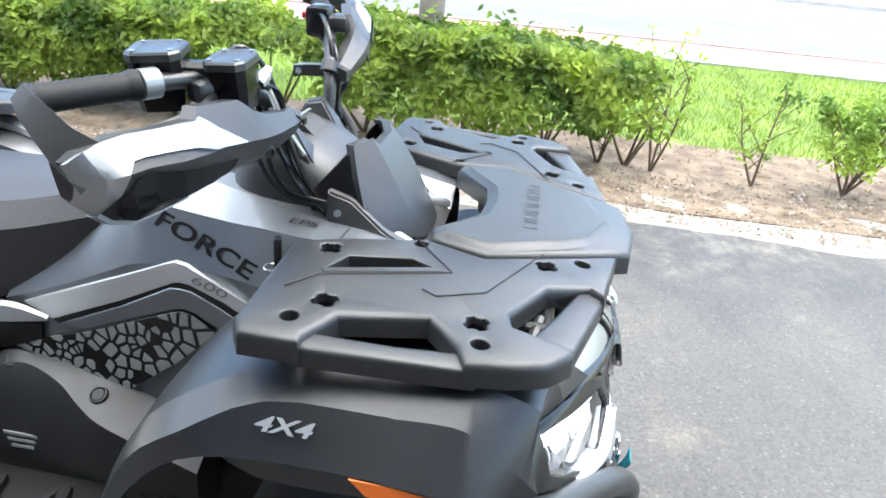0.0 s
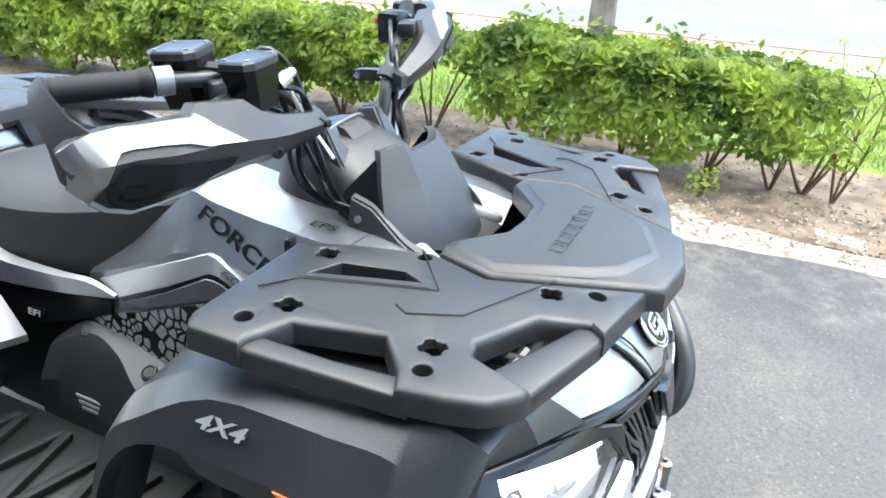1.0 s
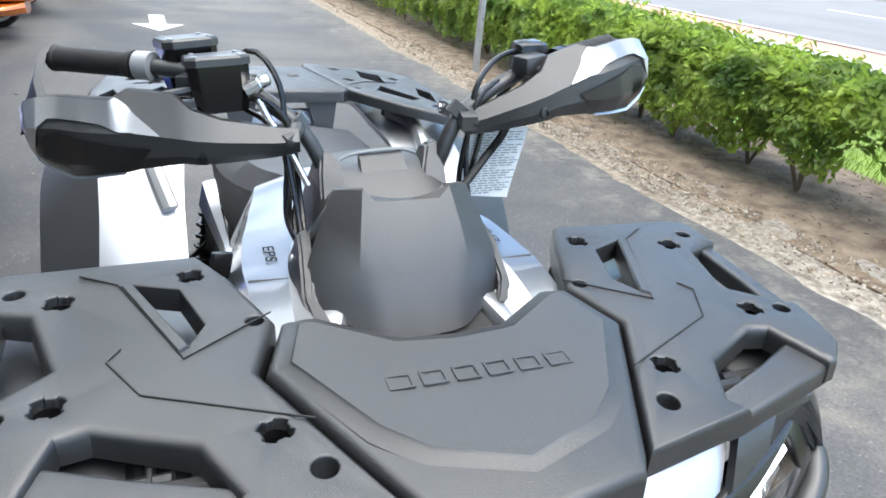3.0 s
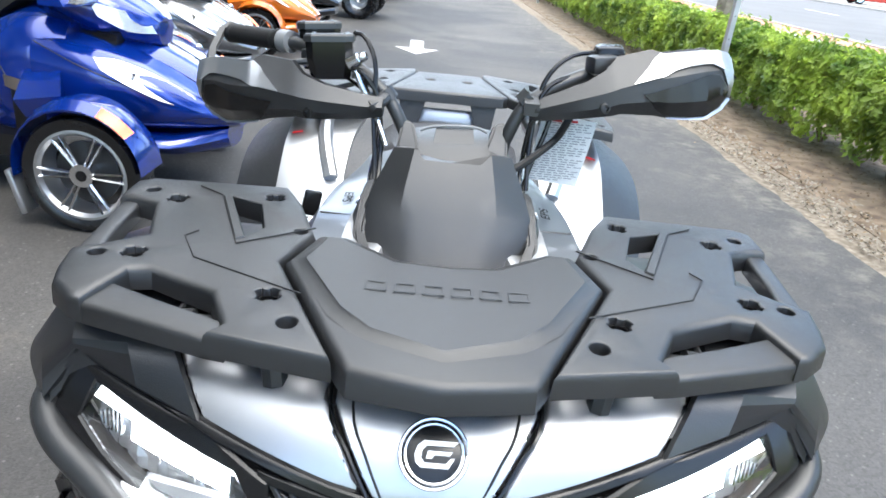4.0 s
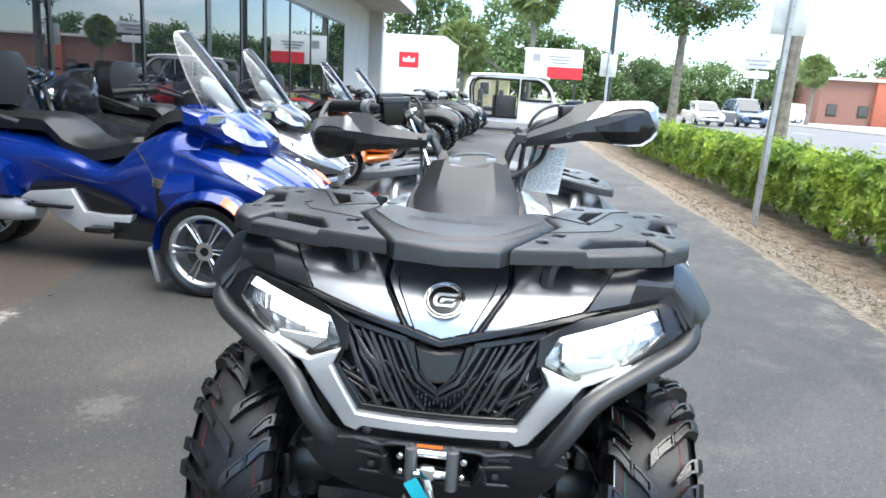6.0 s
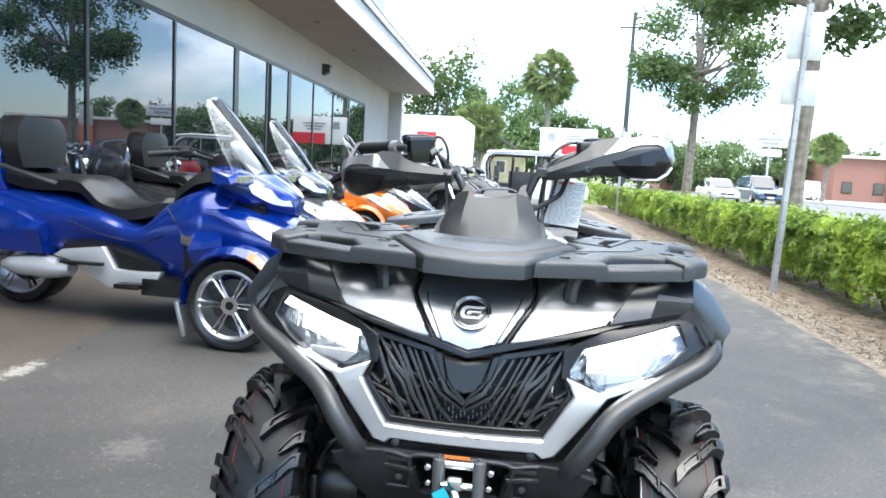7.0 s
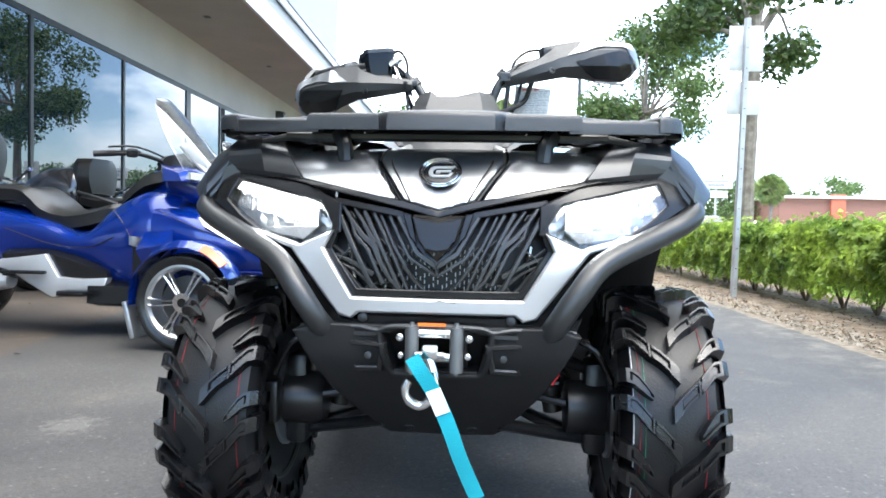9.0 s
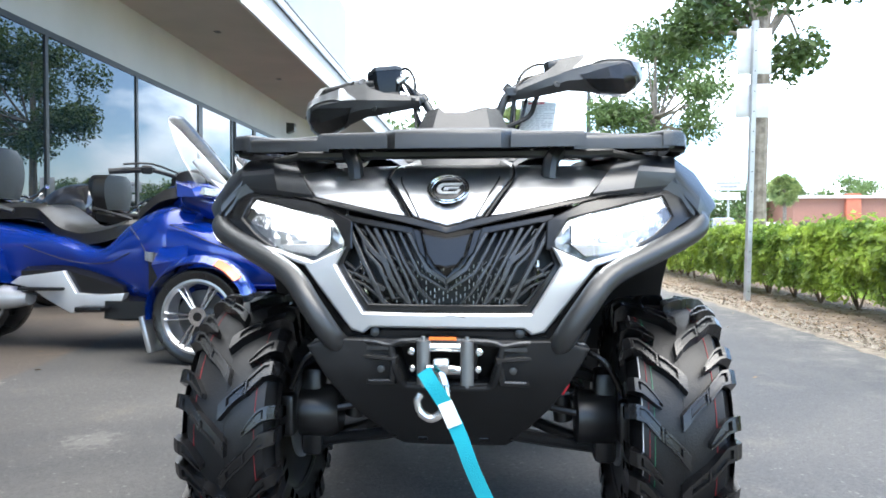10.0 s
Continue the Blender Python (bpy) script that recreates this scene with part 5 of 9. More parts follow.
# branching bars of one half: points across and up, then the half width at each end
BARS = [([(0.202, 0.719), (0.182, 0.679), (0.161, 0.638), (0.139, 0.597), (0.117, 0.552)], 0.0035, 0.0032),
        ([(0.185, 0.714), (0.165, 0.684), (0.141, 0.655), (0.119, 0.638)], 0.0022, 0.0045),
        ([(0.119, 0.640), (0.106, 0.608), (0.087, 0.576), (0.064, 0.552)], 0.0045, 0.0022),
        ([(0.165, 0.686), (0.157, 0.657), (0.130, 0.630), (0.100, 0.567)], 0.0024, 0.003),
        ([(0.160, 0.706), (0.141, 0.679), (0.117, 0.641)], 0.002, 0.0035),
        ([(0.141, 0.702), (0.117, 0.657), (0.087, 0.598), (0.066, 0.552)], 0.0032, 0.0026),
        ([(0.122, 0.698), (0.100, 0.657), (0.076, 0.609), (0.054, 0.556)], 0.0028, 0.002)]
TWIGS = [([(0.108, 0.694), (0.082, 0.639), (0.057, 0.599)], 0.002, 0.0028),
         ([(0.092, 0.694), (0.076, 0.662), (0.052, 0.617), (0.001, 0.584)], 0.0026, 0.0026),
         ([(0.200, 0.623), (0.160, 0.606), (0.118, 0.584)], 0.0012, 0.0042),
         ([(0.187, 0.606), (0.157, 0.592), (0.135, 0.576), (0.108, 0.552)], 0.001, 0.0036),
         ([(0.180, 0.604), (0.153, 0.567), (0.140, 0.552)], 0.001, 0.003),
         ([(0.198, 0.636), (0.177, 0.621), (0.160, 0.634)], 0.0014, 0.0014),
         ([(0.177, 0.622), (0.181, 0.615), (0.192, 0.606)], 0.0014, 0.0014),
         ([(0.137, 0.552), (0.126, 0.565), (0.110, 0.568)], 0.0014, 0.0014),
         ([(0.100, 0.568), (0.082, 0.572), (0.078, 0.552)], 0.0016, 0.0014),
         ([(0.062, 0.603), (0.043, 0.576), (0.019, 0.552)], 0.0034, 0.001),
         ([(0.172, 0.700), (0.164, 0.697), (0.158, 0.688)], 0.0012, 0.0012),
         ([(0.148, 0.664), (0.154, 0.652), (0.147, 0.640)], 0.0012, 0.0016),
         ([(0.112, 0.650), (0.103, 0.648), (0.096, 0.640)], 0.0012, 0.0012),
         ([(0.092, 0.626), (0.098, 0.618), (0.094, 0.608)], 0.0012, 0.0012),
         ([(0.074, 0.637), (0.066, 0.632), (0.060, 0.622)], 0.0012, 0.0012),
         ([(0.050, 0.617), (0.047, 0.606), (0.041, 0.612)], 0.0014, 0.0014),
         ([(0.119, 0.612), (0.110, 0.604), (0.104, 0.606)], 0.0014, 0.0014)]


def bar_outline(pts, w0, w1):
    """A tapering bar along a broken line, as an outline."""
    side_a, side_b = [], []
    for i, (x, z) in enumerate(pts):
        (xa, za), (xb, zb) = pts[max(i - 1, 0)], pts[min(i + 1, len(pts) - 1)]
        d = math.hypot(xb - xa, zb - za)
        nx, nz = (zb - za) / d, -(xb - xa) / d
        w = w0 + (w1 - w0) * i / (len(pts) - 1)
        side_a.append((x + nx * w, z + nz * w))
        side_b.append((x - nx * w, z - nz * w))
    return side_a + side_b[::-1]


for s in (-1, 1):
    for pts, w0, w1 in BARS:
        part("grille_slat", plate(side_of(bar_outline(pts, w0 * 1.3, w1 * 1.3), s), lambda u, v, w: face(u, v, w - 0.010), 0.022, bev=0.0014), GRILLE_GREY, grille)
    for pts, w0, w1 in TWIGS:
        part("grille_web", plate(side_of(bar_outline(pts, w0 * 1.2, w1 * 1.2), s), lambda u, v, w: face(u, v, w - 0.013), 0.016, bev=0.0008), GRILLE_GREY, grille)
    part("grille_chevron", plate(side_of([(0.0005, 0.596), (0.04, 0.622), (0.058, 0.656), (0.078, 0.692), (0.070, 0.693), (0.048, 0.654), (0.033, 0.629), (0.0005, 0.607)], s), lambda u, v, w: face(u, v, w - 0.004), 0.02, bev=0.0012), GRILLE_GREY, grille)
    part("grille_post", plate(side_of([(0.0002, 0.586), (0.0022, 0.586), (0.0022, 0.60), (0.0002, 0.60)], s), lambda u, v, w: face(u, v, w - 0.006), 0.018, bev=0.0), GRILLE_GREY, grille)
    part("oil_cooler_line", tube([face(s * 0.17, 0.64, -0.04), face(s * 0.165, 0.60, -0.04), face(s * 0.16, 0.565, -0.04)], 0.006, 8, 2), CHROME, grille)
for k in range(-13, 14):
    fin = bmesh.new()
    for q in range(7):
        if (k * 5 + q * 3) % 7 > 1:
            box((0.0014, 0.004, 0.007), face(k * 0.0082, 0.560 + q * 0.0115 + 0.003 * (k % 3), -0.036), bm=fin)
    part("radiator_fin", fin, STEEL, grille)
nose = part("nose_piece", plate(both([(0.0, 0.627), (0.022, 0.631), (0.037, 0.652), (0.047, 0.692), (0.0, 0.684)]), lambda u, v, w: face(u, v, w + 0.012), 0.03, bev=0.004, step=0.02), BLACK_SMOOTH, atv, "black central nose block")
for s in (-1, 1):
    part("nose_wing", plate(side_of([(0.037, 0.642), (0.052, 0.655), (0.066, 0.70), (0.049, 0.697)], s), lambda u, v, w: face(u, v, w + 0.002), 0.03, bev=0.003), BLACK_SMOOTH, nose)

# silver lower surround, ledge and chin
part("silver_surround", plate(both([(0.0, 0.516), (0.143, 0.515), (0.158, 0.503), (0.182, 0.509), (0.265, 0.613), (0.278, 0.629), (0.385, 0.664), (0.37, 0.667), (0.262, 0.637), (0.196, 0.665), (0.212, 0.632), (0.157, 0.543), (0.0, 0.543)]),
     lambda u, v, w: face(u, v, w + 0.01), 0.04, bev=0.004, step=0.03), SILVER_LIGHT, atv, "silver plastic frame round the grille")
ledge = part("front_ledge", plate(both([(0.0, 0.486), (0.215, 0.486), (0.262, 0.58), (0.262, 0.60), (0.182, 0.505), (0.15, 0.5), (0.14, 0.512), (0.0, 0.513)]), lambda u, v, w: face(u, v, w - 0.004), 0.05, bev=0.004, step=0.03), BLACK_SMOOTH, atv)
chin_holes = [[(-0.098, 0.478), (-0.083, 0.478), (-0.066, 0.484), (0.066, 0.484), (0.083, 0.478), (0.098, 0.478), (0.078, 0.408), (-0.078, 0.408)]]
chin = part("bumper_plate", plate(both([(0.0, 0.238), (0.11, 0.238), (0.127, 0.25), (0.205, 0.37), (0.262, 0.482), (0.225, 0.494), (0.0, 0.494)]), lambda u, v, w: face(u, v, w + 0.008 + 0.35 * max(0, abs(u) - 0.13)), 0.06, bev=0.006, step=0.03, holes=chin_holes), MATTE_BLACK, atv, "black plastic bumper plate with tow points")
part("winch_bay", plate([(-0.11, 0.39), (0.11, 0.39), (0.11, 0.49), (-0.11, 0.49)], lambda u, v, w: face(u, v, w - 0.045), 0.004), BLACK_DEEP, chin)
for s in (-1, 1):
    part("bolt", lathe([(0.009, 0), (0.009, 0.005), (0.005, 0.007)], face_frame(face(s * 0.136, 0.505, -0.004), (1, 0, 0), (0, 0, 1)), 10), BLACK_METAL, ledge)
    part("tow_recess", plate(side_of([(0.178, 0.466), (0.090, 0.462), (0.098, 0.404), (0.158, 0.400)], s), lambda u, v, w: face(u, v, w + 0.018), 0.018, bev=0.004, holes=[[(s * x, z) for x, z in [(0.162, 0.455), (0.104, 0.452), (0.110, 0.415), (0.148, 0.413)]]]), BLACK, chin)
    part("recess_floor", plate(side_of([(0.166, 0.458), (0.1, 0.455), (0.106, 0.410), (0.152, 0.409)], s), lambda u, v, w: face(u, v, w + 0.0095), 0.002, bev=0.0), BLACK_SMOOTH, chin)
    part("bolt", lathe([(0.007, 0), (0.007, 0.005), (0.003, 0.006)], face_frame(face(s * 0.124, 0.436, 0.0095), (1, 0, 0), (0, 0, 1)), 10), BLACK_METAL, chin)
    part("chin_tip", loft([[Vector((s * x, y, z)) for x, y, z in r] for r in ([(0.235, -1.135, 0.480), (0.262, -1.125, 0.486), (0.258, -1.115, 0.462), (0.235, -1.125, 0.455)], [(0.268, -1.105, 0.500), (0.276, -1.10, 0.506), (0.274, -1.095, 0.494), (0.266, -1.10, 0.49)])]), MATTE_BLACK, chin)
    part("chin_rib", plate(side_of([(0.196, 0.482), (0.1, 0.482), (0.105, 0.472), (0.19, 0.468)], s), lambda u, v, w: face(u, v, w + 0.016), 0.012, bev=0.003), BLACK, chin)
    part("chin_slot", plate(side_of([(0.075, 0.262), (0.055, 0.262), (0.055, 0.25), (0.075, 0.25)], s), lambda u, v, w: face(u, v, w + 0.01), 0.004, bev=0.001), BLACK_SMOOTH, chin)
    part("chin_fold", tube([face(s * 0.225, 0.478, 0.012), face(s * 0.2, 0.43, 0.014), face(s * 0.17, 0.375, 0.012)], 0.006, 6, 3), BLACK, chin)
    # bull bar
    part("bull_bar", tube([(s * 0.42, -0.90, 0.73), (s * 0.485, -0.99, 0.722), (s * 0.497, -1.035, 0.712), (s * 0.47, -1.075, 0.69), (s * 0.406, -1.115, 0.66), (s * 0.302, -1.185, 0.612), (s * 0.252, -1.216, 0.555), (s * 0.214, -1.205, 0.495), (s * 0.195, -1.13, 0.45)], 0.0215, 16, 5), BLACK_METAL, atv, "black tubular bull bar")

part("winch_rim", tube([face(x, z, 0.010) for x, z in [(-0.104, 0.482), (-0.098, 0.44), (-0.084, 0.404), (-0.06, 0.398), (0.0, 0.397), (0.06, 0.398), (0.084, 0.404), (0.098, 0.44), (0.104, 0.482)]], 0.0065, 10, 4), MATTE_BLACK, chin)
part("chin_lip", tube([face(x, z, 0.012) for x, z in [(-0.255, 0.484), (-0.20, 0.488), (-0.14, 0.489), (-0.105, 0.484), (-0.08, 0.492), (0.0, 0.494), (0.08, 0.492), (0.105, 0.484), (0.14, 0.489), (0.20, 0.488), (0.255, 0.484)]], 0.005, 8, 4), BLACK, chin)
# winch fairlead, hook and strap
winch = part("winch", plate([(-0.058, 0.50), (0.058, 0.50), (0.058, 0.412), (-0.058, 0.412)], lambda u, v, w: face(u, v, w - 0.012), 0.008, bev=0.003, holes=[[(-0.035, 0.48), (0.035, 0.48), (0.035, 0.43), (-0.035, 0.43)]]), BLACK_METAL, atv, "winch with steel roller fairlead and hook")
for s in (-1, 1):
    part("roller", lathe([(0.004, -0.046), (0.0045, -0.042), (0.0125, -0.04), (0.0125, 0.04), (0.0045, 0.042), (0.004, 0.048)], Matrix.Translation((s * 0.04, -1.222, 0.455)), 18), DARK_STEEL, winch)
    part("bolt", lathe([(0.007, 0), (0.007, 0.01), (0.004, 0.012)], face_frame((s * 0.062, -1.215, 0.475), (1, 0, 0), (0, 0, 1)), 8), CHROME, winch)
    part("bolt", lathe([(0.006, 0), (0.006, 0.01), (0.004, 0.012)], face_frame((s * 0.06, -1.215, 0.443), (1, 0, 0), (0, 0, 1)), 8), CHROME, winch)
for z in (0.482, 0.44):
    part("roller", lathe([(0.009, -0.036), (0.009, 0.036)], Matrix.Translation((0, -1.214, z)) @ pose(0, 0, 0, 0, 90, 0), 16), CHROME, winch)
part("winch_label", box((0.05, 0.002, 0.006), (-0.005, -1.219, 0.4985)), ORANGE, winch)
hook = part("hook", tube([(-0.008, -1.236, 0.44), (0.0, -1.24, 0.42), (0.004, -1.243, 0.395), (-0.002, -1.243, 0.372), (-0.022, -1.243, 0.358), (-0.042, -1.243, 0.368), (-0.048, -1.243, 0.388), (-0.042, -1.242, 0.402)], 0.0085, 10, 4), CHROME, winch, "galvanised clevis hook")
part("clevis", box((0.03, 0.022, 0.026), (-0.006, -1.233, 0.452), 0.005), CHROME, hook)
part("clevis_pin", lathe([(0.006, -0.026), (0.006, 0.026)], Matrix.Translation((-0.006, -1.235, 0.447)) @ pose(0, 0, 0, 0, 90, 0), 12), CHROME, hook)
part("safety_latch", tube([(0.002, -1.247, 0.42), (0.008, -1.25, 0.40), (0.012, -1.247, 0.38)], 0.0045, 8, 2), CHROME, hook)


def ribbon(pts, width, thick, twist=0.0):
    path = grid_spline(pts, 4)
    rings = []
    for i, p in enumerate(path):
        d = (path[min(i + 1, len(path) - 1)] - path[max(i - 1, 0)]).normalized()
        a = twist * math.sin(i * 0.7)
        across = Vector((math.cos(a), math.sin(a), 0))
        across = (across - d * across.dot(d)).normalized() * width / 2
        nn = d.cross(across).normalized() * thick / 2
        rings.append([p - across - nn, p + across - nn, p + across + nn, p - across + nn])
    return loft(rings)


part("strap", ribbon([(-0.035, -1.262, 0.448), (-0.02, -1.264, 0.425), (0.005, -1.262, 0.385), (0.03, -1.258, 0.33), (0.052, -1.255, 0.27), (0.083, -1.25, 0.20)], 0.027, 0.002, 0.08), TEAL, hook, "teal webbing pull strap")
part("strap_patch", ribbon([(0.003, -1.2645, 0.392), (0.012, -1.2635, 0.371), (0.021, -1.262, 0.35)], 0.0265, 0.0022), TAG_WHITE, hook)

# front fenders
for s in (-1, 1):
    rows = [(-1.045, [(0.30, 0.795), (0.385, 0.806), (0.445, 0.80), (0.484, 0.765), (0.506, 0.722), (0.485, 0.718)]),
            (-1.02, [(0.29, 0.815), (0.39, 0.826), (0.446, 0.82), (0.484, 0.787), (0.520, 0.73), (0.518, 0.705)]),
            (-0.97, [(0.28, 0.845), (0.39, 0.852), (0.457, 0.846), (0.498, 0.815), (0.540, 0.755), (0.537, 0.728)]),
            (-0.87, [(0.26, 0.85), (0.39, 0.855), (0.463, 0.85), (0.508, 0.824), (0.549, 0.768), (0.546, 0.738)]),
            (-0.74, [(0.26, 0.842), (0.39, 0.845), (0.465, 0.838), (0.515, 0.823), (0.548, 0.766), (0.545, 0.738)]),
            (-0.64, [(0.30, 0.815), (0.41, 0.815), (0.49, 0.80), (0.53, 0.77), (0.538, 0.735), (0.50, 0.73)]),
            (-0.56, [(0.34, 0.735), (0.42, 0.735), (0.485, 0.725), (0.518, 0.70), (0.526, 0.655), (0.49, 0.65)]),
            (-0.49, [(0.36, 0.60), (0.42, 0.60), (0.475, 0.59), (0.503, 0.565), (0.51, 0.52), (0.48, 0.51)]),
            (-0.44, [(0.38, 0.43), (0.43, 0.43), (0.47, 0.42), (0.495, 0.41), (0.50, 0.38), (0.47, 0.375)])]
    fender = part("front_fender", smooth_loft([[Vector((s * x, y, z)) for x, z in r] for y, r in rows], 3), FENDER_BLACK, atv, "black plastic front mudguard", 17)
    def nose_edge(x, z):
        return (x, face_y(x, z) - 0.008, z)

    skin = [[(0.335, -0.870, 0.851), (0.40, -0.870, 0.852), (0.463, -0.870, 0.848), (0.508, -0.870, 0.822), (0.549, -0.870, 0.766)],
            [(0.335, -0.960, 0.857), (0.40, -0.960, 0.859), (0.458, -0.957, 0.855), (0.505, -0.955, 0.823), (0.549, -0.955, 0.759)],
            [(0.342, -1.012, 0.845), (0.395, -1.010, 0.849), (0.455, -1.003, 0.844), (0.504, -0.994, 0.804), (0.543, -0.988, 0.748)],
            [(0.318, -1.066, 0.822), (0.375, -1.063, 0.827), (0.447, -1.052, 0.820), (0.501, -1.030, 0.772), (0.527, -1.012, 0.731)],
            [nose_edge(0.276, 0.768), nose_edge(0.36, 0.780), nose_edge(0.450, 0.790), nose_edge(0.489, 0.735), (0.514, -1.024, 0.712)]]
    cols = [grid_spline([Vector((s * r[k][0], r[k][1], r[k][2])) for r in skin], 4) for k in range(5)]
    rows_f = [[c[q] for c in cols] for q in range(len(cols[0]))]
    panel = loft([r + [p - Vector((s * 0.006, -0.004, 0.010)) for p in r[::-1]] for r in rows_f])
    part("fender_front", panel, FENDER_BLACK, fender, "", 17)
    part("side_reflector", plate([(-0.87, 0.745), (-0.85, 0.766), (-0.945, 0.758), (-0.95, 0.735)], lambda u, v, w, s=s: Vector((s * (0.5515 + w + 0.09 * min(0, u + 0.87)), u, v)), 0.006, bev=0.001), ORANGE, fender, "orange side reflector")
    part("wheel_arch_liner", loft([[Vector((s * 0.50, -0.94 + 0.34 * math.cos(a), 0.28 + r * math.sin(a))) if k == 0 else Vector((s * 0.20, -0.94 + 0.34 * math.cos(a), 0.28 + r * math.sin(a))) for k in (0, 1)] for a, r in [(math.pi * i / 12, 0.42) for i in range(1, 7)]], closed=False), BLACK_DEEP, fender)
    mm = face_frame((s * 0.531, -0.768, 0.805), (0, s, 0.0), (-s * 0.5, 0, 0.86))
    lettering("4X4", 0.031, mm @ pose(0, 0, 0.003) @ Matrix.Diagonal((1.25, 0.78, 1, 1)), SILVER_LIGHT, fender, 0.001, 0.25, "white four wheel drive marking", weight=0.0007)

# instrument pod
pod_rows = [[(0.0, -0.750, 0.992), (0.043, -0.751, 0.993), (0.059, -0.743, 1.007), (0.092, -0.720, 1.0)],
            [(0.0, -0.779, 0.955), (0.044, -0.779, 0.956), (0.068, -0.775, 0.960), (0.114, -0.735, 0.953)],
            [(0.0, -0.803, 0.916), (0.047, -0.801, 0.917), (0.074, -0.799, 0.919), (0.130, -0.750, 0.914)],
            [(0.0, -0.822, 0.886), (0.044, -0.818, 0.886), (0.069, -0.816, 0.886), (0.137, -0.770, 0.884)],
            [(0.0, -0.847, 0.845), (0.042, -0.844, 0.846), (0.062, -0.839, 0.848), (0.126, -0.786, 0.866)]]
pod_rings = []
for r in pod_rows:
    front = [Vector((-x, y, z)) for x, y, z in r[:0:-1]] + [Vector((x, y, z)) for x, y, z in r]
    back = [Vector((x * 0.93, y + 0.014, z - 0.002)) for x, y, z in r[::-1]] + [Vector((-x * 0.93, y + 0.014, z - 0.002)) for x, y, z in r[1:]]
    pod_rings.append(front + back)
pod_bm = loft(pod_rings)
bmesh.ops.bevel(pod_bm, geom=[e for e in pod_bm.edges if len(e.link_faces) == 2 and e.calc_face_angle(0) > radians(13)], offset=0.005, segments=3, affect="EDGES", clamp_overlap=True)
pod = part("instrument_pod", pod_bm, BLACK, atv, "black front cowl of the handlebar pod", 32)
for s in (-1, 1):
    # closed cheek between the cowl's edge and the tank, darker plastic giving its shade
    cheek = loft([[Vector((s * x, y, z)) for x, y, z in ring] for ring in (
        [(0.090, -0.722, 0.998), (0.127, -0.752, 0.914), (0.134, -0.772, 0.884), (0.124, -0.660, 0.892), (0.108, -0.664, 0.93)],
        [(0.066, -0.712, 0.992), (0.100, -0.745, 0.914), (0.105, -0.765, 0.88), (0.100, -0.662, 0.888), (0.085, -0.666, 0.925)])])
    bmesh.ops.bevel(cheek, geom=cheek.edges[:], offset=0.003, segments=2, affect="EDGES", clamp_overlap=True)
    part("cowl_cheek", cheek, BLACK_SMOOTH, pod, "side of the cowl, darkened for the shade on it", 28)
    bracket = loft([[Vector((s * x, y, z)) for x, y, z in ring] for ring in (
        [(0.118, -0.690, 0.938), (0.134, -0.692, 0.934), (0.153, -0.694, 0.872), (0.112, -0.690, 0.868)],
        [(0.122, -0.730, 0.928), (0.137, -0.733, 0.924), (0.160, -0.740, 0.862), (0.116, -0.728, 0.856)],
        [(0.128, -0.786, 0.886), (0.142, -0.786, 0.882), (0.154, -0.788, 0.838), (0.116, -0.790, 0.838)],
        [(0.110, -0.822, 0.862), (0.134, -0.812, 0.862), (0.142, -0.808, 0.828), (0.110, -0.822, 0.828)])])
    bmesh.ops.bevel(bracket, geom=bracket.edges[:], offset=0.0035, segments=2, affect="EDGES", clamp_overlap=True)
    part("pod_bracket", bracket, BLACK, pod, "folded black bracket with a screw", 28)
    part("screw", lathe([(0.006, 0), (0.006, 0.003), (0.002, 0.003)], face_frame((s * 0.1445, -0.712, 0.904), (0, s, 0), (-s * 0.3, 0, 0.95)), 10), STEEL, pod)
for s in (-1, 1):
    part("pod_corner", box((0.05, 0.08, 0.04), (s * 0.118, -0.815, 0.84), 0.012, pose(0, 0, 0, 18, s * 12, s * 25)), SILVER, pod, "silver corner under the cowl")
# rounded dashboard body behind the cowl, with two upright wings and the display between them
def dash_ring(z, half, front, back, n=28):
    ring = []
    for k in range(n):
        a = 2 * math.pi * k / n
        c, q = math.cos(a), math.sin(a)
        x = half * math.copysign(abs(c) ** 0.62, c)
        y = (front + back) / 2 - (back - front) / 2 * math.copysign(abs(q) ** 0.62, q)
        ring.append(Vector((x, y, z + 0.06 * x)))
    return ring


dash = part("dash_cover", smooth_loft([dash_ring(*r) for r in ((0.86, 0.116, -0.765, -0.50), (0.905, 0.113, -0.742, -0.50), (0.945, 0.106, -0.708, -0.51), (0.972, 0.097, -0.672, -0.52), (0.990, 0.086, -0.640, -0.53), (0.996, 0.070, -0.615, -0.54))], 3), BLACK, atv, "black dashboard body with two upright wings", 40)
for s in (-1, 1):
    wing_bm = loft([[Vector((s * x, y, z + 0.06 * s * x)) for x, y, z in ring] for ring in (
        [(0.045, -0.672, 0.950), (0.094, -0.668, 0.945), (0.099, -0.56, 0.945), (0.052, -0.56, 0.950)],
        [(0.058, -0.640, 0.992), (0.092, -0.638, 0.992), (0.095, -0.572, 0.985), (0.062, -0.572, 0.988)],
        [(0.068, -0.617, 1.021), (0.087, -0.616, 1.026), (0.089, -0.586, 1.018), (0.070, -0.586, 1.014)])])
    bmesh.ops.bevel(wing_bm, geom=wing_bm.edges[:], offset=0.004, segments=3, affect="EDGES", clamp_overlap=True)
    part("wing", wing_bm, BLACK, dash, "", 30)
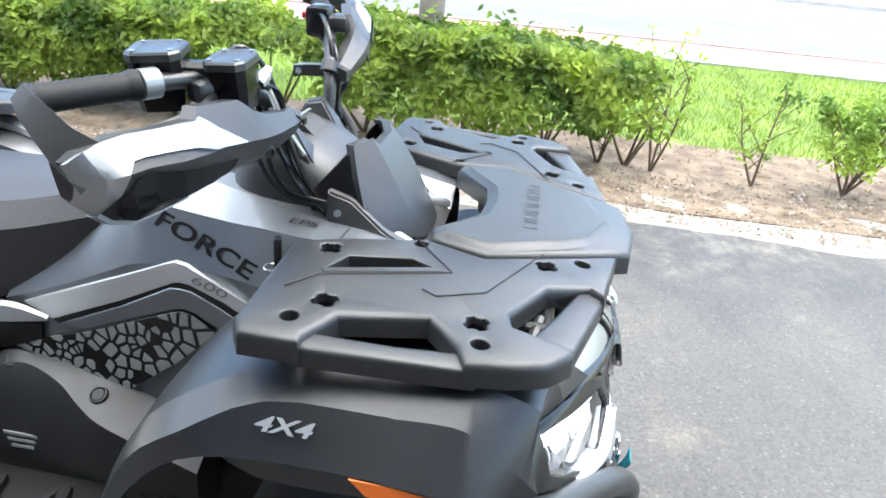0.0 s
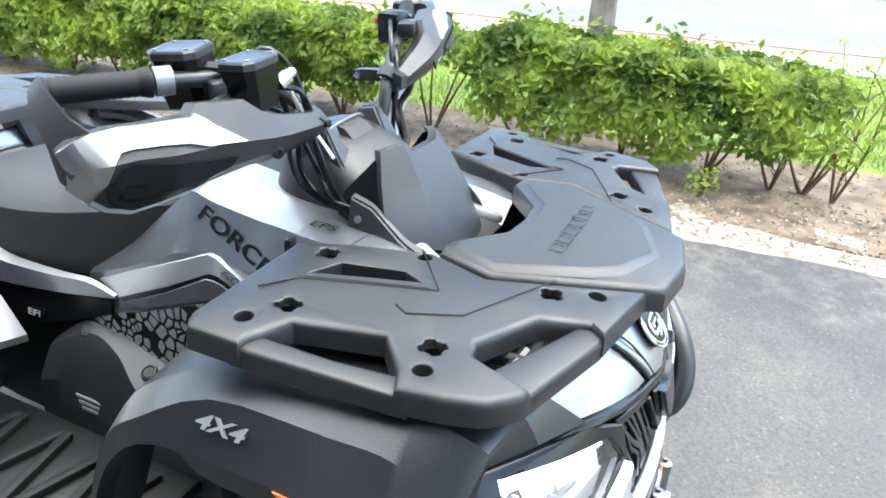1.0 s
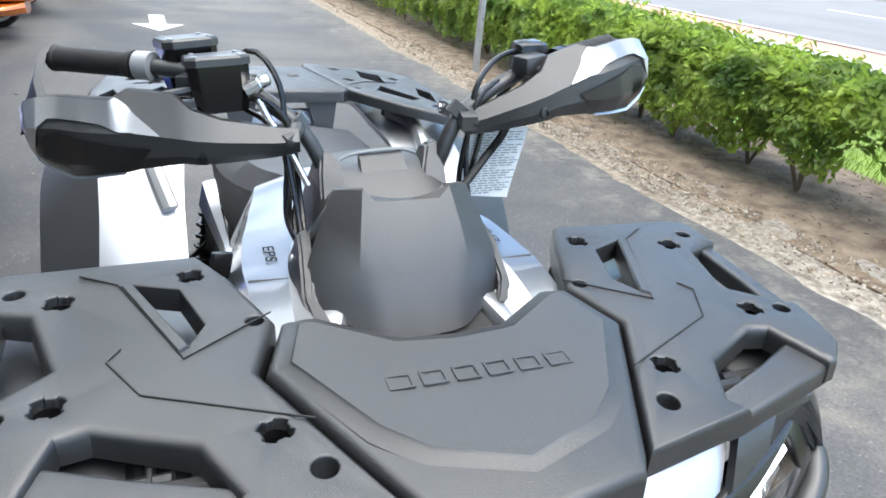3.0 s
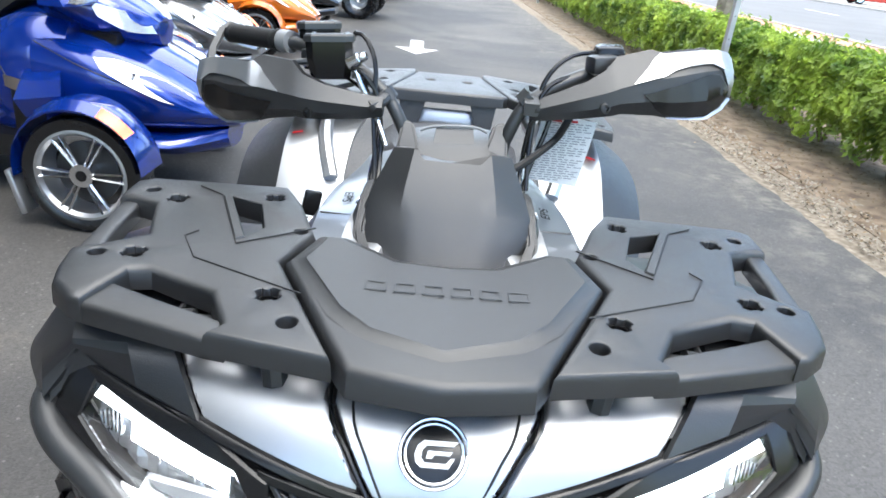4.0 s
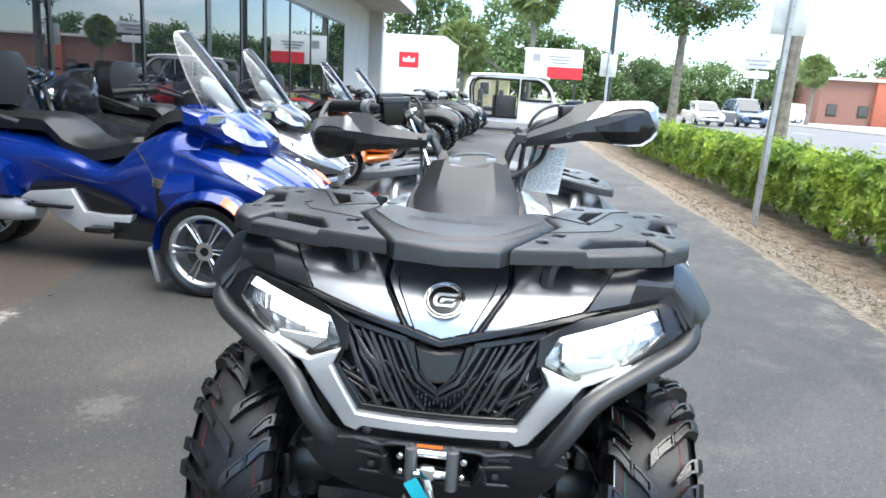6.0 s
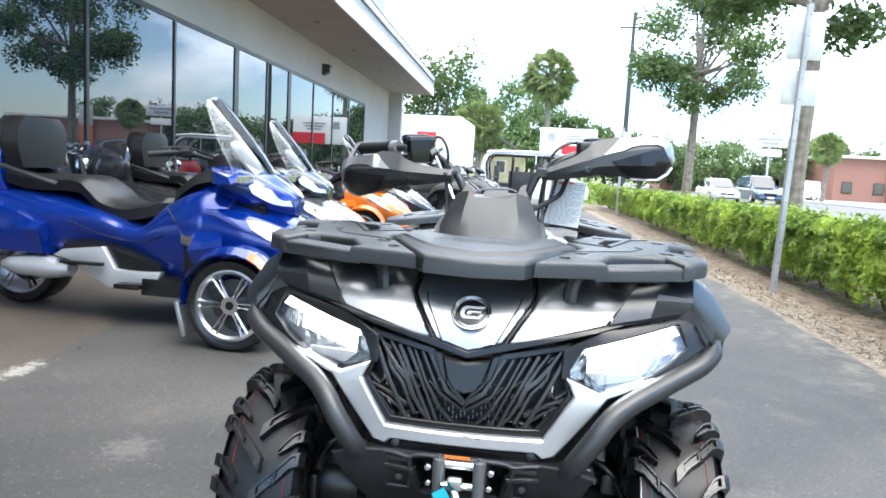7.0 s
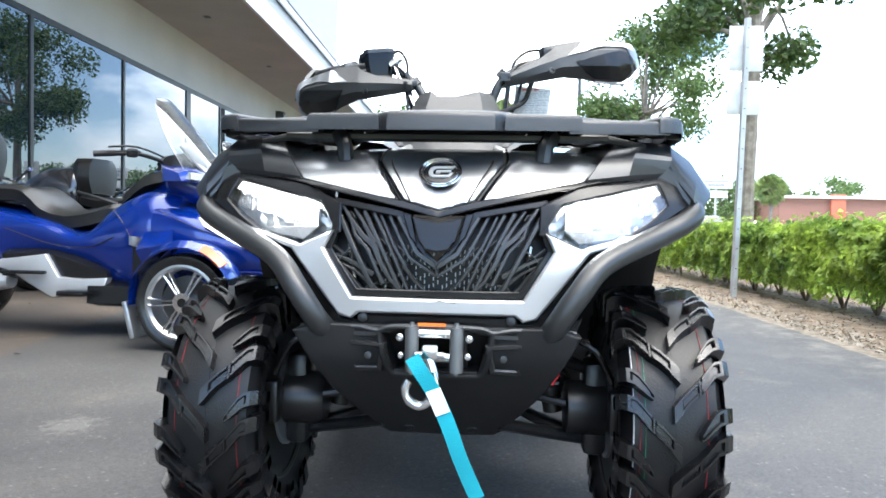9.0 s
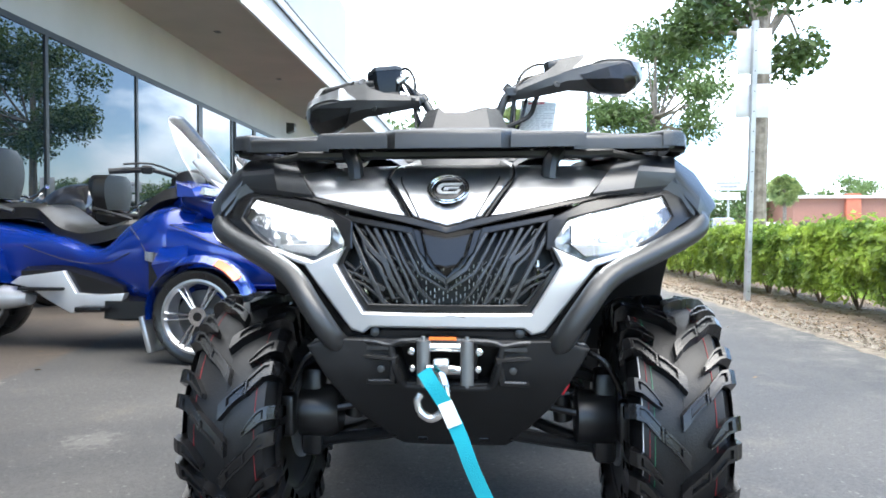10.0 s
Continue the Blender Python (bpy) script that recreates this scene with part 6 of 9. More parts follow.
part("display", loft([[Vector(p) for p in ((-0.030, -0.618, 1.004), (0.034, -0.618, 1.008), (0.034, -0.60, 1.012), (-0.030, -0.60, 1.008))], [Vector(p) for p in ((-0.036, -0.672, 0.958), (0.040, -0.672, 0.962), (0.040, -0.64, 0.95), (-0.036, -0.64, 0.95))]]), BLACK, dash, "back of the display")
part("display_rim", tube([(-0.056, -0.60, 1.0), (-0.03, -0.602, 1.010), (0.034, -0.602, 1.014), (0.058, -0.60, 1.006)], 0.0025, 8, 3), PLASTIC_GREY, dash)

# tank and side panels
# half sections: inner top, ridge, crease, foot of the lettered facet, flank, lower edge
TANK = [(-0.86, [(0.11, 0.836), (0.160, 0.864), (0.206, 0.868), (0.262, 0.80), (0.262, 0.70), (0.262, 0.60)]),
        (-0.76, [(0.09, 0.868), (0.155, 0.885), (0.206, 0.884), (0.262, 0.80), (0.262, 0.70), (0.262, 0.58)]),
        (-0.68, [(0.08, 0.893), (0.143, 0.891), (0.206, 0.883), (0.256, 0.805), (0.256, 0.70), (0.256, 0.56)]),
        (-0.60, [(0.07, 0.903), (0.122, 0.897), (0.197, 0.885), (0.236, 0.808), (0.236, 0.70), (0.238, 0.54)]),
        (-0.55, [(0.06, 0.908), (0.112, 0.903), (0.187, 0.883), (0.222, 0.806), (0.221, 0.70), (0.224, 0.52)]),
        (-0.45, [(0.05, 0.918), (0.086, 0.913), (0.167, 0.884), (0.206, 0.80), (0.205, 0.69), (0.210, 0.50)]),
        (-0.39, [(0.045, 0.92), (0.070, 0.917), (0.154, 0.888), (0.200, 0.79), (0.200, 0.68), (0.205, 0.50)]),
        (-0.34, [(0.04, 0.885), (0.070, 0.88), (0.140, 0.853), (0.192, 0.765), (0.197, 0.67), (0.202, 0.50)]),
        (-0.24, [(0.04, 0.80), (0.080, 0.795), (0.128, 0.772), (0.178, 0.715), (0.190, 0.63), (0.198, 0.50)]),
        (-0.12, [(0.04, 0.74), (0.080, 0.73), (0.125, 0.705), (0.168, 0.665), (0.184, 0.59), (0.194, 0.48)])]
tank = part("tank_cover", smooth_loft([[Vector((x, y, z)) for x, z in ((-r[0][0], r[0][1]), (r[0][0], r[0][1]))] for y, r in TANK], 4, closed=False), MATTE_BLACK, atv)
for s in (-1, 1):
    def skin_strip(*ks, s=s):
        return smooth_loft([[Vector((s * r[k][0], y, r[k][1])) for k in ks] for y, r in TANK], 5, closed=False)

    # same paint as the shoulder beside it; light from above is in the colour
    part("inner_shoulder", skin_strip(0, 1), LIT_GRAPHITE, tank, "graphite shoulder panel, coloured lighter for the light from above")
    part("shoulder", skin_strip(1, 2), GREY_METAL, tank)
    side = part("side_panel", skin_strip(2, 3), GREY_METAL, tank, "graphite side panel with decals")
    part("lower_panel", skin_strip(3, 4, 5), GREY_METAL, side)
    part("panel_seam", tube([(s * 0.152, -0.736, 0.8865), (s * 0.203, -0.731, 0.8855)], 0.0016, 6, 1), BLACK_DEEP, tank)

    def flank(u, v, w, s=s):
        ys = [y for y, r in TANK]
        prof = [(float(np.interp(u, ys, [r[k][0] for y, r in TANK])), float(np.interp(u, ys, [r[k][1] for y, r in TANK]))) for k in (5, 4, 3, 2, 1)]
        x = float(np.interp(v, [p[1] for p in prof], [p[0] for p in prof]))
        return Vector((s * (x + w + 0.004), u, v))

    # a raised band in silver, a black line and graphite, over the printed vent panel
    top_line = [(-0.163, 0.671), (-0.317, 0.742), (-0.447, 0.803), (-0.470, 0.812), (-0.492, 0.811), (-0.573, 0.785), (-0.66, 0.755)]
    line_up = [(-0.222, 0.652), (-0.362, 0.719), (-0.467, 0.776), (-0.478, 0.779), (-0.495, 0.779), (-0.556, 0.763), (-0.65, 0.735)]
    line_low = [(-0.233, 0.646), (-0.362, 0.709), (-0.459, 0.765), (-0.478, 0.768), (-0.500, 0.767), (-0.545, 0.752), (-0.64, 0.72)]
    print_top = [(-0.286, 0.646), (-0.467, 0.726), (-0.478, 0.729), (-0.498, 0.7275), (-0.52, 0.72), (-0.62, 0.69)]
    part("decal", plate(top_line + line_up[::-1], lambda u, v, w: flank(u, v, w + 0.003), 0.008, bev=0.0008, step=0.04), SILVER_LIGHT, side)
    part("decal", plate(line_up + line_low[::-1], lambda u, v, w: flank(u, v, w + 0.0015), 0.006, bev=0.0, step=0.04), BLACK_SMOOTH, side)
    part("decal", plate(line_low + print_top[::-1], lambda u, v, w: flank(u, v, w + 0.0025), 0.007, bev=0.002, step=0.04), GREY_METAL, side)
    mos = [(-0.140, 0.585), (-0.22, 0.620), (-0.286, 0.642), (-0.467, 0.722), (-0.478, 0.725), (-0.498, 0.7235), (-0.54, 0.70), (-0.46, 0.62), (-0.363, 0.543)]
    vent = part("vent_panel", plate(mos, lambda u, v, w: flank(u, v, w + 0.002), 0.006, bev=0.001, step=0.04), BLACK_SMOOTH, side, "black panel with a pale cracked mosaic print")
    r2 = random.Random(11)
    seeds = []
    for _ in range(900):
        p = (r2.uniform(-0.54, -0.14), r2.uniform(0.543, 0.725))
        gap = r2.choice((0.0095, 0.014, 0.024))
        if inside(p, mos) and all(math.hypot(p[0] - q[0], p[1] - q[1]) > max(gap, g) for q, g in seeds):
            seeds.append((p, gap))
    for p, g in seeds:
        ring = list(mos)
        for q, g2 in seeds:
            dx, dy = q[0] - p[0], q[1] - p[1]
            d = math.hypot(dx, dy)
            if d < 1e-9 or d > 0.09:
                continue
            ring = clipped(ring, dx / d, dy / d, (p[0] + q[0]) / 2 * dx / d + (p[1] + q[1]) / 2 * dy / d - 0.0027)
        area = sum(ring[k - 1][0] * ring[k][1] - ring[k][0] * ring[k - 1][1] for k in range(len(ring))) / 2 if len(ring) > 2 else 0
        if abs(area) > 2e-5 and r2.random() > 0.14:
            cu, cv = sum(e[0] for e in ring) / len(ring), sum(e[1] for e in ring) / len(ring)
            ring = [(cu + (e[0] - cu) * 0.9, cv + (e[1] - cv) * 0.9) for e in ring]
            part("mosaic_piece", plate(ring if area > 0 else ring[::-1], lambda u, v, w: flank(u, v, w + 0.0035), 0.002, bev=0.0), MOSAIC, vent)
    # printed words on the flank and shoulder
    rt = Vector((0, -1, -0.235)) if s < 0 else Vector((0, 1, 0.235))

    def on_flank(p, lift, s=s):
        q = flank(p.y, p.z, lift)
        return Vector((q.x, p.y, p.z))

    def on_shoulder(p, s=s):
        ys = [y for y, r in TANK]
        (xa, za), (xb, zb) = [[float(np.interp(p.y, ys, [r[k][c] for y, r in TANK])) for c in (0, 1)] for k in (1, 2)]
        return Vector((p.x, p.y, za + (zb - za) * (abs(p.x) - xa) / (xb - xa) + 0.0028))

    lettering("FORCE", 0.0375, face_frame((s * 0.21, -0.512, 0.845), rt, (0, 0, 1)) @ Matrix.Diagonal((1.64, 0.95, 1, 1)), PRINT_BLACK, side, 0.0, 0.2, bend=lambda p: on_flank(p, -0.0022), weight=0.0006)
    lettering("600", 0.0225, face_frame((s * 0.22, -0.531, 0.7855), rt, (0, 0, 1)) @ Matrix.Diagonal((1.95, 1.0, 1, 1)), PLASTIC_GREY, side, 0.0, 0.2, bend=lambda p: on_flank(p, 0.0042))
    flat_rt = (0, -1, 0) if s < 0 else (0, 1, 0)
    lettering("EPS", 0.024, face_frame((s * 0.168, -0.664, 0.8895), flat_rt, (-s, 0, 0.1)) @ Matrix.Diagonal((1.35, 0.9, 1, 1)), PRINT_BLACK, tank, 0.0, 0.15, bend=on_shoulder, weight=0.0002)
    # lower engine cover, footwell and its floor
    cover = part("side_cover", smooth_loft([[Vector((s * x, y, z)) for x, z in r] for y, r in (
        (-0.52, [(0.20, 0.50), (0.218, 0.498), (0.285, 0.455), (0.288, 0.40), (0.28, 0.34), (0.20, 0.34)]),
        (-0.36, [(0.19, 0.548), (0.209, 0.546), (0.278, 0.510), (0.284, 0.44), (0.275, 0.34), (0.19, 0.34)]),
        (-0.30, [(0.18, 0.560), (0.206, 0.558), (0.258, 0.528), (0.277, 0.45), (0.27, 0.34), (0.18, 0.34)]),
        (-0.25, [(0.18, 0.572), (0.203, 0.570), (0.236, 0.555), (0.267, 0.47), (0.266, 0.34), (0.18, 0.34)]),
        (-0.18, [(0.18, 0.579), (0.199, 0.577), (0.217, 0.568), (0.259, 0.47), (0.262, 0.34), (0.18, 0.34)]),
        (-0.12, [(0.17, 0.574), (0.196, 0.572), (0.215, 0.553), (0.252, 0.465), (0.258, 0.34), (0.17, 0.34)]),
        (-0.02, [(0.17, 0.505), (0.192, 0.503), (0.212, 0.490), (0.245, 0.43), (0.252, 0.34), (0.17, 0.34)]))], 4), BLACK, atv, "black moulded engine side cover", 22)
    for cx, cy, cz in ((0.235, -0.321, 0.5435), (0.2065, -0.140, 0.5655)):
        part("cover_hole", lathe([(0.0001, 0.0012), (0.0105, 0.0012), (0.0115, -0.004)], face_frame((s * cx, cy, cz), (0, s, 0), (-s * 0.87, 0, 0.48)), 18), BLACK_DEEP, cover)
        part("hole_rim", lathe([(0.0115, -0.004), (0.0125, 0.0018), (0.0150, 0.0008), (0.0165, -0.004)], face_frame((s * cx, cy, cz), (0, s, 0), (-s * 0.87, 0, 0.48)), 18), BLACK, cover)
    for k in range(3):
        part("cover_mark", box((0.003, 0.066 - 0.012 * k, 0.007), (s * (0.2615 + 0.0005 * k), -0.178, 0.447 - 0.013 * k), 0.001, pose(0, 0, 0, 0, -s * 4, 0)), PANEL_GREY, cover)
    well = part("footwell", box((0.25, 0.62, 0.03), (s * 0.40, -0.16, 0.375), 0.01), BLACK_DEEP, atv, "black ribbed footwell")
    for k in range(7):
        part("foot_rib", box((0.2, 0.02, 0.018), (s * 0.41, -0.38 + k * 0.06, 0.397), 0.004, pose(0, 0, 0, 0, 0, 14 if k % 2 else -14)), MATTE_BLACK, well)
    trim = part("seat_trim", smooth_loft([[Vector((s * x, y, z)) for x, z in r] for y, r in (
        (-0.215, [(0.190, 0.656), (0.196, 0.654), (0.197, 0.650), (0.19, 0.648)]), (-0.15, [(0.188, 0.672), (0.198, 0.668), (0.202, 0.640), (0.188, 0.636)]), (-0.05, [(0.188, 0.667), (0.203, 0.662), (0.209, 0.628), (0.188, 0.624)]),
        (0.08, [(0.19, 0.672), (0.213, 0.666), (0.221, 0.622), (0.19, 0.618)]), (0.16, [(0.19, 0.708), (0.224, 0.70), (0.236, 0.640), (0.19, 0.632)]))], 4), SILVER, atv, "silver trim under the seat")
    base = part("trim_base", smooth_loft([[Vector((s * x, y, z)) for x, z in r] for y, r in ((-0.20, [(0.18, 0.645), (0.194, 0.640), (0.196, 0.61), (0.18, 0.60)]), (0.02, [(0.18, 0.622), (0.205, 0.618), (0.205, 0.53), (0.18, 0.51)]), (0.16, [(0.18, 0.632), (0.225, 0.628), (0.225, 0.52), (0.18, 0.50)]))], 3), BLACK_SMOOTH, trim)
    lettering("EFI", 0.024, face_frame((s * 0.2085, 0.012, 0.560), (0, -1 if s < 0 else 1, 0), (0, 0, 1)) @ Matrix.Diagonal((1.3, 0.9, 1, 1)), TAG_WHITE, base, 0.0008, 0.2)

SEAT_ROWS = ((-0.40, 0.085, 0.885, 0.05), (-0.30, 0.12, 0.873, 0.075), (-0.15, 0.152, 0.838, 0.165), (0.0, 0.18, 0.818, 0.16), (0.15, 0.19, 0.812, 0.14), (0.24, 0.19, 0.80, 0.12), (0.30, 0.18, 0.77, 0.10))
seat = part("seat", smooth_loft([[Vector((x * w, y, z0 + h * (d if h < -0.5 else 1))) for x, h in ((-1, -1), (-1.05, -0.04), (-0.8, 0.0), (-0.3, 0.012), (0.3, 0.012), (0.8, 0.0), (1.05, -0.04), (1, -1))] for y, w, z0, d in SEAT_ROWS], 4), SEAT, atv, "black vinyl saddle")

# rear fenders and rack
for s in (-1, 1):
    REAR = [(-0.05, [(0.27, 0.56), (0.36, 0.58), (0.46, 0.53), (0.56, 0.43), (0.57, 0.38)]),
            (0.04, [(0.27, 0.68), (0.36, 0.695), (0.45, 0.66), (0.575, 0.545), (0.585, 0.45)]),
            (0.16, [(0.26, 0.77), (0.36, 0.775), (0.45, 0.75), (0.585, 0.64), (0.60, 0.53)]),
            (0.34, [(0.24, 0.80), (0.36, 0.805), (0.45, 0.79), (0.59, 0.69), (0.605, 0.57)]),
            (0.56, [(0.24, 0.80), (0.36, 0.805), (0.44, 0.79), (0.57, 0.70), (0.585, 0.59)]),
            (0.74, [(0.24, 0.76), (0.36, 0.76), (0.47, 0.72), (0.53, 0.65), (0.55, 0.55)])]
    rear = part("rear_fender", smooth_loft([[Vector((s * r[k][0], y, r[k][1])) for k in (2, 3, 4)] + [Vector((s * (r[k][0] - 0.02), y, r[k][1] - 0.01)) for k in (4, 3, 2)] for y, r in REAR], 4), BLACK, atv, "black rear mudguard with silver top panel")
    part("top_panel", smooth_loft([[Vector((s * r[k][0], y, r[k][1])) for k in (0, 1, 2)] + [Vector((s * r[k][0], y, r[k][1] - 0.015)) for k in (2, 1, 0)] for y, r in REAR], 4), SILVER, rear, "silver painted panel")
    part("panel_crease", tube([(s * 0.30, 0.02, 0.69), (s * 0.33, 0.10, 0.77), (s * 0.34, 0.25, 0.81), (s * 0.30, 0.34, 0.82)], 0.02, 8, 4), SILVER, rear)
    part("warning_label", box((0.03, 0.009, 0.001), (s * 0.42, 0.17, 0.767), rot=pose(0, 0, 0, 12, s * 14, 0)), RED, rear)

rear_rack = part("rear_rack", tube([(-0.32, 0.28, 0.835), (-0.32, 0.65, 0.835), (0.32, 0.65, 0.835), (0.32, 0.28, 0.835)], 0.011, 8, 1), BLACK_METAL, atv, "black rear luggage rack with slots")
for s in (-1, 1):
    def rw(u, v, w, s=s):
        return Vector((s * u, v, 0.884 - 0.118 * max(0, u - 0.2) + w))

    wing = part("wing", plate([(0.47, 0.16), (0.485, 0.24), (0.48, 0.5), (0.45, 0.66), (0.40, 0.71), (0.118, 0.71), (0.113, 0.65), (0.185, 0.34), (0.215, 0.30), (0.30, 0.22), (0.40, 0.16)], rw, 0.03, bev=0.009, hole_bev=0.0025, flare=0.002, holes=[
        circle(0.20, 0.62, 0.0145, 48, 0.24), circle(0.213, 0.48, 0.0145, 48, 0.24), circle(0.377, 0.574, 0.0145, 48, 0.24), circle(0.41, 0.24, 0.0145, 48, 0.24), circle(0.212, 0.37, 0.010), circle(0.445, 0.21, 0.010),
        [(0.27, 0.37), (0.35, 0.29), (0.385, 0.32), (0.30, 0.44)], [(0.425, 0.29), (0.45, 0.42), (0.42, 0.47), (0.395, 0.36)], [(0.265, 0.53), (0.33, 0.48), (0.34, 0.61), (0.275, 0.64)]]), BLACK, rear_rack)
    part("seam", tube([rw(0.195, 0.40, 0.001), rw(0.26, 0.47, 0.001), rw(0.37, 0.51, 0.001)], 0.0012, 6, 1), BLACK_DEEP, wing)
    part("stay", tube([(s * 0.30, 0.36, 0.845), (s * 0.30, 0.38, 0.79)], 0.014, 8, 1), BLACK_METAL, rear_rack)
part("middle_panel", plate(both([(0.0, 0.33), (0.165, 0.33), (0.18, 0.345), (0.107, 0.65), (0.0, 0.655)]), lambda u, v, w: Vector((u, v, 0.886 + w)), 0.034, bev=0.009, flare=0.002, holes=[circle(0.06, 0.518, 0.0135), circle(-0.06, 0.518, 0.0135)]), BLACK, rear_rack)
for s in (-1, 1):
    part("grab_leg", loft([[Vector((s * x, y, 0.862)) for x, y in ((0.065, 0.345), (0.15, 0.345), (0.15, 0.42), (0.065, 0.42))], [Vector((s * x, y, 0.77)) for x, y in ((0.09, 0.33), (0.135, 0.33), (0.135, 0.42), (0.09, 0.42))]]), BLACK, rear_rack)
part("tail_panel", box((0.2, 0.03, 0.05), (0, 0.37, 0.80), 0.008, pose(0, 0, 0, -20, 0, 0)), SILVER, rear_rack)

# frame, engine and suspension
part("frame_and_engine", smooth_loft([[Vector((x * w, y, z)) for x, z in ((-1, 0.25), (-1.1, 0.45), (-0.9, zt), (0.9, zt), (1.1, 0.45), (1, 0.25))] for y, w, zt in ((-1.0, 0.10, 0.52), (-0.85, 0.15, 0.70), (-0.5, 0.165, 0.68), (0.2, 0.16, 0.62), (0.62, 0.12, 0.6))], 2), BLACK_DEEP, atv)
AXLE, REAR_AXLE, HUB = -0.92, 0.36, 0.28
for s in (-1, 1):
    for y, top in ((AXLE, 0.44), (REAR_AXLE, 0.42)):
        part("lower_arm", tube([(s * 0.12, y - 0.10, 0.27), (s * 0.2, y - 0.05, 0.245), (s * 0.31, y - 0.01, 0.22)], 0.014, 10, 3), FRAME_BLACK, atv)
        part("lower_arm", tube([(s * 0.12, y + 0.14, 0.27), (s * 0.2, y + 0.06, 0.245), (s * 0.31, y + 0.01, 0.22)], 0.014, 10, 3), FRAME_BLACK, atv)
        part("upper_arm", tube([(s * 0.14, y - 0.09, 0.42), (s * 0.22, y - 0.04, 0.40), (s * 0.31, y, 0.37)], 0.012, 10, 3), FRAME_BLACK, atv)
        part("upper_arm", tube([(s * 0.14, y + 0.12, 0.42), (s * 0.22, y + 0.06, 0.40), (s * 0.31, y, 0.37)], 0.012, 10, 3), FRAME_BLACK, atv)
        part("tie_rod", tube([(s * 0.10, y - 0.03, 0.33), (s * 0.30, y - 0.06, 0.30)], 0.008, 8, 1), FRAME_BLACK, atv)
        shock = part("shock_absorber", tube([(s * 0.24, y + 0.02, 0.27), (s * 0.19, y + 0.02, 0.62)], 0.022, 12, 1), FRAME_BLACK, atv, "coil spring damper")
        coil = [(s * (0.235 - 0.04 * k / 60) + 0.034 * math.cos(k * 0.75), y + 0.02 + 0.034 * math.sin(k * 0.75), 0.31 + 0.24 * k / 60) for k in range(61)]
        part("spring", tube(coil, 0.0055, 6, 1), FRAME_BLACK, shock)
        knuckle = part("knuckle", box((0.05, 0.09, 0.2), (s * 0.325, y, 0.29), 0.015), FRAME_BLACK, atv)
        part("hub_housing", lathe([(0.045, -0.05), (0.058, -0.045), (0.058, 0.03), (0.045, 0.05)], Matrix.Translation((s * 0.31, y - 0.02, 0.29)) @ pose(0, 0, 0, 0, 90, 0), 24), FRAME_BLACK, knuckle)
        part("brake_disc", lathe([(0.10, -0.003), (0.10, 0.003)], Matrix.Translation((s * 0.352, y, HUB)) @ pose(0, 0, 0, 0, 90, 0), 32), STEEL, knuckle)
        part("brake_caliper", box((0.035, 0.04, 0.09), (s * 0.36, y - 0.10, 0.30), 0.008), FRAME_BLACK, knuckle)
        part("brake_hose", tube([(s * 0.35, y - 0.11, 0.36), (s * 0.31, y - 0.13, 0.43), (s * 0.25, y - 0.10, 0.46), (s * 0.20, y - 0.06, 0.50)], 0.006, 8, 4), BLACK_SMOOTH, knuckle)
part("tow_tag", box((0.012, 0.02, 0.03), (0.235, -0.98, 0.36), 0.003, pose(0, 0, 0, 0, 30, 0)), RED, atv)


# wheels
def tread_at(v, r):
    """Radius and height of the tyre's crown at v across the tread (-1 to 1)."""
    a = abs(v)
    return r - 0.012 * a ** 2 - (0.03 * (a - 0.82) / 0.18 if a > 0.82 else 0)


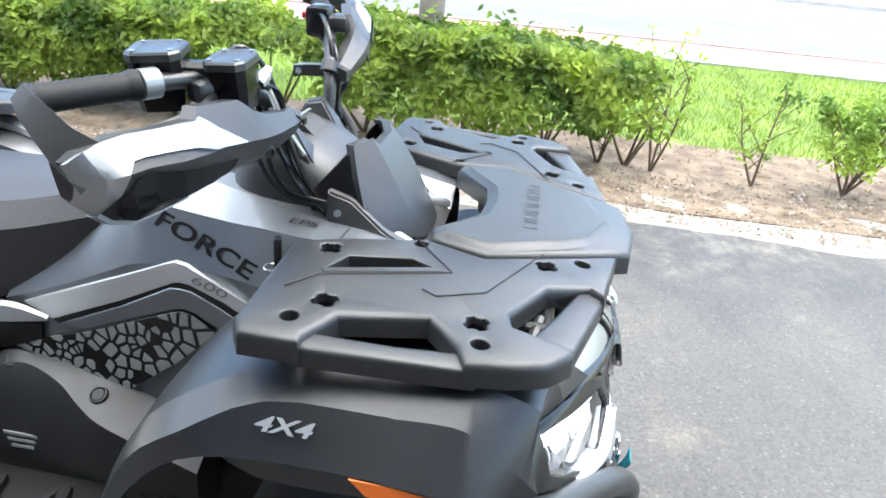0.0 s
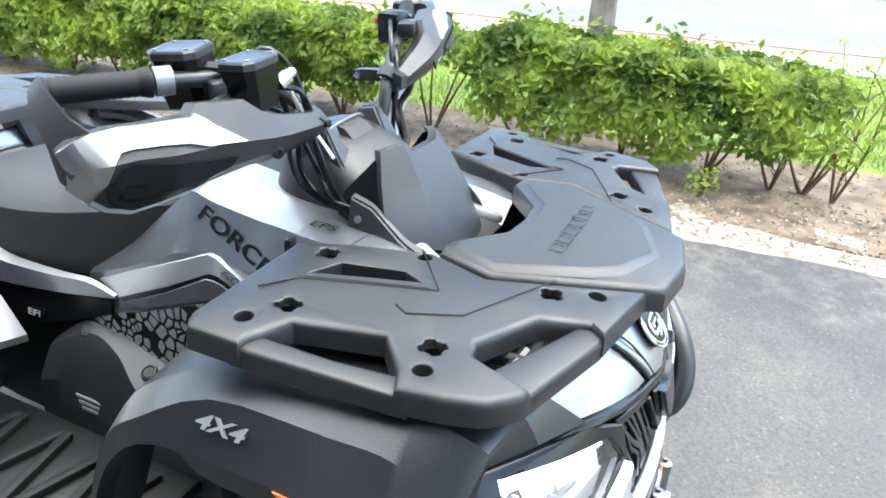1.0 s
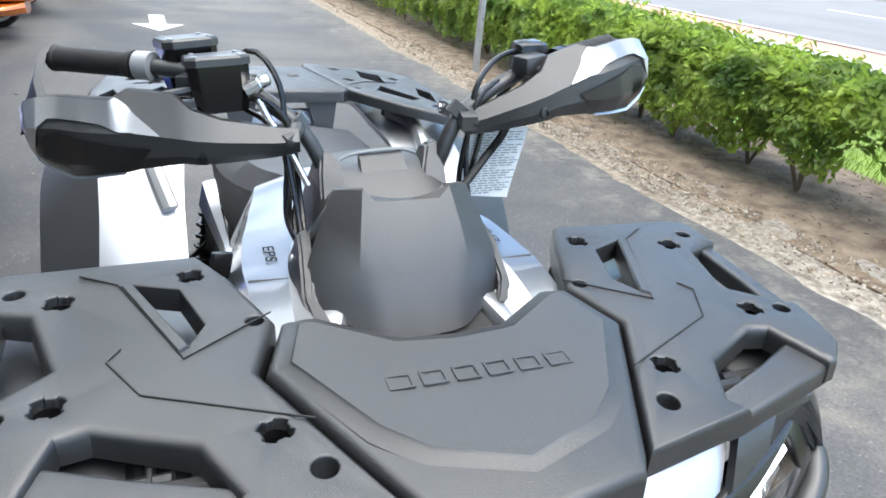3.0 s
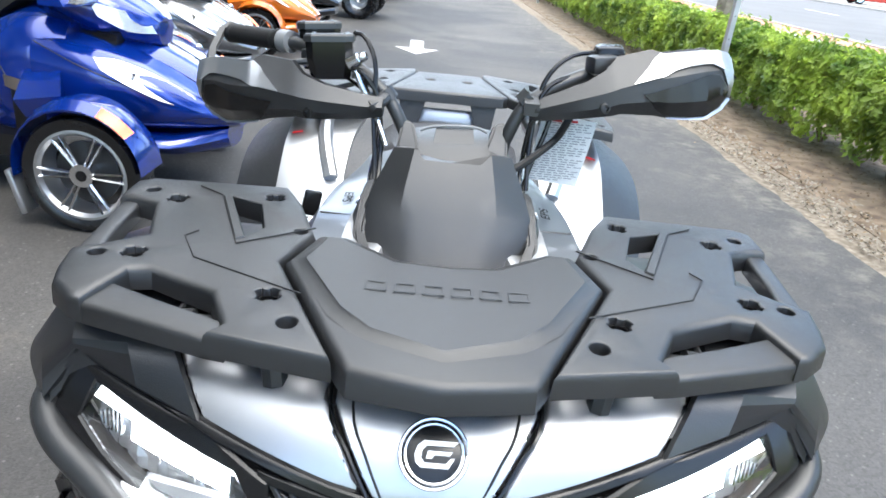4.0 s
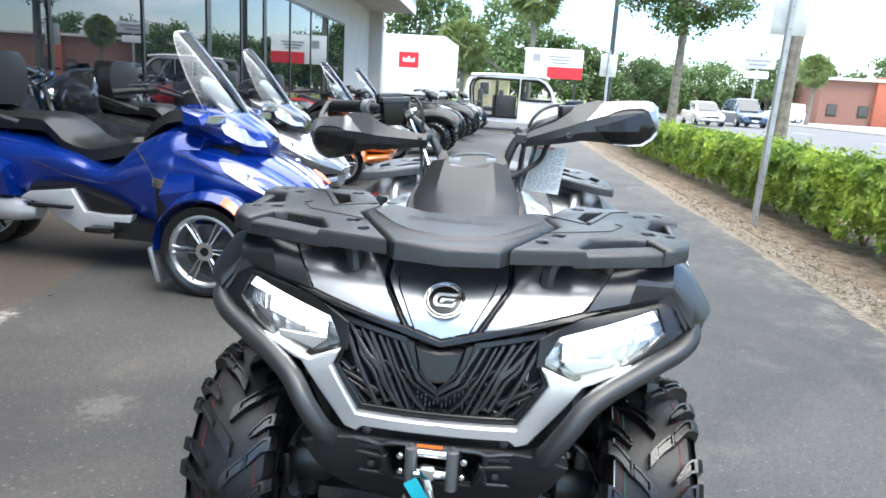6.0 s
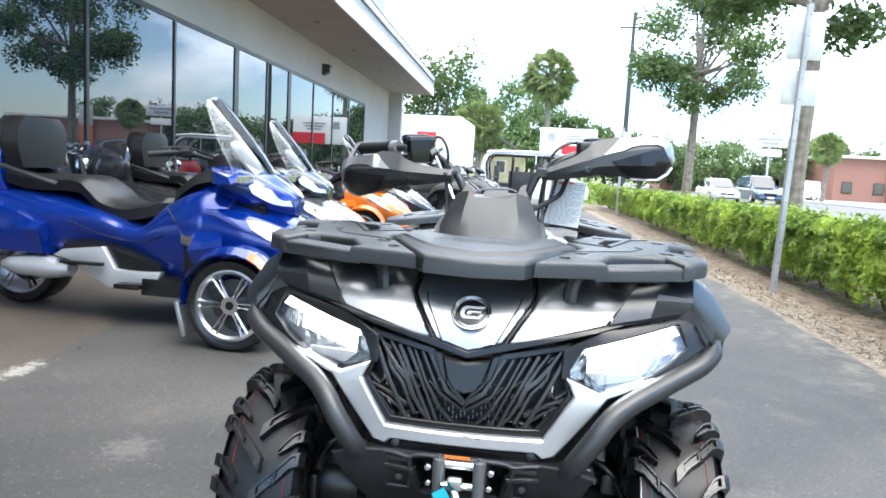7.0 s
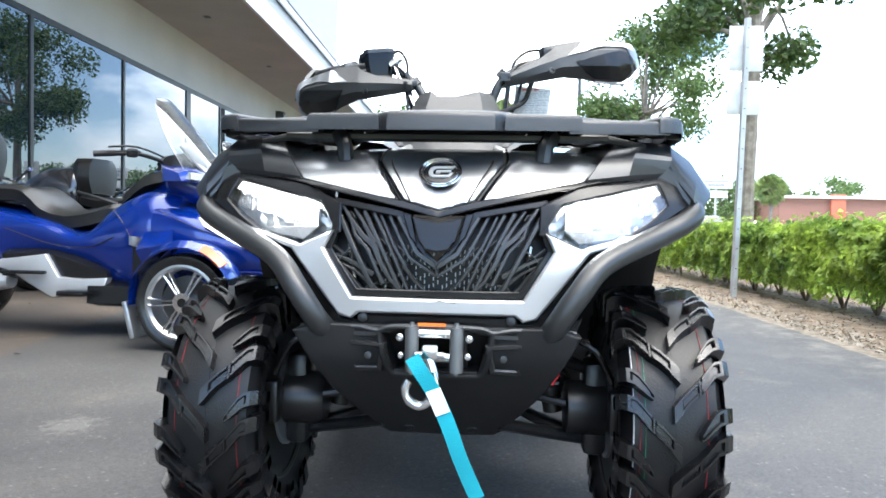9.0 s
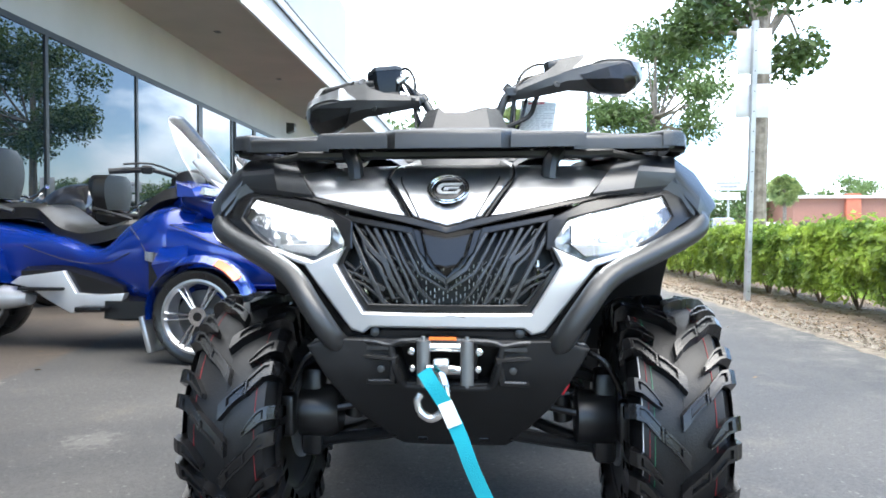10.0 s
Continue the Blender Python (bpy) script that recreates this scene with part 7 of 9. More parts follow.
def atv_wheel(name, at, s, width, label):
    wheel = thing("wheel", at, "", "")
    wheel.parent = atv
    wheel.matrix_parent_inverse = atv.matrix_world.inverted()
    wheel["label"] = label
    m = Matrix.Translation(at) @ pose(0, 0, 0, 0, 90, 0)
    r = 0.255
    prof = [(0.165, -width * 0.42)] + [(0.205, -width * 0.5), (0.232, -width * 0.505)] + [(tread_at(v, r), v * width * 0.5) for v in (-1, -0.9, -0.8, -0.5, 0, 0.5, 0.8, 0.9, 1)] + [(0.232, width * 0.505), (0.205, width * 0.5), (0.165, width * 0.42)]
    tyre = part("tyre", lathe(prof, m, 64), CARCASS, wheel, "new black knobbly tyre")
    bm = bmesh.new()
    n = 24
    for side in (-1, 1):
        for k in range(n):
            th0 = 2 * math.pi * k / n
            long_lug = (k + (side > 0)) % 2 == 0
            rings = []
            stations = (-0.07, 0.02, 0.09, 0.12, 0.26, 0.40, 0.43, 0.46, 0.49, 0.62, 0.76, 0.84, 0.87, 0.93, 1.0, 1.1) if long_lug else (0.44, 0.49, 0.56, 0.70, 0.80, 0.86, 0.93, 1.0, 1.1)
            for v in stations:
                bend = 0.42 * v if v < 0.2 else 0.084 + 0.30 * (v - 0.2) if v < 0.45 else 0.159 + 0.42 * (v - 0.45) if v < 0.76 else 0.289 + 0.12 * (v - 0.76)
                th = th0 - bend + (0.07 if not long_lug else 0.0)
                half_w = (0.060 if v < 0.1 else 0.054 if v < 0.44 else 0.060) if long_lug else 0.02 + 0.036 * min(1.0, (v - 0.44) / 0.2)
                base = tread_at(min(abs(v), 1.0), r) - 0.006
                top = r + 0.021 - 0.010 * v * v
                xx = side * v * width * 0.5
                if v > 1.05:
                    base, top, xx = r - 0.07, r - 0.045, side * width * 0.53
                    half_w *= 0.8
                elif v > 0.95:
                    xx, top = side * width * 0.53, r + 0.001
                if v in (0.43, 0.46) and long_lug:
                    top -= 0.003
                dip = 0.007 if (0.1 < v < 0.41 or 0.48 < v < 0.85) else 0.0
                ring = []
                for rr, q in ((base, -1.15), (top, -0.9), (top, -0.55), (top - dip, -0.44), (top - dip, 0.44), (top, 0.55), (top, 0.9), (base, 1.15)):
                    ring.append(m @ Vector((rr * math.cos(th + half_w * q), rr * math.sin(th + half_w * q), xx)))
                rings.append(ring)
            loft(rings, bm=bm)
    part("tread", bm, RUBBER, tyre, "chevron tread blocks", smooth=30)
    for v, mt in ((-0.62 * s, LINE_RED), (0.66 * s, LINE_RED)) if s < 0 else ((-0.66, LINE_RED), (0.62, LINE_RED), (-0.78, TAG_WHITE), (-0.56, LINE_GREEN)):
        rr = tread_at(v, r) + 0.001
        part("paint_line", lathe([(rr, v * width / 2 - 0.0007), (rr + 0.0006, v * width / 2 - 0.0004), (rr + 0.0006, v * width / 2 + 0.0004), (rr, v * width / 2 + 0.0007), (rr - 0.001, v * width / 2), (rr, v * width / 2 - 0.0007)], m, 64), mt, tyre)
    part("mould_seam", lathe([(r - 0.001, -0.0007), (r + 0.0008, 0.0), (r - 0.001, 0.0007)], m, 64), RUBBER, tyre)
    rim = part("rim", lathe([(0.05, -width * 0.3), (0.15, -width * 0.36), (0.172, -width * 0.44), (0.178, -width * 0.44), (0.168, -width * 0.30), (0.155, 0.0), (0.168, width * 0.30), (0.178, width * 0.44), (0.172, width * 0.44), (0.15, width * 0.3), (0.05, width * 0.1)], m, 40), BLACK_METAL, wheel, "black alloy rim")
    for k in range(4):
        a = k * math.pi / 2
        part("wheel_nut", lathe([(0.009, 0), (0.009, 0.012), (0.005, 0.015)], m @ Matrix.Translation((0.045 * math.cos(a), 0.045 * math.sin(a), s * width * 0.12)), 8), CHROME, rim)
    return wheel


for s in (-1, 1):
    atv_wheel("front", (s * 0.44, AXLE, HUB), s, 0.19, "front wheel with knobbly tyre and paint lines")
    atv_wheel("rear", (s * 0.45, REAR_AXLE, HUB), s, 0.22, "rear wheel with knobbly tyre")

# handlebar: built straight, then turned a little with the steering
STEER = Matrix.Translation((0, -0.60, 1.06)) @ pose(0, 0, 0, 0, -4.5, -4) @ Matrix.Translation((0, 0.60, -1.06))
BAR = ((0.425, -0.462, 1.142), (0.40, -0.474, 1.14), (0.31, -0.528, 1.138), (0.2, -0.575, 1.12), (0.12, -0.606, 1.065), (0.085, -0.615, 1.0), (0.06, -0.60, 0.93))
bar = part("handlebar", tube([STEER @ Vector((-x, y, z)) for x, y, z in BAR] + [STEER @ Vector((x, y, z - 0.025 * min(1, x / 0.2) ** 2)) for x, y, z in BAR[::-1]], 0.0115, 12, 4), BLACK_METAL, atv, "handlebar with hand guards, levers and reservoirs")
# x, then height and depth of the lower edge, the crease and the upper edge of a guard
GUARD = [(0.118, 1.036, -0.648, 1.052, -0.655, 1.066, -0.642), (0.15, 1.032, -0.650, 1.055, -0.663, 1.072, -0.648), (0.215, 1.028, -0.645, 1.062, -0.666, 1.086, -0.645),
         (0.250, 1.027, -0.640, 1.066, -0.662, 1.102, -0.645), (0.268, 1.028, -0.632, 1.070, -0.660, 1.120, -0.632), (0.325, 1.017, -0.605, 1.076, -0.641, 1.125, -0.608),
         (0.345, 1.010, -0.592, 1.076, -0.636, 1.116, -0.616), (0.385, 1.002, -0.572, 1.077, -0.622, 1.114, -0.590), (0.415, 0.998, -0.558, 1.078, -0.600, 1.113, -0.566),
         (0.442, 1.010, -0.550, 1.077, -0.588, 1.110, -0.552), (0.458, 1.026, -0.546, 1.073, -0.569, 1.104, -0.544), (0.468, 1.045, -0.530, 1.068, -0.541, 1.092, -0.528)]


def guard_at(x, f):
    """A point of the guard's skin at x: f from -1 (lower edge) over 0 (crease) to 1 (upper edge)."""
    r = [float(np.interp(x, [g[0] for g in GUARD], [g[k] for g in GUARD])) for k in range(7)]
    if f >= 0:
        return Vector((x, r[4] + (r[6] - r[4]) * f, r[3] + (r[5] - r[3]) * f))
    knots = [(-1.0, r[2], r[1]), (-0.58, r[4] + 0.004, r[1] + 0.42 * (r[3] - r[1])), (0.0, r[4], r[3])]
    return Vector((x, float(np.interp(f, [k[0] for k in knots], [k[1] for k in knots])), float(np.interp(f, [k[0] for k in knots], [k[2] for k in knots]))))


def stations(rows, x0, x1):
    """Rows of (x, low, high) filled in at every fold of the guard, so that what lies on it follows it."""
    xs = sorted({round(r[0], 4) for r in rows} | {g[0] for g in GUARD if x0 < g[0] < x1} | {round(x0 + (x1 - x0) * k / 18, 4) for k in range(19)})
    return [(x, *[float(np.interp(x, [r[0] for r in rows], [r[c] for r in rows])) for c in (1, 2)]) for x in xs]


for s in (-1, 1):
    TILT = Matrix()
    if s > 0:
        TILT = Matrix.Translation((0, -0.51, 1.14)) @ pose(0, 0, 0, -10, 0, 0) @ Matrix.Translation((0, 0.52, -1.13))
        TILT = STEER.inverted() @ Matrix.Translation((0.337, -0.575, 1.086)) @ pose(0, 0, 0, 0, -9, -1) @ Matrix.Translation((-0.33, 0.60, -1.09)) @ STEER @ TILT

    def on_bar(v, s=s):
        return STEER @ Vector((s * v[0], v[1], v[2]))

    def turned(v, s=s, tilt=TILT):
        return STEER @ tilt @ Vector((s * v[0], v[1], v[2]))

    rings = []
    for g in GUARD:
        outer = [guard_at(g[0], f) for f in (-1.0, -0.58, 0.0, 1.0)]
        rings.append([turned(p) for p in outer] + [turned(outer[3] + Vector((0, 0.02, -0.002))), turned(outer[2] + Vector((0, 0.03, 0))), turned(outer[0] + Vector((0, 0.016, 0.004)))])
    gb = loft(rings)
    bmesh.ops.bevel(gb, geom=[e for e in gb.edges if len(e.link_faces) == 2 and e.calc_face_angle(0) > radians(16)], offset=0.0025, segments=2, affect="EDGES", clamp_overlap=True)
    guard = part("hand_guard", gb, BLACK, bar, "black plastic hand guard with a silver inlay", 26)
    # inlay: from a pointed tip along the upper outer edge
    inlay = []
    for x, lo, hi in stations(((0.290, 0.0, 0.02), (0.318, 0.01, 0.45), (0.338, 0.03, 0.93), (0.36, 0.24, 0.96), (0.385, 0.32, 0.97), (0.428, 0.30, 0.97), (0.440, 0.05, 0.97), (0.449, -0.4, 0.97), (0.456, -0.95, 0.97), (0.4675, -0.95, 0.95)), 0.290, 0.4675):
        out = Vector((0.0005 + 0.003 * max(0.0, (x - 0.43) / 0.04), -0.003, 0.0015))
        pts = [turned(guard_at(x, f) + out) for f in (lo, max(lo, min(-0.58, hi)), max(lo, min(0.0, hi)), (max(lo, 0) + hi) / 2, hi)]
        inlay.append(pts + [p + Vector((0, 0.008, -0.003)) for p in pts[::-1]])
    part("inlay", loft(inlay), SILVER, guard, "satin silver inlay")
    edge = [guard_at(x, f) for x, f in ((0.458, -0.95), (0.442, -0.97), (0.415, -0.97), (0.385, -0.98), (0.345, -0.98))]
    # same silver trim on both guards, the left coloured darker for its shade
    part("edge_trim", loft([[turned(p + Vector(d)) for d in ((-0.003, -0.003, 0.004), (0.003, -0.002, -0.003), (0.003, 0.012, -0.003), (-0.003, 0.012, 0.002))] for p in edge]), SILVER if s > 0 else SATIN, guard, "thin silver edge trim")
    # dark lozenge panel below the crease
    low = [(0.305, -0.35, -0.33), (0.325, -0.80, -0.32), (0.34, -0.93, -0.25), (0.42, -0.93, -0.05), (0.436, -0.88, -0.10), (0.446, -0.78, -0.34), (0.451, -0.62, -0.50)]
    field = []
    for x, a, b in stations(low, low[0][0], low[-1][0]):
        out = Vector((0.003 * max(0.0, (x - 0.43) / 0.05), -0.003, -0.0008))
        field.append([turned(guard_at(x, f) + out) for f in (a, (a + max(a, min(-0.58, b))) / 2, max(a, min(-0.58, b)), (max(a, min(-0.58, b)) + b) / 2, b)])
    part("lower_field", loft(field, closed=False), BLACK_SMOOTH, guard, "", 40)
    for x, y, z in ((0.24, -0.658, 1.042), (0.423, -0.586, 1.037)):
        part("screw", lathe([(0.009, 0), (0.009, 0.003), (0.0055, 0.004), (0.0055, 0.001)], STEER @ TILT @ face_frame((s * x, y, z), (1, s * 0.45, 0), (0, 0, 1)), 12), BLACK_DEEP, guard)
    fall = 0.045 if s > 0 else 0.0
    part("guard_fin", loft([[turned(p) for p in r] for r in (
        [(0.438, -0.566, 1.104), (0.474, -0.548, 1.060), (0.466, -0.536, 1.058), (0.430, -0.554, 1.101)],
        [(0.447, -0.528, 1.126 - fall * 0.4), (0.470, -0.512, 1.090 - fall * 0.4), (0.462, -0.504, 1.090 - fall * 0.4), (0.439, -0.520, 1.124 - fall * 0.4)],
        [(0.442, -0.484, 1.155 - fall), (0.456, -0.470, 1.130 - fall), (0.448, -0.464, 1.130 - fall), (0.434, -0.478, 1.153 - fall)],
        [(0.430, -0.462, 1.163 - fall), (0.440, -0.450, 1.146 - fall), (0.433, -0.446, 1.146 - fall), (0.423, -0.458, 1.160 - fall)])]), BLACK, guard)
    arm = part("guard_mount", tube([on_bar((0.118, -0.604, 1.066)), turned((0.122, -0.632, 1.058)), turned((0.14, -0.652, 1.052))], 0.011, 10, 3), BLACK_METAL, guard)
    part("clamp_ring", lathe([(0.0125, -0.010), (0.0175, -0.010), (0.0175, 0.010), (0.0125, 0.010), (0.0125, -0.010)], Matrix.Translation(on_bar((0.118, -0.607, 1.063))) @ pose(0, 0, 0, 0, s * 40, 0), 18), BLACK_METAL, arm)
    part("bolt", lathe([(0.006, 0), (0.006, 0.004), (0.003, 0.005)], STEER @ TILT @ face_frame((s * 0.132, -0.662, 1.053), (1, 0, 0), (0, 0, 1)), 10), BLACK_DEEP, arm)
    drop = 0.025 if s > 0 else 0.0
    a, b = on_bar((0.432, -0.458, 1.142 - drop)), on_bar((0.312, -0.527, 1.138 - drop))
    grip_m = Matrix.Translation(a) @ (b - a).to_track_quat("Z", "Y").to_matrix().to_4x4()
    n_r = [(0.013, 0.0), (0.0185, 0.002), (0.0185, 0.008)] + [(0.0165 + 0.0012 * (k % 2), 0.012 + k * 0.0042) for k in range(26)] + [(0.020, 0.126), (0.020, 0.131), (0.014, 0.132)]
    part("grip", lathe(n_r, grip_m, 20), MATTE_BLACK, bar, "black ribbed rubber grip")
    part("grip_collar", lathe([(0.014, 0.134), (0.0195, 0.135), (0.0195, 0.158), (0.014, 0.159)], grip_m, 20), SATIN if s < 0 else BLACK_SMOOTH, bar)
    part("lever", tube([on_bar(p) for p in ((0.235, -0.585, 1.115), (0.30, -0.59, 1.108), (0.36, -0.565, 1.10), (0.415, -0.53, 1.095))], 0.006, 8, 3), BLACK_METAL, bar)
    part("lever_perch", box((0.05, 0.035, 0.03), on_bar((0.24, -0.575, 1.118)), 0.007, STEER.to_3x3().to_4x4() @ pose(0, 0, 0, 0, 0, s * 25)), BLACK_METAL, bar)
# double clamp that carries the guard's arm on the bar, with two bright screws
clamp = part("guard_clamp", loft([[Vector((x, y, z)) for x, z in ((0.110, 1.052 + d), (0.134, 1.052 + d), (0.134, 1.072 + d), (0.110, 1.072 + d))] for y, d in ((-0.548, 0.0), (-0.572, 0.004), (-0.602, 0.006), (-0.624, 0.008), (-0.648, 0.0))]), BLACK_METAL, bar, "black guard clamp with bright screws")
for y, z in ((-0.559, 1.064), (-0.612, 1.070)):
    part("screw", lathe([(0.0065, 0), (0.0065, 0.004), (0.003, 0.005), (0.003, 0.002)], face_frame((0.110, y, z), (0, -1, 0), (0, 0, 1)), 12), CHROME, clamp)
# the brake reservoirs on one side, the switch block on the other
for at, w_r, d_r, h_r, n_r, ang in (((-0.251, -0.512, 1.171), 0.038, 0.036, 0.080, 10, 18), ((-0.212, -0.596, 1.160), 0.041, 0.029, 0.072, 8, 8)):
    rm = STEER @ Matrix.Translation(at) @ pose(0, 0, 0, -4, 0, ang)

    def corner_ring(sx, sy, z, cut=0.32):
        return [rm @ Vector((x * sx, y * sy, z)) for x, y in ((1, 1 - cut), (1 - cut, 1), (cut - 1, 1), (-1, 1 - cut), (-1, cut - 1), (cut - 1, -1), (1 - cut, -1), (1, cut - 1))]

    res = part("reservoir", loft([corner_ring(w_r * 0.78, d_r * 0.78, -h_r), corner_ring(w_r * 0.92, d_r * 0.92, -h_r * 0.55), corner_ring(w_r * 0.94, d_r * 0.94, -0.012)]), GLOSS_BLACK, bar, "black fluid reservoir with screwed lid", 25)
    part("lid", loft([corner_ring(w_r, d_r, -0.012), corner_ring(w_r, d_r, -0.003), corner_ring(w_r * 0.94, d_r * 0.93, 0.0), corner_ring(w_r * 0.72, d_r * 0.66, 0.0), corner_ring(w_r * 0.66, d_r * 0.6, -0.0008)]), FENDER_BLACK, res, "", 25)
    for dx, dy in ((-1, -1), (1, 1), (-1, 1), (1, -1)):
        part("screw", lathe([(0.0035, -0.001), (0.0035, 0.0015)], rm @ Matrix.Translation((dx * w_r * 0.68, dy * d_r * 0.66, 0.0)), 8), STEEL, res)
part("reservoir_bridge", tube([STEER @ Vector((-0.25, -0.525, 1.14)), STEER @ Vector((-0.22, -0.57, 1.135))], 0.016, 10, 1), BLACK_SMOOTH, bar)
part("banjo_fitting", lathe([(0.011, 0), (0.011, 0.02), (0.008, 0.022), (0.008, 0.03), (0.006, 0.034)], Matrix.Translation(STEER @ Vector((-0.178, -0.615, 1.115))) @ pose(0, 0, 0, 10, 60, 0), 10), CHROME, bar)
switch = part("switch_block", box((0.05, 0.05, 0.06), STEER @ Vector((0.255, -0.535, 1.115)), 0.01, STEER.to_3x3().to_4x4()), BLACK_SMOOTH, bar, "black switch block with a red button")
part("stop_button", box((0.014, 0.012, 0.012), STEER @ Vector((0.245, -0.507, 1.125)), 0.003), RED, switch)
for k, pts in enumerate([[(-0.172, -0.62, 1.11), (-0.15, -0.63, 1.10), (-0.128, -0.63, 1.06), (-0.12, -0.63, 0.97), (-0.11, -0.68, 0.90), (-0.10, -0.72, 0.86)],
                         [(-0.23, -0.56, 1.10), (-0.17, -0.58, 1.16), (-0.135, -0.61, 1.12), (-0.135, -0.625, 1.02), (-0.125, -0.66, 0.93), (-0.10, -0.71, 0.88)],
                         [(-0.21, -0.55, 1.09), (-0.15, -0.60, 1.06), (-0.125, -0.62, 0.99), (-0.115, -0.65, 0.92), (-0.08, -0.71, 0.87)],
                         [(0.23, -0.56, 1.10), (0.16, -0.60, 1.09), (0.13, -0.62, 1.04), (0.115, -0.63, 0.96), (0.10, -0.68, 0.90), (0.09, -0.72, 0.87)],
                         [(0.24, -0.54, 1.09), (0.175, -0.585, 1.06), (0.15, -0.60, 1.0), (0.13, -0.63, 0.93), (0.10, -0.70, 0.88)],
                         [(0.25, -0.53, 1.13), (0.19, -0.57, 1.13), (0.145, -0.60, 1.09), (0.125, -0.625, 1.0), (0.11, -0.66, 0.92)],
                         [(-0.15, -0.62, 1.07), (-0.14, -0.615, 1.04), (-0.13, -0.60, 1.0), (-0.128, -0.60, 0.955), (-0.134, -0.635, 0.925), (-0.128, -0.69, 0.912), (-0.118, -0.735, 0.905)],
                         [(-0.16, -0.60, 1.09), (-0.145, -0.60, 1.05), (-0.135, -0.585, 1.0), (-0.132, -0.59, 0.945), (-0.136, -0.63, 0.915), (-0.126, -0.70, 0.90)]]):
    part("cable", tube([STEER @ Vector(p) if i < 3 else Vector((math.copysign(max(abs(p[0]), 0.120 + 0.005 * (k % 3)), p[0]), p[1], p[2] + 0.004 * (k % 3))) for i, p in enumerate(pts)], 0.0042, 8, 4), BLACK_SMOOTH, bar)
part("brake_line", tube([STEER @ Vector((-0.165, -0.625, 1.105)), STEER @ Vector((-0.155, -0.63, 1.08)), STEER @ Vector((-0.138, -0.63, 1.05)), Vector((-0.11, -0.645, 0.98))], 0.0045, 8, 3), CHROME, bar)
key = part("key_fob", box((0.03, 0.012, 0.045), (-0.232, -0.648, 0.868), 0.004, pose(0, 0, 0, 0, 12, 20)), BLACK_SMOOTH, atv, "black key fob in its lock")
part("key_ring", tube([(-0.236 + 0.012 * math.cos(a), -0.640 + 0.012 * math.sin(a), 0.842) for a in [k * 0.5 for k in range(13)]], 0.0015, 6, 1), CHROME, key)

part("cable_loom", tube([(0.20, -0.62, 1.075), (0.185, -0.628, 1.039), (0.168, -0.615, 1.002), (0.104, -0.666, 0.965), (0.07, -0.67, 0.95)], 0.0065, 8, 4), MATTE_BLACK, atv)

# hanging tag
tag = part("hang_tag", ribbon([(0.196, -0.60, 1.045), (0.192, -0.592, 1.0), (0.187, -0.585, 0.96), (0.183, -0.58, 0.922)], 0.094, 0.001), TAG_WHITE, None)
tagged(tag, "white printed card tag hanging from the handlebar", "tag")
rg = random.Random(8)
for k in range(26):
    f = 0.05 + k * 0.036
    c = Vector((0.196, -0.6012, 1.045)).lerp(Vector((0.183, -0.5812, 0.922)), f)
    x0 = -0.040
    while x0 < (0.036 if k % 5 else 0.012):
        ln = rg.uniform(0.006, 0.016)
        part("print_line", box((ln, 0.0012, 0.0013 if k else 0.004), c + Vector((x0 + ln / 2, 0, 0)), rot=pose(0, 0, 0, 8, 0, 0)), INK if k else RED, tag)
        x0 += ln + 0.0035
part("tie", tube([(0.19, -0.60, 1.043), (0.20, -0.59, 1.07), (0.21, -0.57, 1.09)], 0.0012, 6, 2), TAG_WHITE, tag)

# ---- three-wheeled touring bikes ----
BLUE = mat("deep_blue_pearl_paint", (0.0015, 0.026, 0.23), 0.17, metal=0.4, vary=0.05, coat=1.0)
SILVER_BIKE = mat("pale_silver_bike_paint", (0.25, 0.25, 0.255), 0.24, metal=0.7, vary=0.04, coat=1.0)
ORANGE_BIKE = mat("orange_bike_paint", (0.72, 0.17, 0.015), 0.18, metal=0.2, vary=0.05, coat=1.0)
DARK_BIKE = mat("black_bike_paint", (0.02, 0.02, 0.022), 0.15, vary=0.05, coat=1.0)
LAMP_WHITE = mat("chromed_headlamp", (0.6, 0.61, 0.63), 0.16, metal=0.75, coat=1.0)
LEATHER = mat("black_leather", (0.009, 0.0088, 0.0085), 0.36, bump=0.3, bscale=300, spec=0.4)


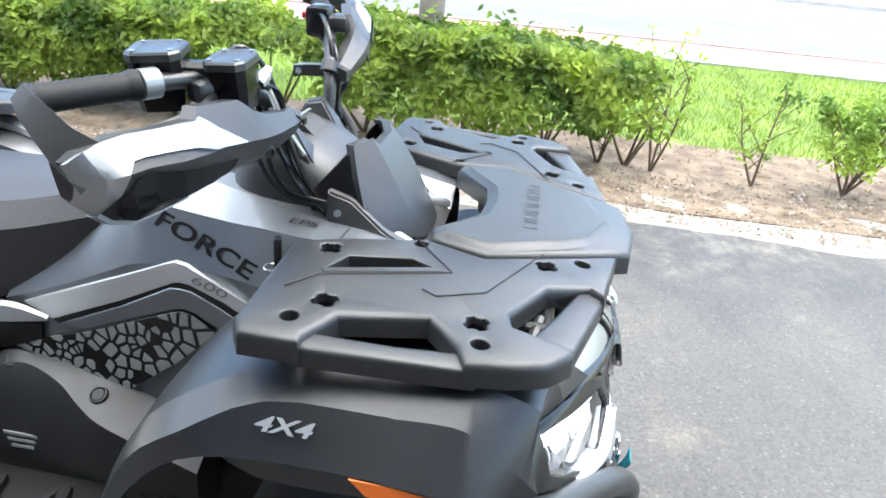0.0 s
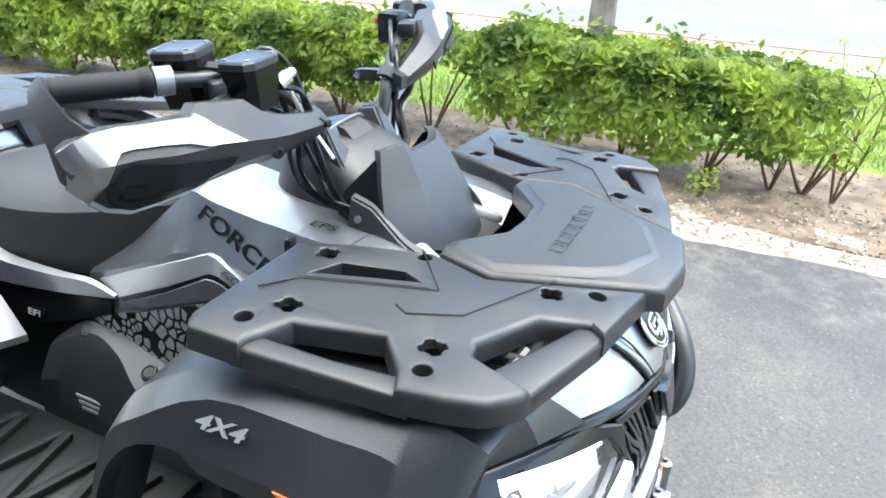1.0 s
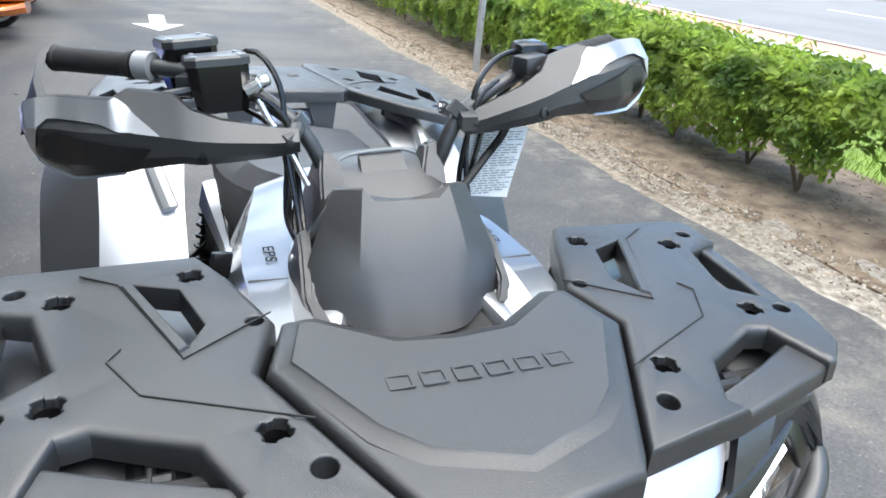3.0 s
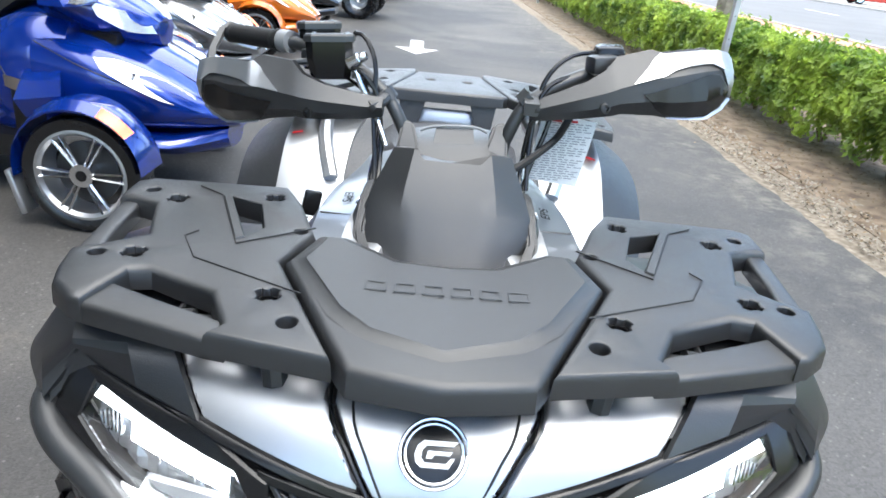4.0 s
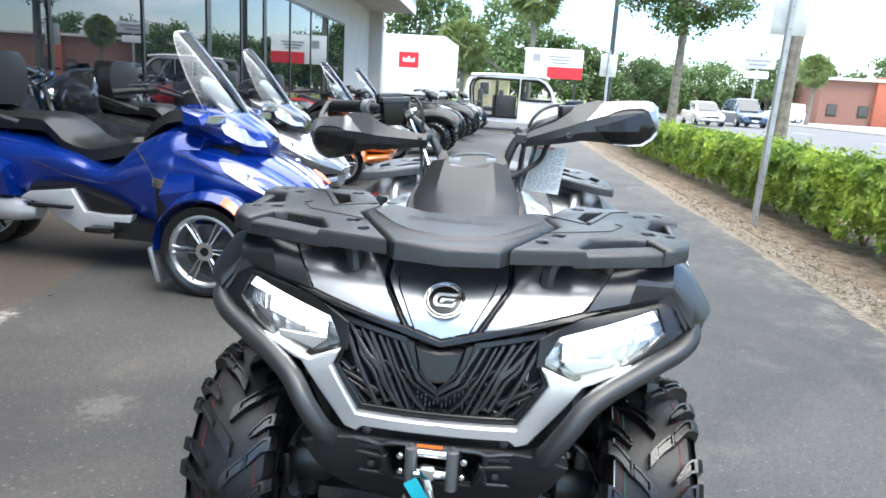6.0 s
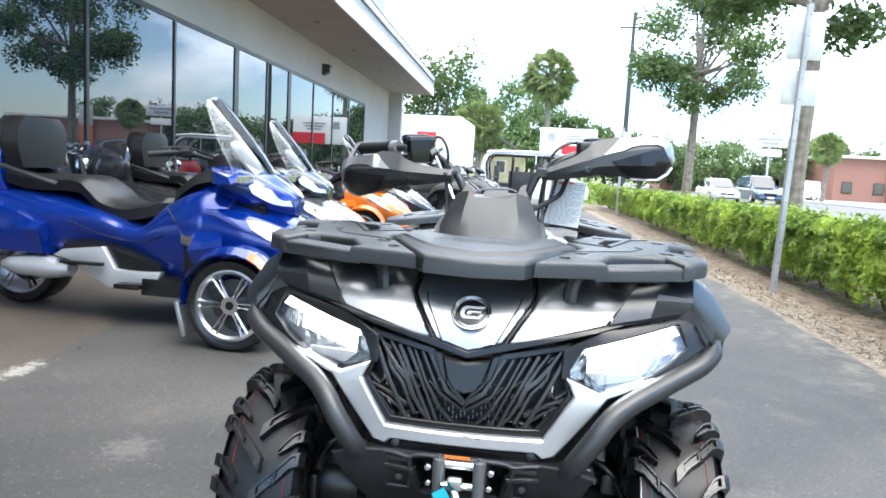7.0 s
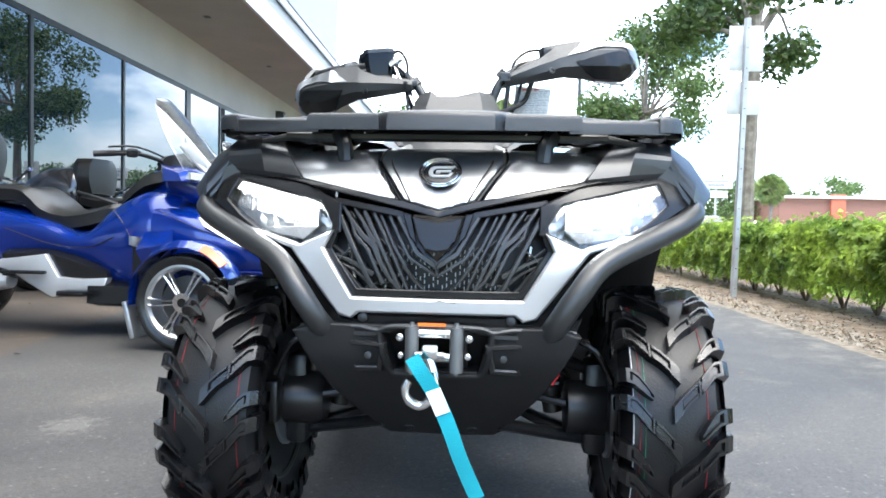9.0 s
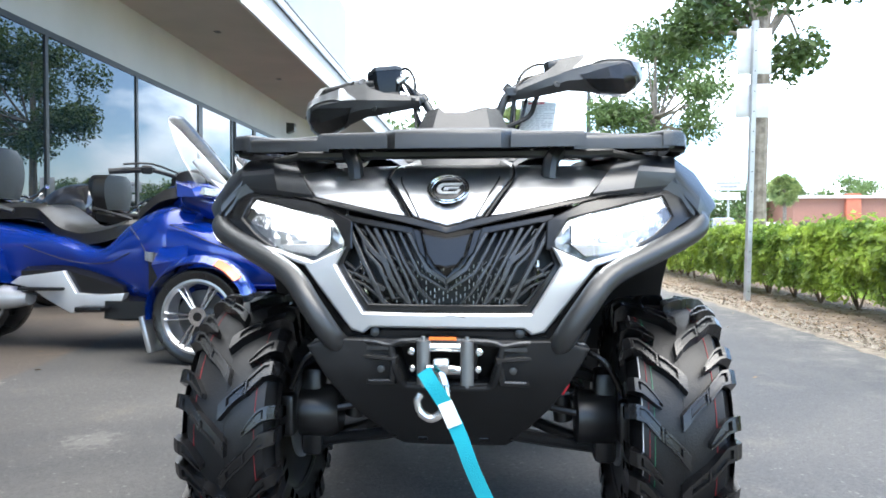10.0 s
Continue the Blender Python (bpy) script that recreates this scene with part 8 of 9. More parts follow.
def spoked_wheel(parent, M, at, r, width, spokes, name="front_wheel", label="", rim_mat=None):
    """A road wheel whose axle runs along local y."""
    wheel = new(name)
    wheel.matrix_basis = M @ Matrix.Translation(at)
    wheel.matrix_world = wheel.matrix_basis
    wheel.parent = parent
    wheel.matrix_parent_inverse = parent.matrix_world.inverted()
    if label:
        wheel["label"] = label
    m = M @ Matrix.Translation(at) @ pose(0, 0, 0, 90, 0, 0)
    ri = r * 0.755
    part("tyre", lathe([(ri, -width * 0.42), (ri + 0.02, -width * 0.49), (r * 0.94, -width * 0.48), (r * 0.985, -width * 0.38), (r, -width * 0.15), (r, width * 0.15), (r * 0.985, width * 0.38), (r * 0.94, width * 0.48), (ri + 0.02, width * 0.49), (ri, width * 0.42)], m, 48), RUBBER, wheel)
    rim = part("rim", lathe([(ri, -width * 0.42), (ri + 0.004, -width * 0.44), (ri - 0.008, -width * 0.45), (ri - 0.018, -width * 0.36), (ri - 0.022, width * 0.36), (ri - 0.008, width * 0.45), (ri + 0.004, width * 0.44), (ri, width * 0.42)], m, 48), rim_mat or STEEL, wheel)
    part("brake_disc", lathe([(0.02, -0.01), (ri * 0.7, -0.008), (ri * 0.7, 0.008), (0.02, 0.01)], m, 32), BLACK_METAL, rim, "dark brake disc")
    for k in range(spokes):
        for d in (-0.1, 0.1):
            for q in (-1, 1):
                a = 2 * math.pi * k / spokes + d
                a0 = 2 * math.pi * k / spokes + d * 2.2
                p0 = Vector((0.035 * math.cos(a0), 0.035 * math.sin(a0), q * width * 0.36))
                p1 = Vector(((ri - 0.012) * math.cos(a), (ri - 0.012) * math.sin(a), q * width * 0.40))
                if q * at[1] < 0 or at[1] == 0:
                    t = (p1 - p0).normalized()
                    sd = t.cross(Vector((0, 0, 1))) * 0.0075
                    up = Vector((0, 0, 0.012))
                    part("spoke", loft([[m @ (p + x) for x in (-sd - up, sd - up, sd * 0.8 + up * 0.1, sd * 0.1 + up * 0.7, -sd * 0.8 + up * 0.1)] for p in (p0, p1)]), rim_mat or BRIGHT, rim)
    part("hub_cap", lathe([(0.05, -width * 0.42), (0.05, width * 0.42)], m, 20), rim_mat or BRIGHT, rim)
    part("cap_badge", lathe([(0.024, -width * 0.425), (0.024, width * 0.425)], m, 16), BLACK_SMOOTH, rim)
    return wheel


def trike(M, paint, label, body_paint=None):
    body_paint = body_paint or paint
    bike = thing("three_wheeler", M.translation, label, "motorcycle", "three-wheeled bikes")

    def V(x, y, z):
        return M @ Vector((x, y, z))

    def ring(x, w, zt, zb, zm, pinch=0.9):
        half = [(0.0, zt), (0.5 * w, zt - 0.015), (0.85 * w, zt - 0.3 * (zt - zm)), (w, zm), (w * pinch, zb + 0.06), (0.55 * w, zb)]
        return round_ring([V(x, y, z) for y, z in half] + [V(x, -y, z) for y, z in half[:0:-1]], 3)

    part("body", smooth_loft([ring(-0.42, 0.16, 0.74, 0.56, 0.66), ring(-0.1, 0.31, 0.80, 0.46, 0.64), ring(0.28, 0.35, 0.78, 0.40, 0.63), ring(0.7, 0.34, 0.70, 0.38, 0.62, 0.8), ring(1.0, 0.34, 0.62, 0.36, 0.54, 0.85), ring(1.2, 0.37, 0.78, 0.30, 0.62), ring(1.42, 0.42, 0.88, 0.28, 0.66), ring(1.62, 0.38, 0.86, 0.30, 0.64)], 4), body_paint, bike, "painted side body")
    nose_b = part("nose", smooth_loft([ring(1.5, 0.44, 0.80, 0.36, 0.66), ring(1.75, 0.45, 0.76, 0.36, 0.62), ring(1.98, 0.41, 0.66, 0.36, 0.56), ring(2.16, 0.32, 0.55, 0.36, 0.47), ring(2.31, 0.14, 0.43, 0.36, 0.40)], 4), paint, bike, "pointed front hood")
    part("lower_lip", smooth_loft([ring(1.75, 0.40, 0.37, 0.22, 0.30), ring(2.05, 0.34, 0.36, 0.22, 0.29), ring(2.26, 0.14, 0.37, 0.25, 0.31)], 3), paint, nose_b)
    part("hood_crest", smooth_loft([[V(x, y, z) for y, z in ((-w, z0 - 0.03), (-w * 0.6, z0), (w * 0.6, z0), (w, z0 - 0.03))] for x, w, z0 in ((1.7, 0.2, 0.80), (1.95, 0.17, 0.695), (2.15, 0.13, 0.58), (2.3, 0.06, 0.45))], 3), paint, nose_b)
    cowl = part("cowl", smooth_loft([ring(1.36, 0.16, 1.0, 0.80, 0.92), ring(1.52, 0.27, 1.03, 0.78, 0.93), ring(1.7, 0.27, 0.99, 0.74, 0.88), ring(1.86, 0.19, 0.90, 0.72, 0.82), ring(1.93, 0.1, 0.84, 0.72, 0.78)], 4), body_paint, bike, "upper instrument cowl")
    part("cowl_throat", smooth_loft([ring(1.4, 0.2, 0.86, 0.66, 0.76), ring(1.8, 0.26, 0.80, 0.66, 0.73)], 2), BLACK_SMOOTH, cowl)
    for s in (-1, 1):
        lamp_l = part("headlamp", smooth_loft([[V(x, s * y, z) for x, y, z in r] for r in ([(1.78, 0.435, 0.70), (1.82, 0.465, 0.655), (1.80, 0.43, 0.655)], [(1.88, 0.385, 0.685), (1.95, 0.442, 0.58), (1.9, 0.38, 0.60)], [(2.02, 0.325, 0.62), (2.08, 0.375, 0.51), (2.0, 0.3, 0.54)], [(2.16, 0.275, 0.535), (2.17, 0.285, 0.50), (2.12, 0.25, 0.50)])], 3), LAMP_WHITE, nose_b, "long clear headlamp")
        part("lamp_core", lathe([(0.02, 0), (0.022, 0.01), (0.012, 0.02)], M @ face_frame((1.93, s * 0.418, 0.64), (s * 0.4, -1 * 0.0 + 0.3, 0), (0, 0, 1)), 12), BRIGHT, lamp_l)
        part("upper_lamp", smooth_loft([[V(x, s * y, z) for x, y, z in r] for r in ([(1.70, 0.275, 0.915), (1.74, 0.28, 0.85), (1.70, 0.25, 0.87)], [(1.80, 0.225, 0.885), (1.85, 0.23, 0.79), (1.79, 0.2, 0.81)], [(1.89, 0.12, 0.855), (1.935, 0.12, 0.775), (1.86, 0.09, 0.79)])], 3), LAMP_WHITE, cowl, "clear upper lamp")
        mirror = part("mirror", smooth_loft([[V(x, s * y, z) for x, z in ((1.5 + dx, 0.90), (1.5 + dx, 0.99 + dz), (1.70 - dx * 0.4, 0.96 + dz), (1.72 - dx * 0.4, 0.90))] for y, dx, dz in ((0.22, 0.0, 0.0), (0.36, 0.02, 0.01), (0.46, 0.08, -0.015))], 3), paint, bike, "painted mirror with lamp")
        part("mirror_lamp", smooth_loft([[V(x, s * y, z) for x, z in ((1.70, 0.915), (1.72, 0.955), (1.735, 0.95), (1.735, 0.912))] for y in (0.25, 0.34, 0.44)], 2), LAMP_WHITE, mirror)
        bar_b = part("handlebar", tube([V(1.47, s * 0.06, 0.98), V(1.43, s * 0.16, 1.03), V(1.34, s * 0.28, 1.065), V(1.27, s * 0.34, 1.065)], 0.013, 8, 4), MATTE_BLACK, bike)
        part("grip", tube([V(1.285, s * 0.33, 1.065), V(1.23, s * 0.375, 1.06), V(1.15, s * 0.43, 1.05)], [0.017, 0.019, 0.018], 10, 3), MATTE_BLACK, bar_b)
        part("lever", tube([V(1.36, s * 0.30, 1.075), V(1.33, s * 0.37, 1.075), V(1.24, s * 0.45, 1.06)], 0.005, 6, 3), MATTE_BLACK, bar_b)
        part("switch_box", box((0.06, 0.05, 0.05), (0, 0, 0), 0.012, M @ pose(1.315, s * 0.31, 1.068, 0, 0, -s * 40)), MATTE_BLACK, bar_b)
        part("vent_cover", smooth_loft([[V(x, s * y, z) for y, z in ((0.10, zt), (0.22, zt - 0.02), (0.26, zt - 0.09), (0.12, zt - 0.12))] for x, zt in ((1.22, 0.86), (1.36, 0.97), (1.52, 1.0))], 3), MATTE_BLACK, bike)
        part("lever", tube([V(1.45, s * 0.2, 1.055), V(1.36, s * 0.34, 1.10), V(1.24, s * 0.43, 1.09)], 0.006, 8, 3), MATTE_BLACK, bike)
        # front mudguard over the wheel
        arc = []
        for k in range(13):
            a = math.radians(5 + k * 15)
            rr = 0.272 + 0.02 * math.sin(a)
            arc.append([V(1.83 + rr * math.cos(a), s * (0.665 + dy), 0.245 + (rr + dr) * math.sin(a) + 0.02) for dy, dr in ((-0.11, -0.012), (-0.08, 0.02), (0.06, 0.025), (0.105, -0.01), (0.10, -0.02), (0.05, 0.01), (-0.08, 0.005))])
        fend = part("front_mudguard", loft(arc), paint, bike, "painted mudguard over the front wheel")
        part("indicator", smooth_loft([[V(1.83 + rr * math.cos(a), s * y, 0.265 + rr * math.sin(a)) for y, rr in ((0.735, 0.318), (0.775, 0.285), (0.76, 0.272), (0.72, 0.30))] for a in (math.radians(40), math.radians(55), math.radians(68))], 2), ORANGE_LENS, fend, "amber side indicator")
        part("fender_stay", smooth_loft([[V(x, s * y, z) for x, y, z in r] for r in ([(1.45, 0.40, 0.62), (1.62, 0.42, 0.64), (1.62, 0.36, 0.5), (1.45, 0.36, 0.5)], [(1.5, 0.60, 0.52), (1.72, 0.62, 0.56), (1.7, 0.58, 0.46), (1.52, 0.56, 0.44)])], 2), paint, fend)
        part("mud_flap", box((0.03, 0.17, 0.2), (0, 0, 0), 0.008, M @ pose(1.545, s * 0.665, 0.16, 0, -14, 0)), STEEL, fend)
        part("fog_lamp", smooth_loft([[V(1.38, s * y, z) for y, z in ((0.44, 0.56), (0.455, 0.59), (0.455, 0.54))], [V(1.48, s * y, z) for y, z in ((0.43, 0.565), (0.485, 0.58), (0.48, 0.52))], [V(1.58, s * y, z) for y, z in ((0.42, 0.535), (0.47, 0.53), (0.46, 0.50))]], 3), BRIGHT, bike, "chromed side lamp")
        part("air_scoop", box((0.1, 0.03, 0.2), (0, 0, 0), 0.01, M @ pose(1.44, s * 0.425, 0.44)), BLACK_DEEP, bike)
        board_p = part("footboard_panel", plate([(0.50, 0.40), (0.56, 0.44), (0.84, 0.475), (0.92, 0.345), (1.05, 0.335), (1.22, 0.345), (1.19, 0.27), (1.02, 0.235), (0.88, 0.225), (0.74, 0.30), (0.62, 0.375)], lambda u, v, w: V(u, s * (0.40 + w), v), 0.05, bev=0.008), SILVER_LIGHT, bike, "silver footboard panel")
        part("foot_peg", box((0.16, 0.1, 0.03), (0, 0, 0), 0.008, M @ pose(1.06, s * 0.46, 0.26)), BLACK_SMOOTH, board_p)
        part("foot_rail", box((0.28, 0.04, 0.02), (0, 0, 0), 0.006, M @ pose(0.72, s * 0.43, 0.37)), BLACK_SMOOTH, board_p)
        part("lower_cover", smooth_loft([[V(x, s * y, z) for y, z in ((0.28, 0.34), (0.40, 0.30), (0.41, 0.20), (0.28, 0.17))] for x in (1.1, 1.3, 1.52)], 2), BLACK_SMOOTH, bike)
        part("side_shadow_panel", smooth_loft([[V(x, s * y, z) for y, z in ((0.30, zt), (0.37, zt - 0.03), (0.37, 0.34), (0.30, 0.32))] for x, zt in ((0.55, 0.50), (0.85, 0.50), (1.2, 0.40))], 3), BLACK_SMOOTH, bike)
        part("suspension_arm", tube([V(1.75, s * 0.28, 0.3), V(1.83, s * 0.6, 0.25)], 0.02, 8, 1), BLACK_METAL, bike)
        part("muffler", smooth_loft([[V(x, s * (0.33 + rr * math.cos(a)), 0.31 + rr * 0.9 * math.sin(a)) for a in [k * math.pi / 6 for k in range(12)]] for x, rr in ((0.1, 0.03), (0.2, 0.07), (0.42, 0.08), (0.58, 0.05))], 3), SILVER_LIGHT, bike, "silver silencer") if s < 0 else None
        part("side_case", smooth_loft([[V(x, s * y, z) for y, z in ((0.25, zt), (0.40, zt - 0.04), (0.43, 0.55), (0.38, 0.40), (0.25, 0.38))] for x, zt in ((-0.5, 0.72), (-0.2, 0.74), (0.15, 0.72), (0.42, 0.62))], 3), body_paint, bike, "painted side case")
        for line in ([(1.24, 0.375, 0.74), (1.34, 0.405, 0.62), (1.40, 0.428, 0.48), (1.42, 0.415, 0.33)], [(1.52, 0.43, 0.745), (1.72, 0.462, 0.665), (1.92, 0.432, 0.585)], [(0.55, 0.345, 0.62), (0.85, 0.35, 0.53), (1.08, 0.352, 0.52), (1.24, 0.38, 0.58)]):
            part("panel_seam", tube([V(x, s * y, z) for x, y, z in line], 0.0028, 6, 4), BLACK_DEEP, bike)
        spoked_wheel(bike, M, (1.83, s * 0.665, 0.257), 0.257, 0.17, 6, "front_wheel", "front wheel with polished twin-spoke rim")
    spoked_wheel(bike, M, (0.0, 0.0, 0.30), 0.30, 0.22, 6, "rear_wheel", "wide rear wheel")
    binnacle = part("instrument_binnacle", smooth_loft([[V(x, y * w, z) for y, z in ((-1, zt - 0.12), (-0.9, zt - 0.02), (-0.4, zt), (0.4, zt), (0.9, zt - 0.02), (1, zt - 0.12))] for x, w, zt in ((1.33, 0.12, 0.95), (1.42, 0.19, 1.06), (1.52, 0.22, 1.09), (1.62, 0.2, 1.04))], 3), MATTE_BLACK, bike, "black dashboard console with gauges")
    for gy in (-0.09, 0.09):
        part("gauge", lathe([(0.045, 0.0), (0.045, 0.012), (0.038, 0.012), (0.036, 0.006), (0.0005, 0.006)], M @ pose(1.395, gy, 1.035, 0, -48, 0), 20), BLACK_SMOOTH, binnacle)
    seat_b = part("seat", smooth_loft([[V(x, y * w, z0 + h) for y, h in ((-1, -0.10), (-1.05, -0.03), (-0.7, 0.0), (0, -0.015), (0.7, 0.0), (1.05, -0.03), (1, -0.10))] for x, w, z0 in ((1.14, 0.10, 0.78), (1.08, 0.17, 0.775), (0.98, 0.20, 0.745), (0.84, 0.215, 0.725), (0.70, 0.22, 0.76), (0.60, 0.215, 0.84), (0.50, 0.20, 0.885), (0.2, 0.22, 0.885), (0.02, 0.21, 0.92))], 4), LEATHER, bike, "stepped black leather seat")
    part("passenger_backrest", smooth_loft([[V(x, y * w, z) for y, x in ((-1, 0.02), (-0.9, 0.12), (0, 0.16), (0.9, 0.12), (1, 0.02), (0.8, -0.06), (-0.8, -0.06))] for z, w in ((0.92, 0.2), (1.05, 0.25), (1.18, 0.24), (1.25, 0.17))], 3), LEATHER, bike, "padded passenger backrest")
    part("top_case", smooth_loft([ring(-0.55, 0.22, 1.05, 0.72, 0.9), ring(-0.35, 0.28, 1.16, 0.72, 0.92), ring(-0.08, 0.27, 1.17, 0.74, 0.94), ring(0.0, 0.24, 1.12, 0.76, 0.94)], 3), body_paint, bike, "painted top case")
    part("grab_rail", tube([V(0.42, -0.26, 0.83), (V(0.25, -0.3, 0.88)), V(0.05, -0.29, 0.93)], 0.016, 8, 3), BLACK_METAL, bike)
    rows = []
    for x, z, w, bow in ((1.80, 0.90, 0.25, 0.10), (1.72, 1.02, 0.26, 0.09), (1.62, 1.15, 0.245, 0.075), (1.50, 1.29, 0.20, 0.05), (1.40, 1.40, 0.13, 0.025), (1.375, 1.425, 0.06, 0.01)):
        rows.append([V(x - bow * (k / 4) ** 2 * 1.6, w * k / 4, z) for k in range(-4, 5)] + [V(x - 0.005 - bow * (k / 4) ** 2 * 1.6, w * k / 4, z) for k in range(4, -5, -1)])
    ws = part("windscreen", smooth_loft(rows, 3), SCREEN, bike, "tall clear windscreen")
    ws.visible_shadow = False
    part("screen_rim", tube([V(1.80 - 0.16, -0.25, 0.90), V(1.72 - 0.14, -0.26, 1.02), V(1.62 - 0.12, -0.245, 1.15), V(1.50 - 0.08, -0.2, 1.29), V(1.40 - 0.04, -0.13, 1.40), V(1.375, 0, 1.43), V(1.36, 0.13, 1.40), V(1.42, 0.2, 1.29), V(1.5, 0.245, 1.15), V(1.58, 0.26, 1.02), V(1.64, 0.25, 0.90)], 0.0014, 6, 3), STEEL, ws)
    part("screen_shield", smooth_loft([[V(x, y, z) for y, z in ((-w, z0), (-w * 0.5, z0 + 0.02), (w * 0.5, z0 + 0.02), (w, z0))] + [V(x - 0.01, y, z - 0.01) for y, z in ((w, z0), (-w, z0))] for x, w, z0 in ((1.72, 0.2, 0.96), (1.6, 0.17, 1.06), (1.5, 0.1, 1.14))], 3), STEEL, ws)
    return bike


trike(pose(-3.31, 1.80, 0, 0, 0, -1.5), BLUE, "glossy blue three-wheeled touring motorcycle with tall windscreen, parked on asphalt")
trike(pose(-3.76, 3.97, 0, 0, 0, -2), SILVER_BIKE, "silver and black three-wheeled touring motorcycle beside the blue one", DARK_BIKE)
trike(pose(-3.75, 6.42, 0, 0, 0, -2), ORANGE_BIKE, "orange and black three-wheeled touring motorcycle parked in the row", DARK_BIKE)
trike(pose(-3.78, 8.32, 0, 0, 0, -2), DARK_BIKE, "black three-wheeled touring motorcycle parked in the row")


# ---- plain quads further along the row ----
OLIVE = mat("dull_olive_plastic", (0.045, 0.045, 0.04), 0.45, vary=0.1, bump=0.2)


def small_quad(M, paint, label):
    q = thing("parked_quad", M.translation, label, "quad bike", "quads in the row")

    def V(x, y, z):
        return M @ Vector((x, y, z))

    def hull(x, w, zb, zt):
        return round_ring([V(x, y * w, z) for y, z in ((0, zt), (0.7, zt - 0.03), (1, (zt + zb) / 2), (0.8, zb), (-0.8, zb), (-1, (zt + zb) / 2), (-0.7, zt - 0.03))], 2)

    part("body", smooth_loft([hull(-0.85, 0.14, 0.62, 0.78), hull(-0.45, 0.17, 0.58, 0.80), hull(-0.1, 0.15, 0.56, 0.78), hull(0.2, 0.17, 0.56, 0.90), hull(0.45, 0.2, 0.58, 0.95), hull(0.72, 0.2, 0.56, 0.84), hull(0.95, 0.17, 0.55, 0.72)], 3), paint, q)
    part("engine", box((0.62, 0.34, 0.34), (0, 0, 0), 0.05, M @ pose(0.0, 0, 0.44)), BLACK_METAL, q)
    part("seat", smooth_loft([[V(x, y * w, z0 + h) for y, h in ((-1, -0.09), (-0.95, -0.02), (-0.6, 0), (0.6, 0), (0.95, -0.02), (1, -0.09))] for x, w, z0 in ((-0.62, 0.15, 0.90), (-0.5, 0.17, 0.91), (-0.2, 0.17, 0.85), (0.05, 0.14, 0.85), (0.2, 0.10, 0.91))], 4), SEAT, q, "black seat")
    part("handlebar", tube([V(0.22, -0.40, 1.13), V(0.30, -0.22, 1.15), V(0.40, -0.06, 1.06), V(0.40, 0.06, 1.06), V(0.30, 0.22, 1.15), V(0.22, 0.40, 1.13)], 0.014, 8, 4), BLACK_METAL, q)
    part("steering_column", tube([V(0.40, 0, 1.06), V(0.52, 0, 0.8)], 0.03, 8, 1), BLACK_METAL, q)
    pod_q = part("instrument", smooth_loft([hull(0.36, 0.08, 1.04, 1.14), hull(0.46, 0.11, 1.0, 1.15), hull(0.58, 0.08, 0.98, 1.08)], 3), BLACK_SMOOTH, q)
    part("pod_lamp", lathe([(0.03, 0), (0.045, 0.02), (0.02, 0.03)], M @ pose(0.57, 0, 1.03, 0, 80, 0), 14), LAMP_WHITE, pod_q)
    for s in (-1, 1):
        part("grip", tube([V(0.22, s * 0.40, 1.13), V(0.27, s * 0.29, 1.142)], 0.019, 10, 1), BLACK_SMOOTH, q)
        part("lever", tube([V(0.33, s * 0.24, 1.15), V(0.31, s * 0.38, 1.13)], 0.007, 6, 1), STEEL, q)
        part("footwell", box((0.5, 0.22, 0.03), (0, 0, 0), 0.01, M @ pose(0.0, s * 0.34, 0.34)), BLACK_SMOOTH, q)
        part("side_pipe", tube([V(0.3, s * 0.2, 0.42), V(-0.1, s * 0.24, 0.40), V(-0.5, s * 0.22, 0.5)], 0.022, 8, 3), STEEL, q)
        part("headlamp", smooth_loft([[V(x, s * y, z) for y, z in ((0.10, 0.70), (0.22, 0.72), (0.22, 0.64), (0.10, 0.63))] for x in (0.90, 0.97)], 2), LAMP_WHITE, q)
        part("indicator", box((0.02, 0.06, 0.03), (0, 0, 0), 0.004, M @ pose(1.03, s * 0.46, 0.66)), ORANGE_LENS, q)
    part("bumper", tube([V(0.95, -0.2, 0.36), V(1.08, -0.2, 0.5), V(1.06, -0.14, 0.66), V(1.06, 0.14, 0.66), V(1.08, 0.2, 0.5), V(0.95, 0.2, 0.36)], 0.015, 8, 3), BLACK_METAL, q)
    for x0 in (-0.62, 0.62):
        zr = 0.93 if x0 > 0 else 0.95
        rack_q = part("rack", tube([V(x0 - 0.26, -0.38, zr), V(x0 + 0.26, -0.38, zr), V(x0 + 0.30, -0.3, zr), V(x0 + 0.30, 0.3, zr), V(x0 + 0.26, 0.38, zr), V(x0 - 0.26, 0.38, zr), V(x0 - 0.26, -0.38, zr)], 0.012, 8, 1), BLACK_METAL, q, "tubular rack")
        for k in range(5):
            part("rack_bar", tube([V(x0 - 0.18 + 0.1 * k, -0.38, zr), V(x0 - 0.18 + 0.1 * k, 0.38, zr)], 0.008, 6, 1), BLACK_METAL, rack_q)
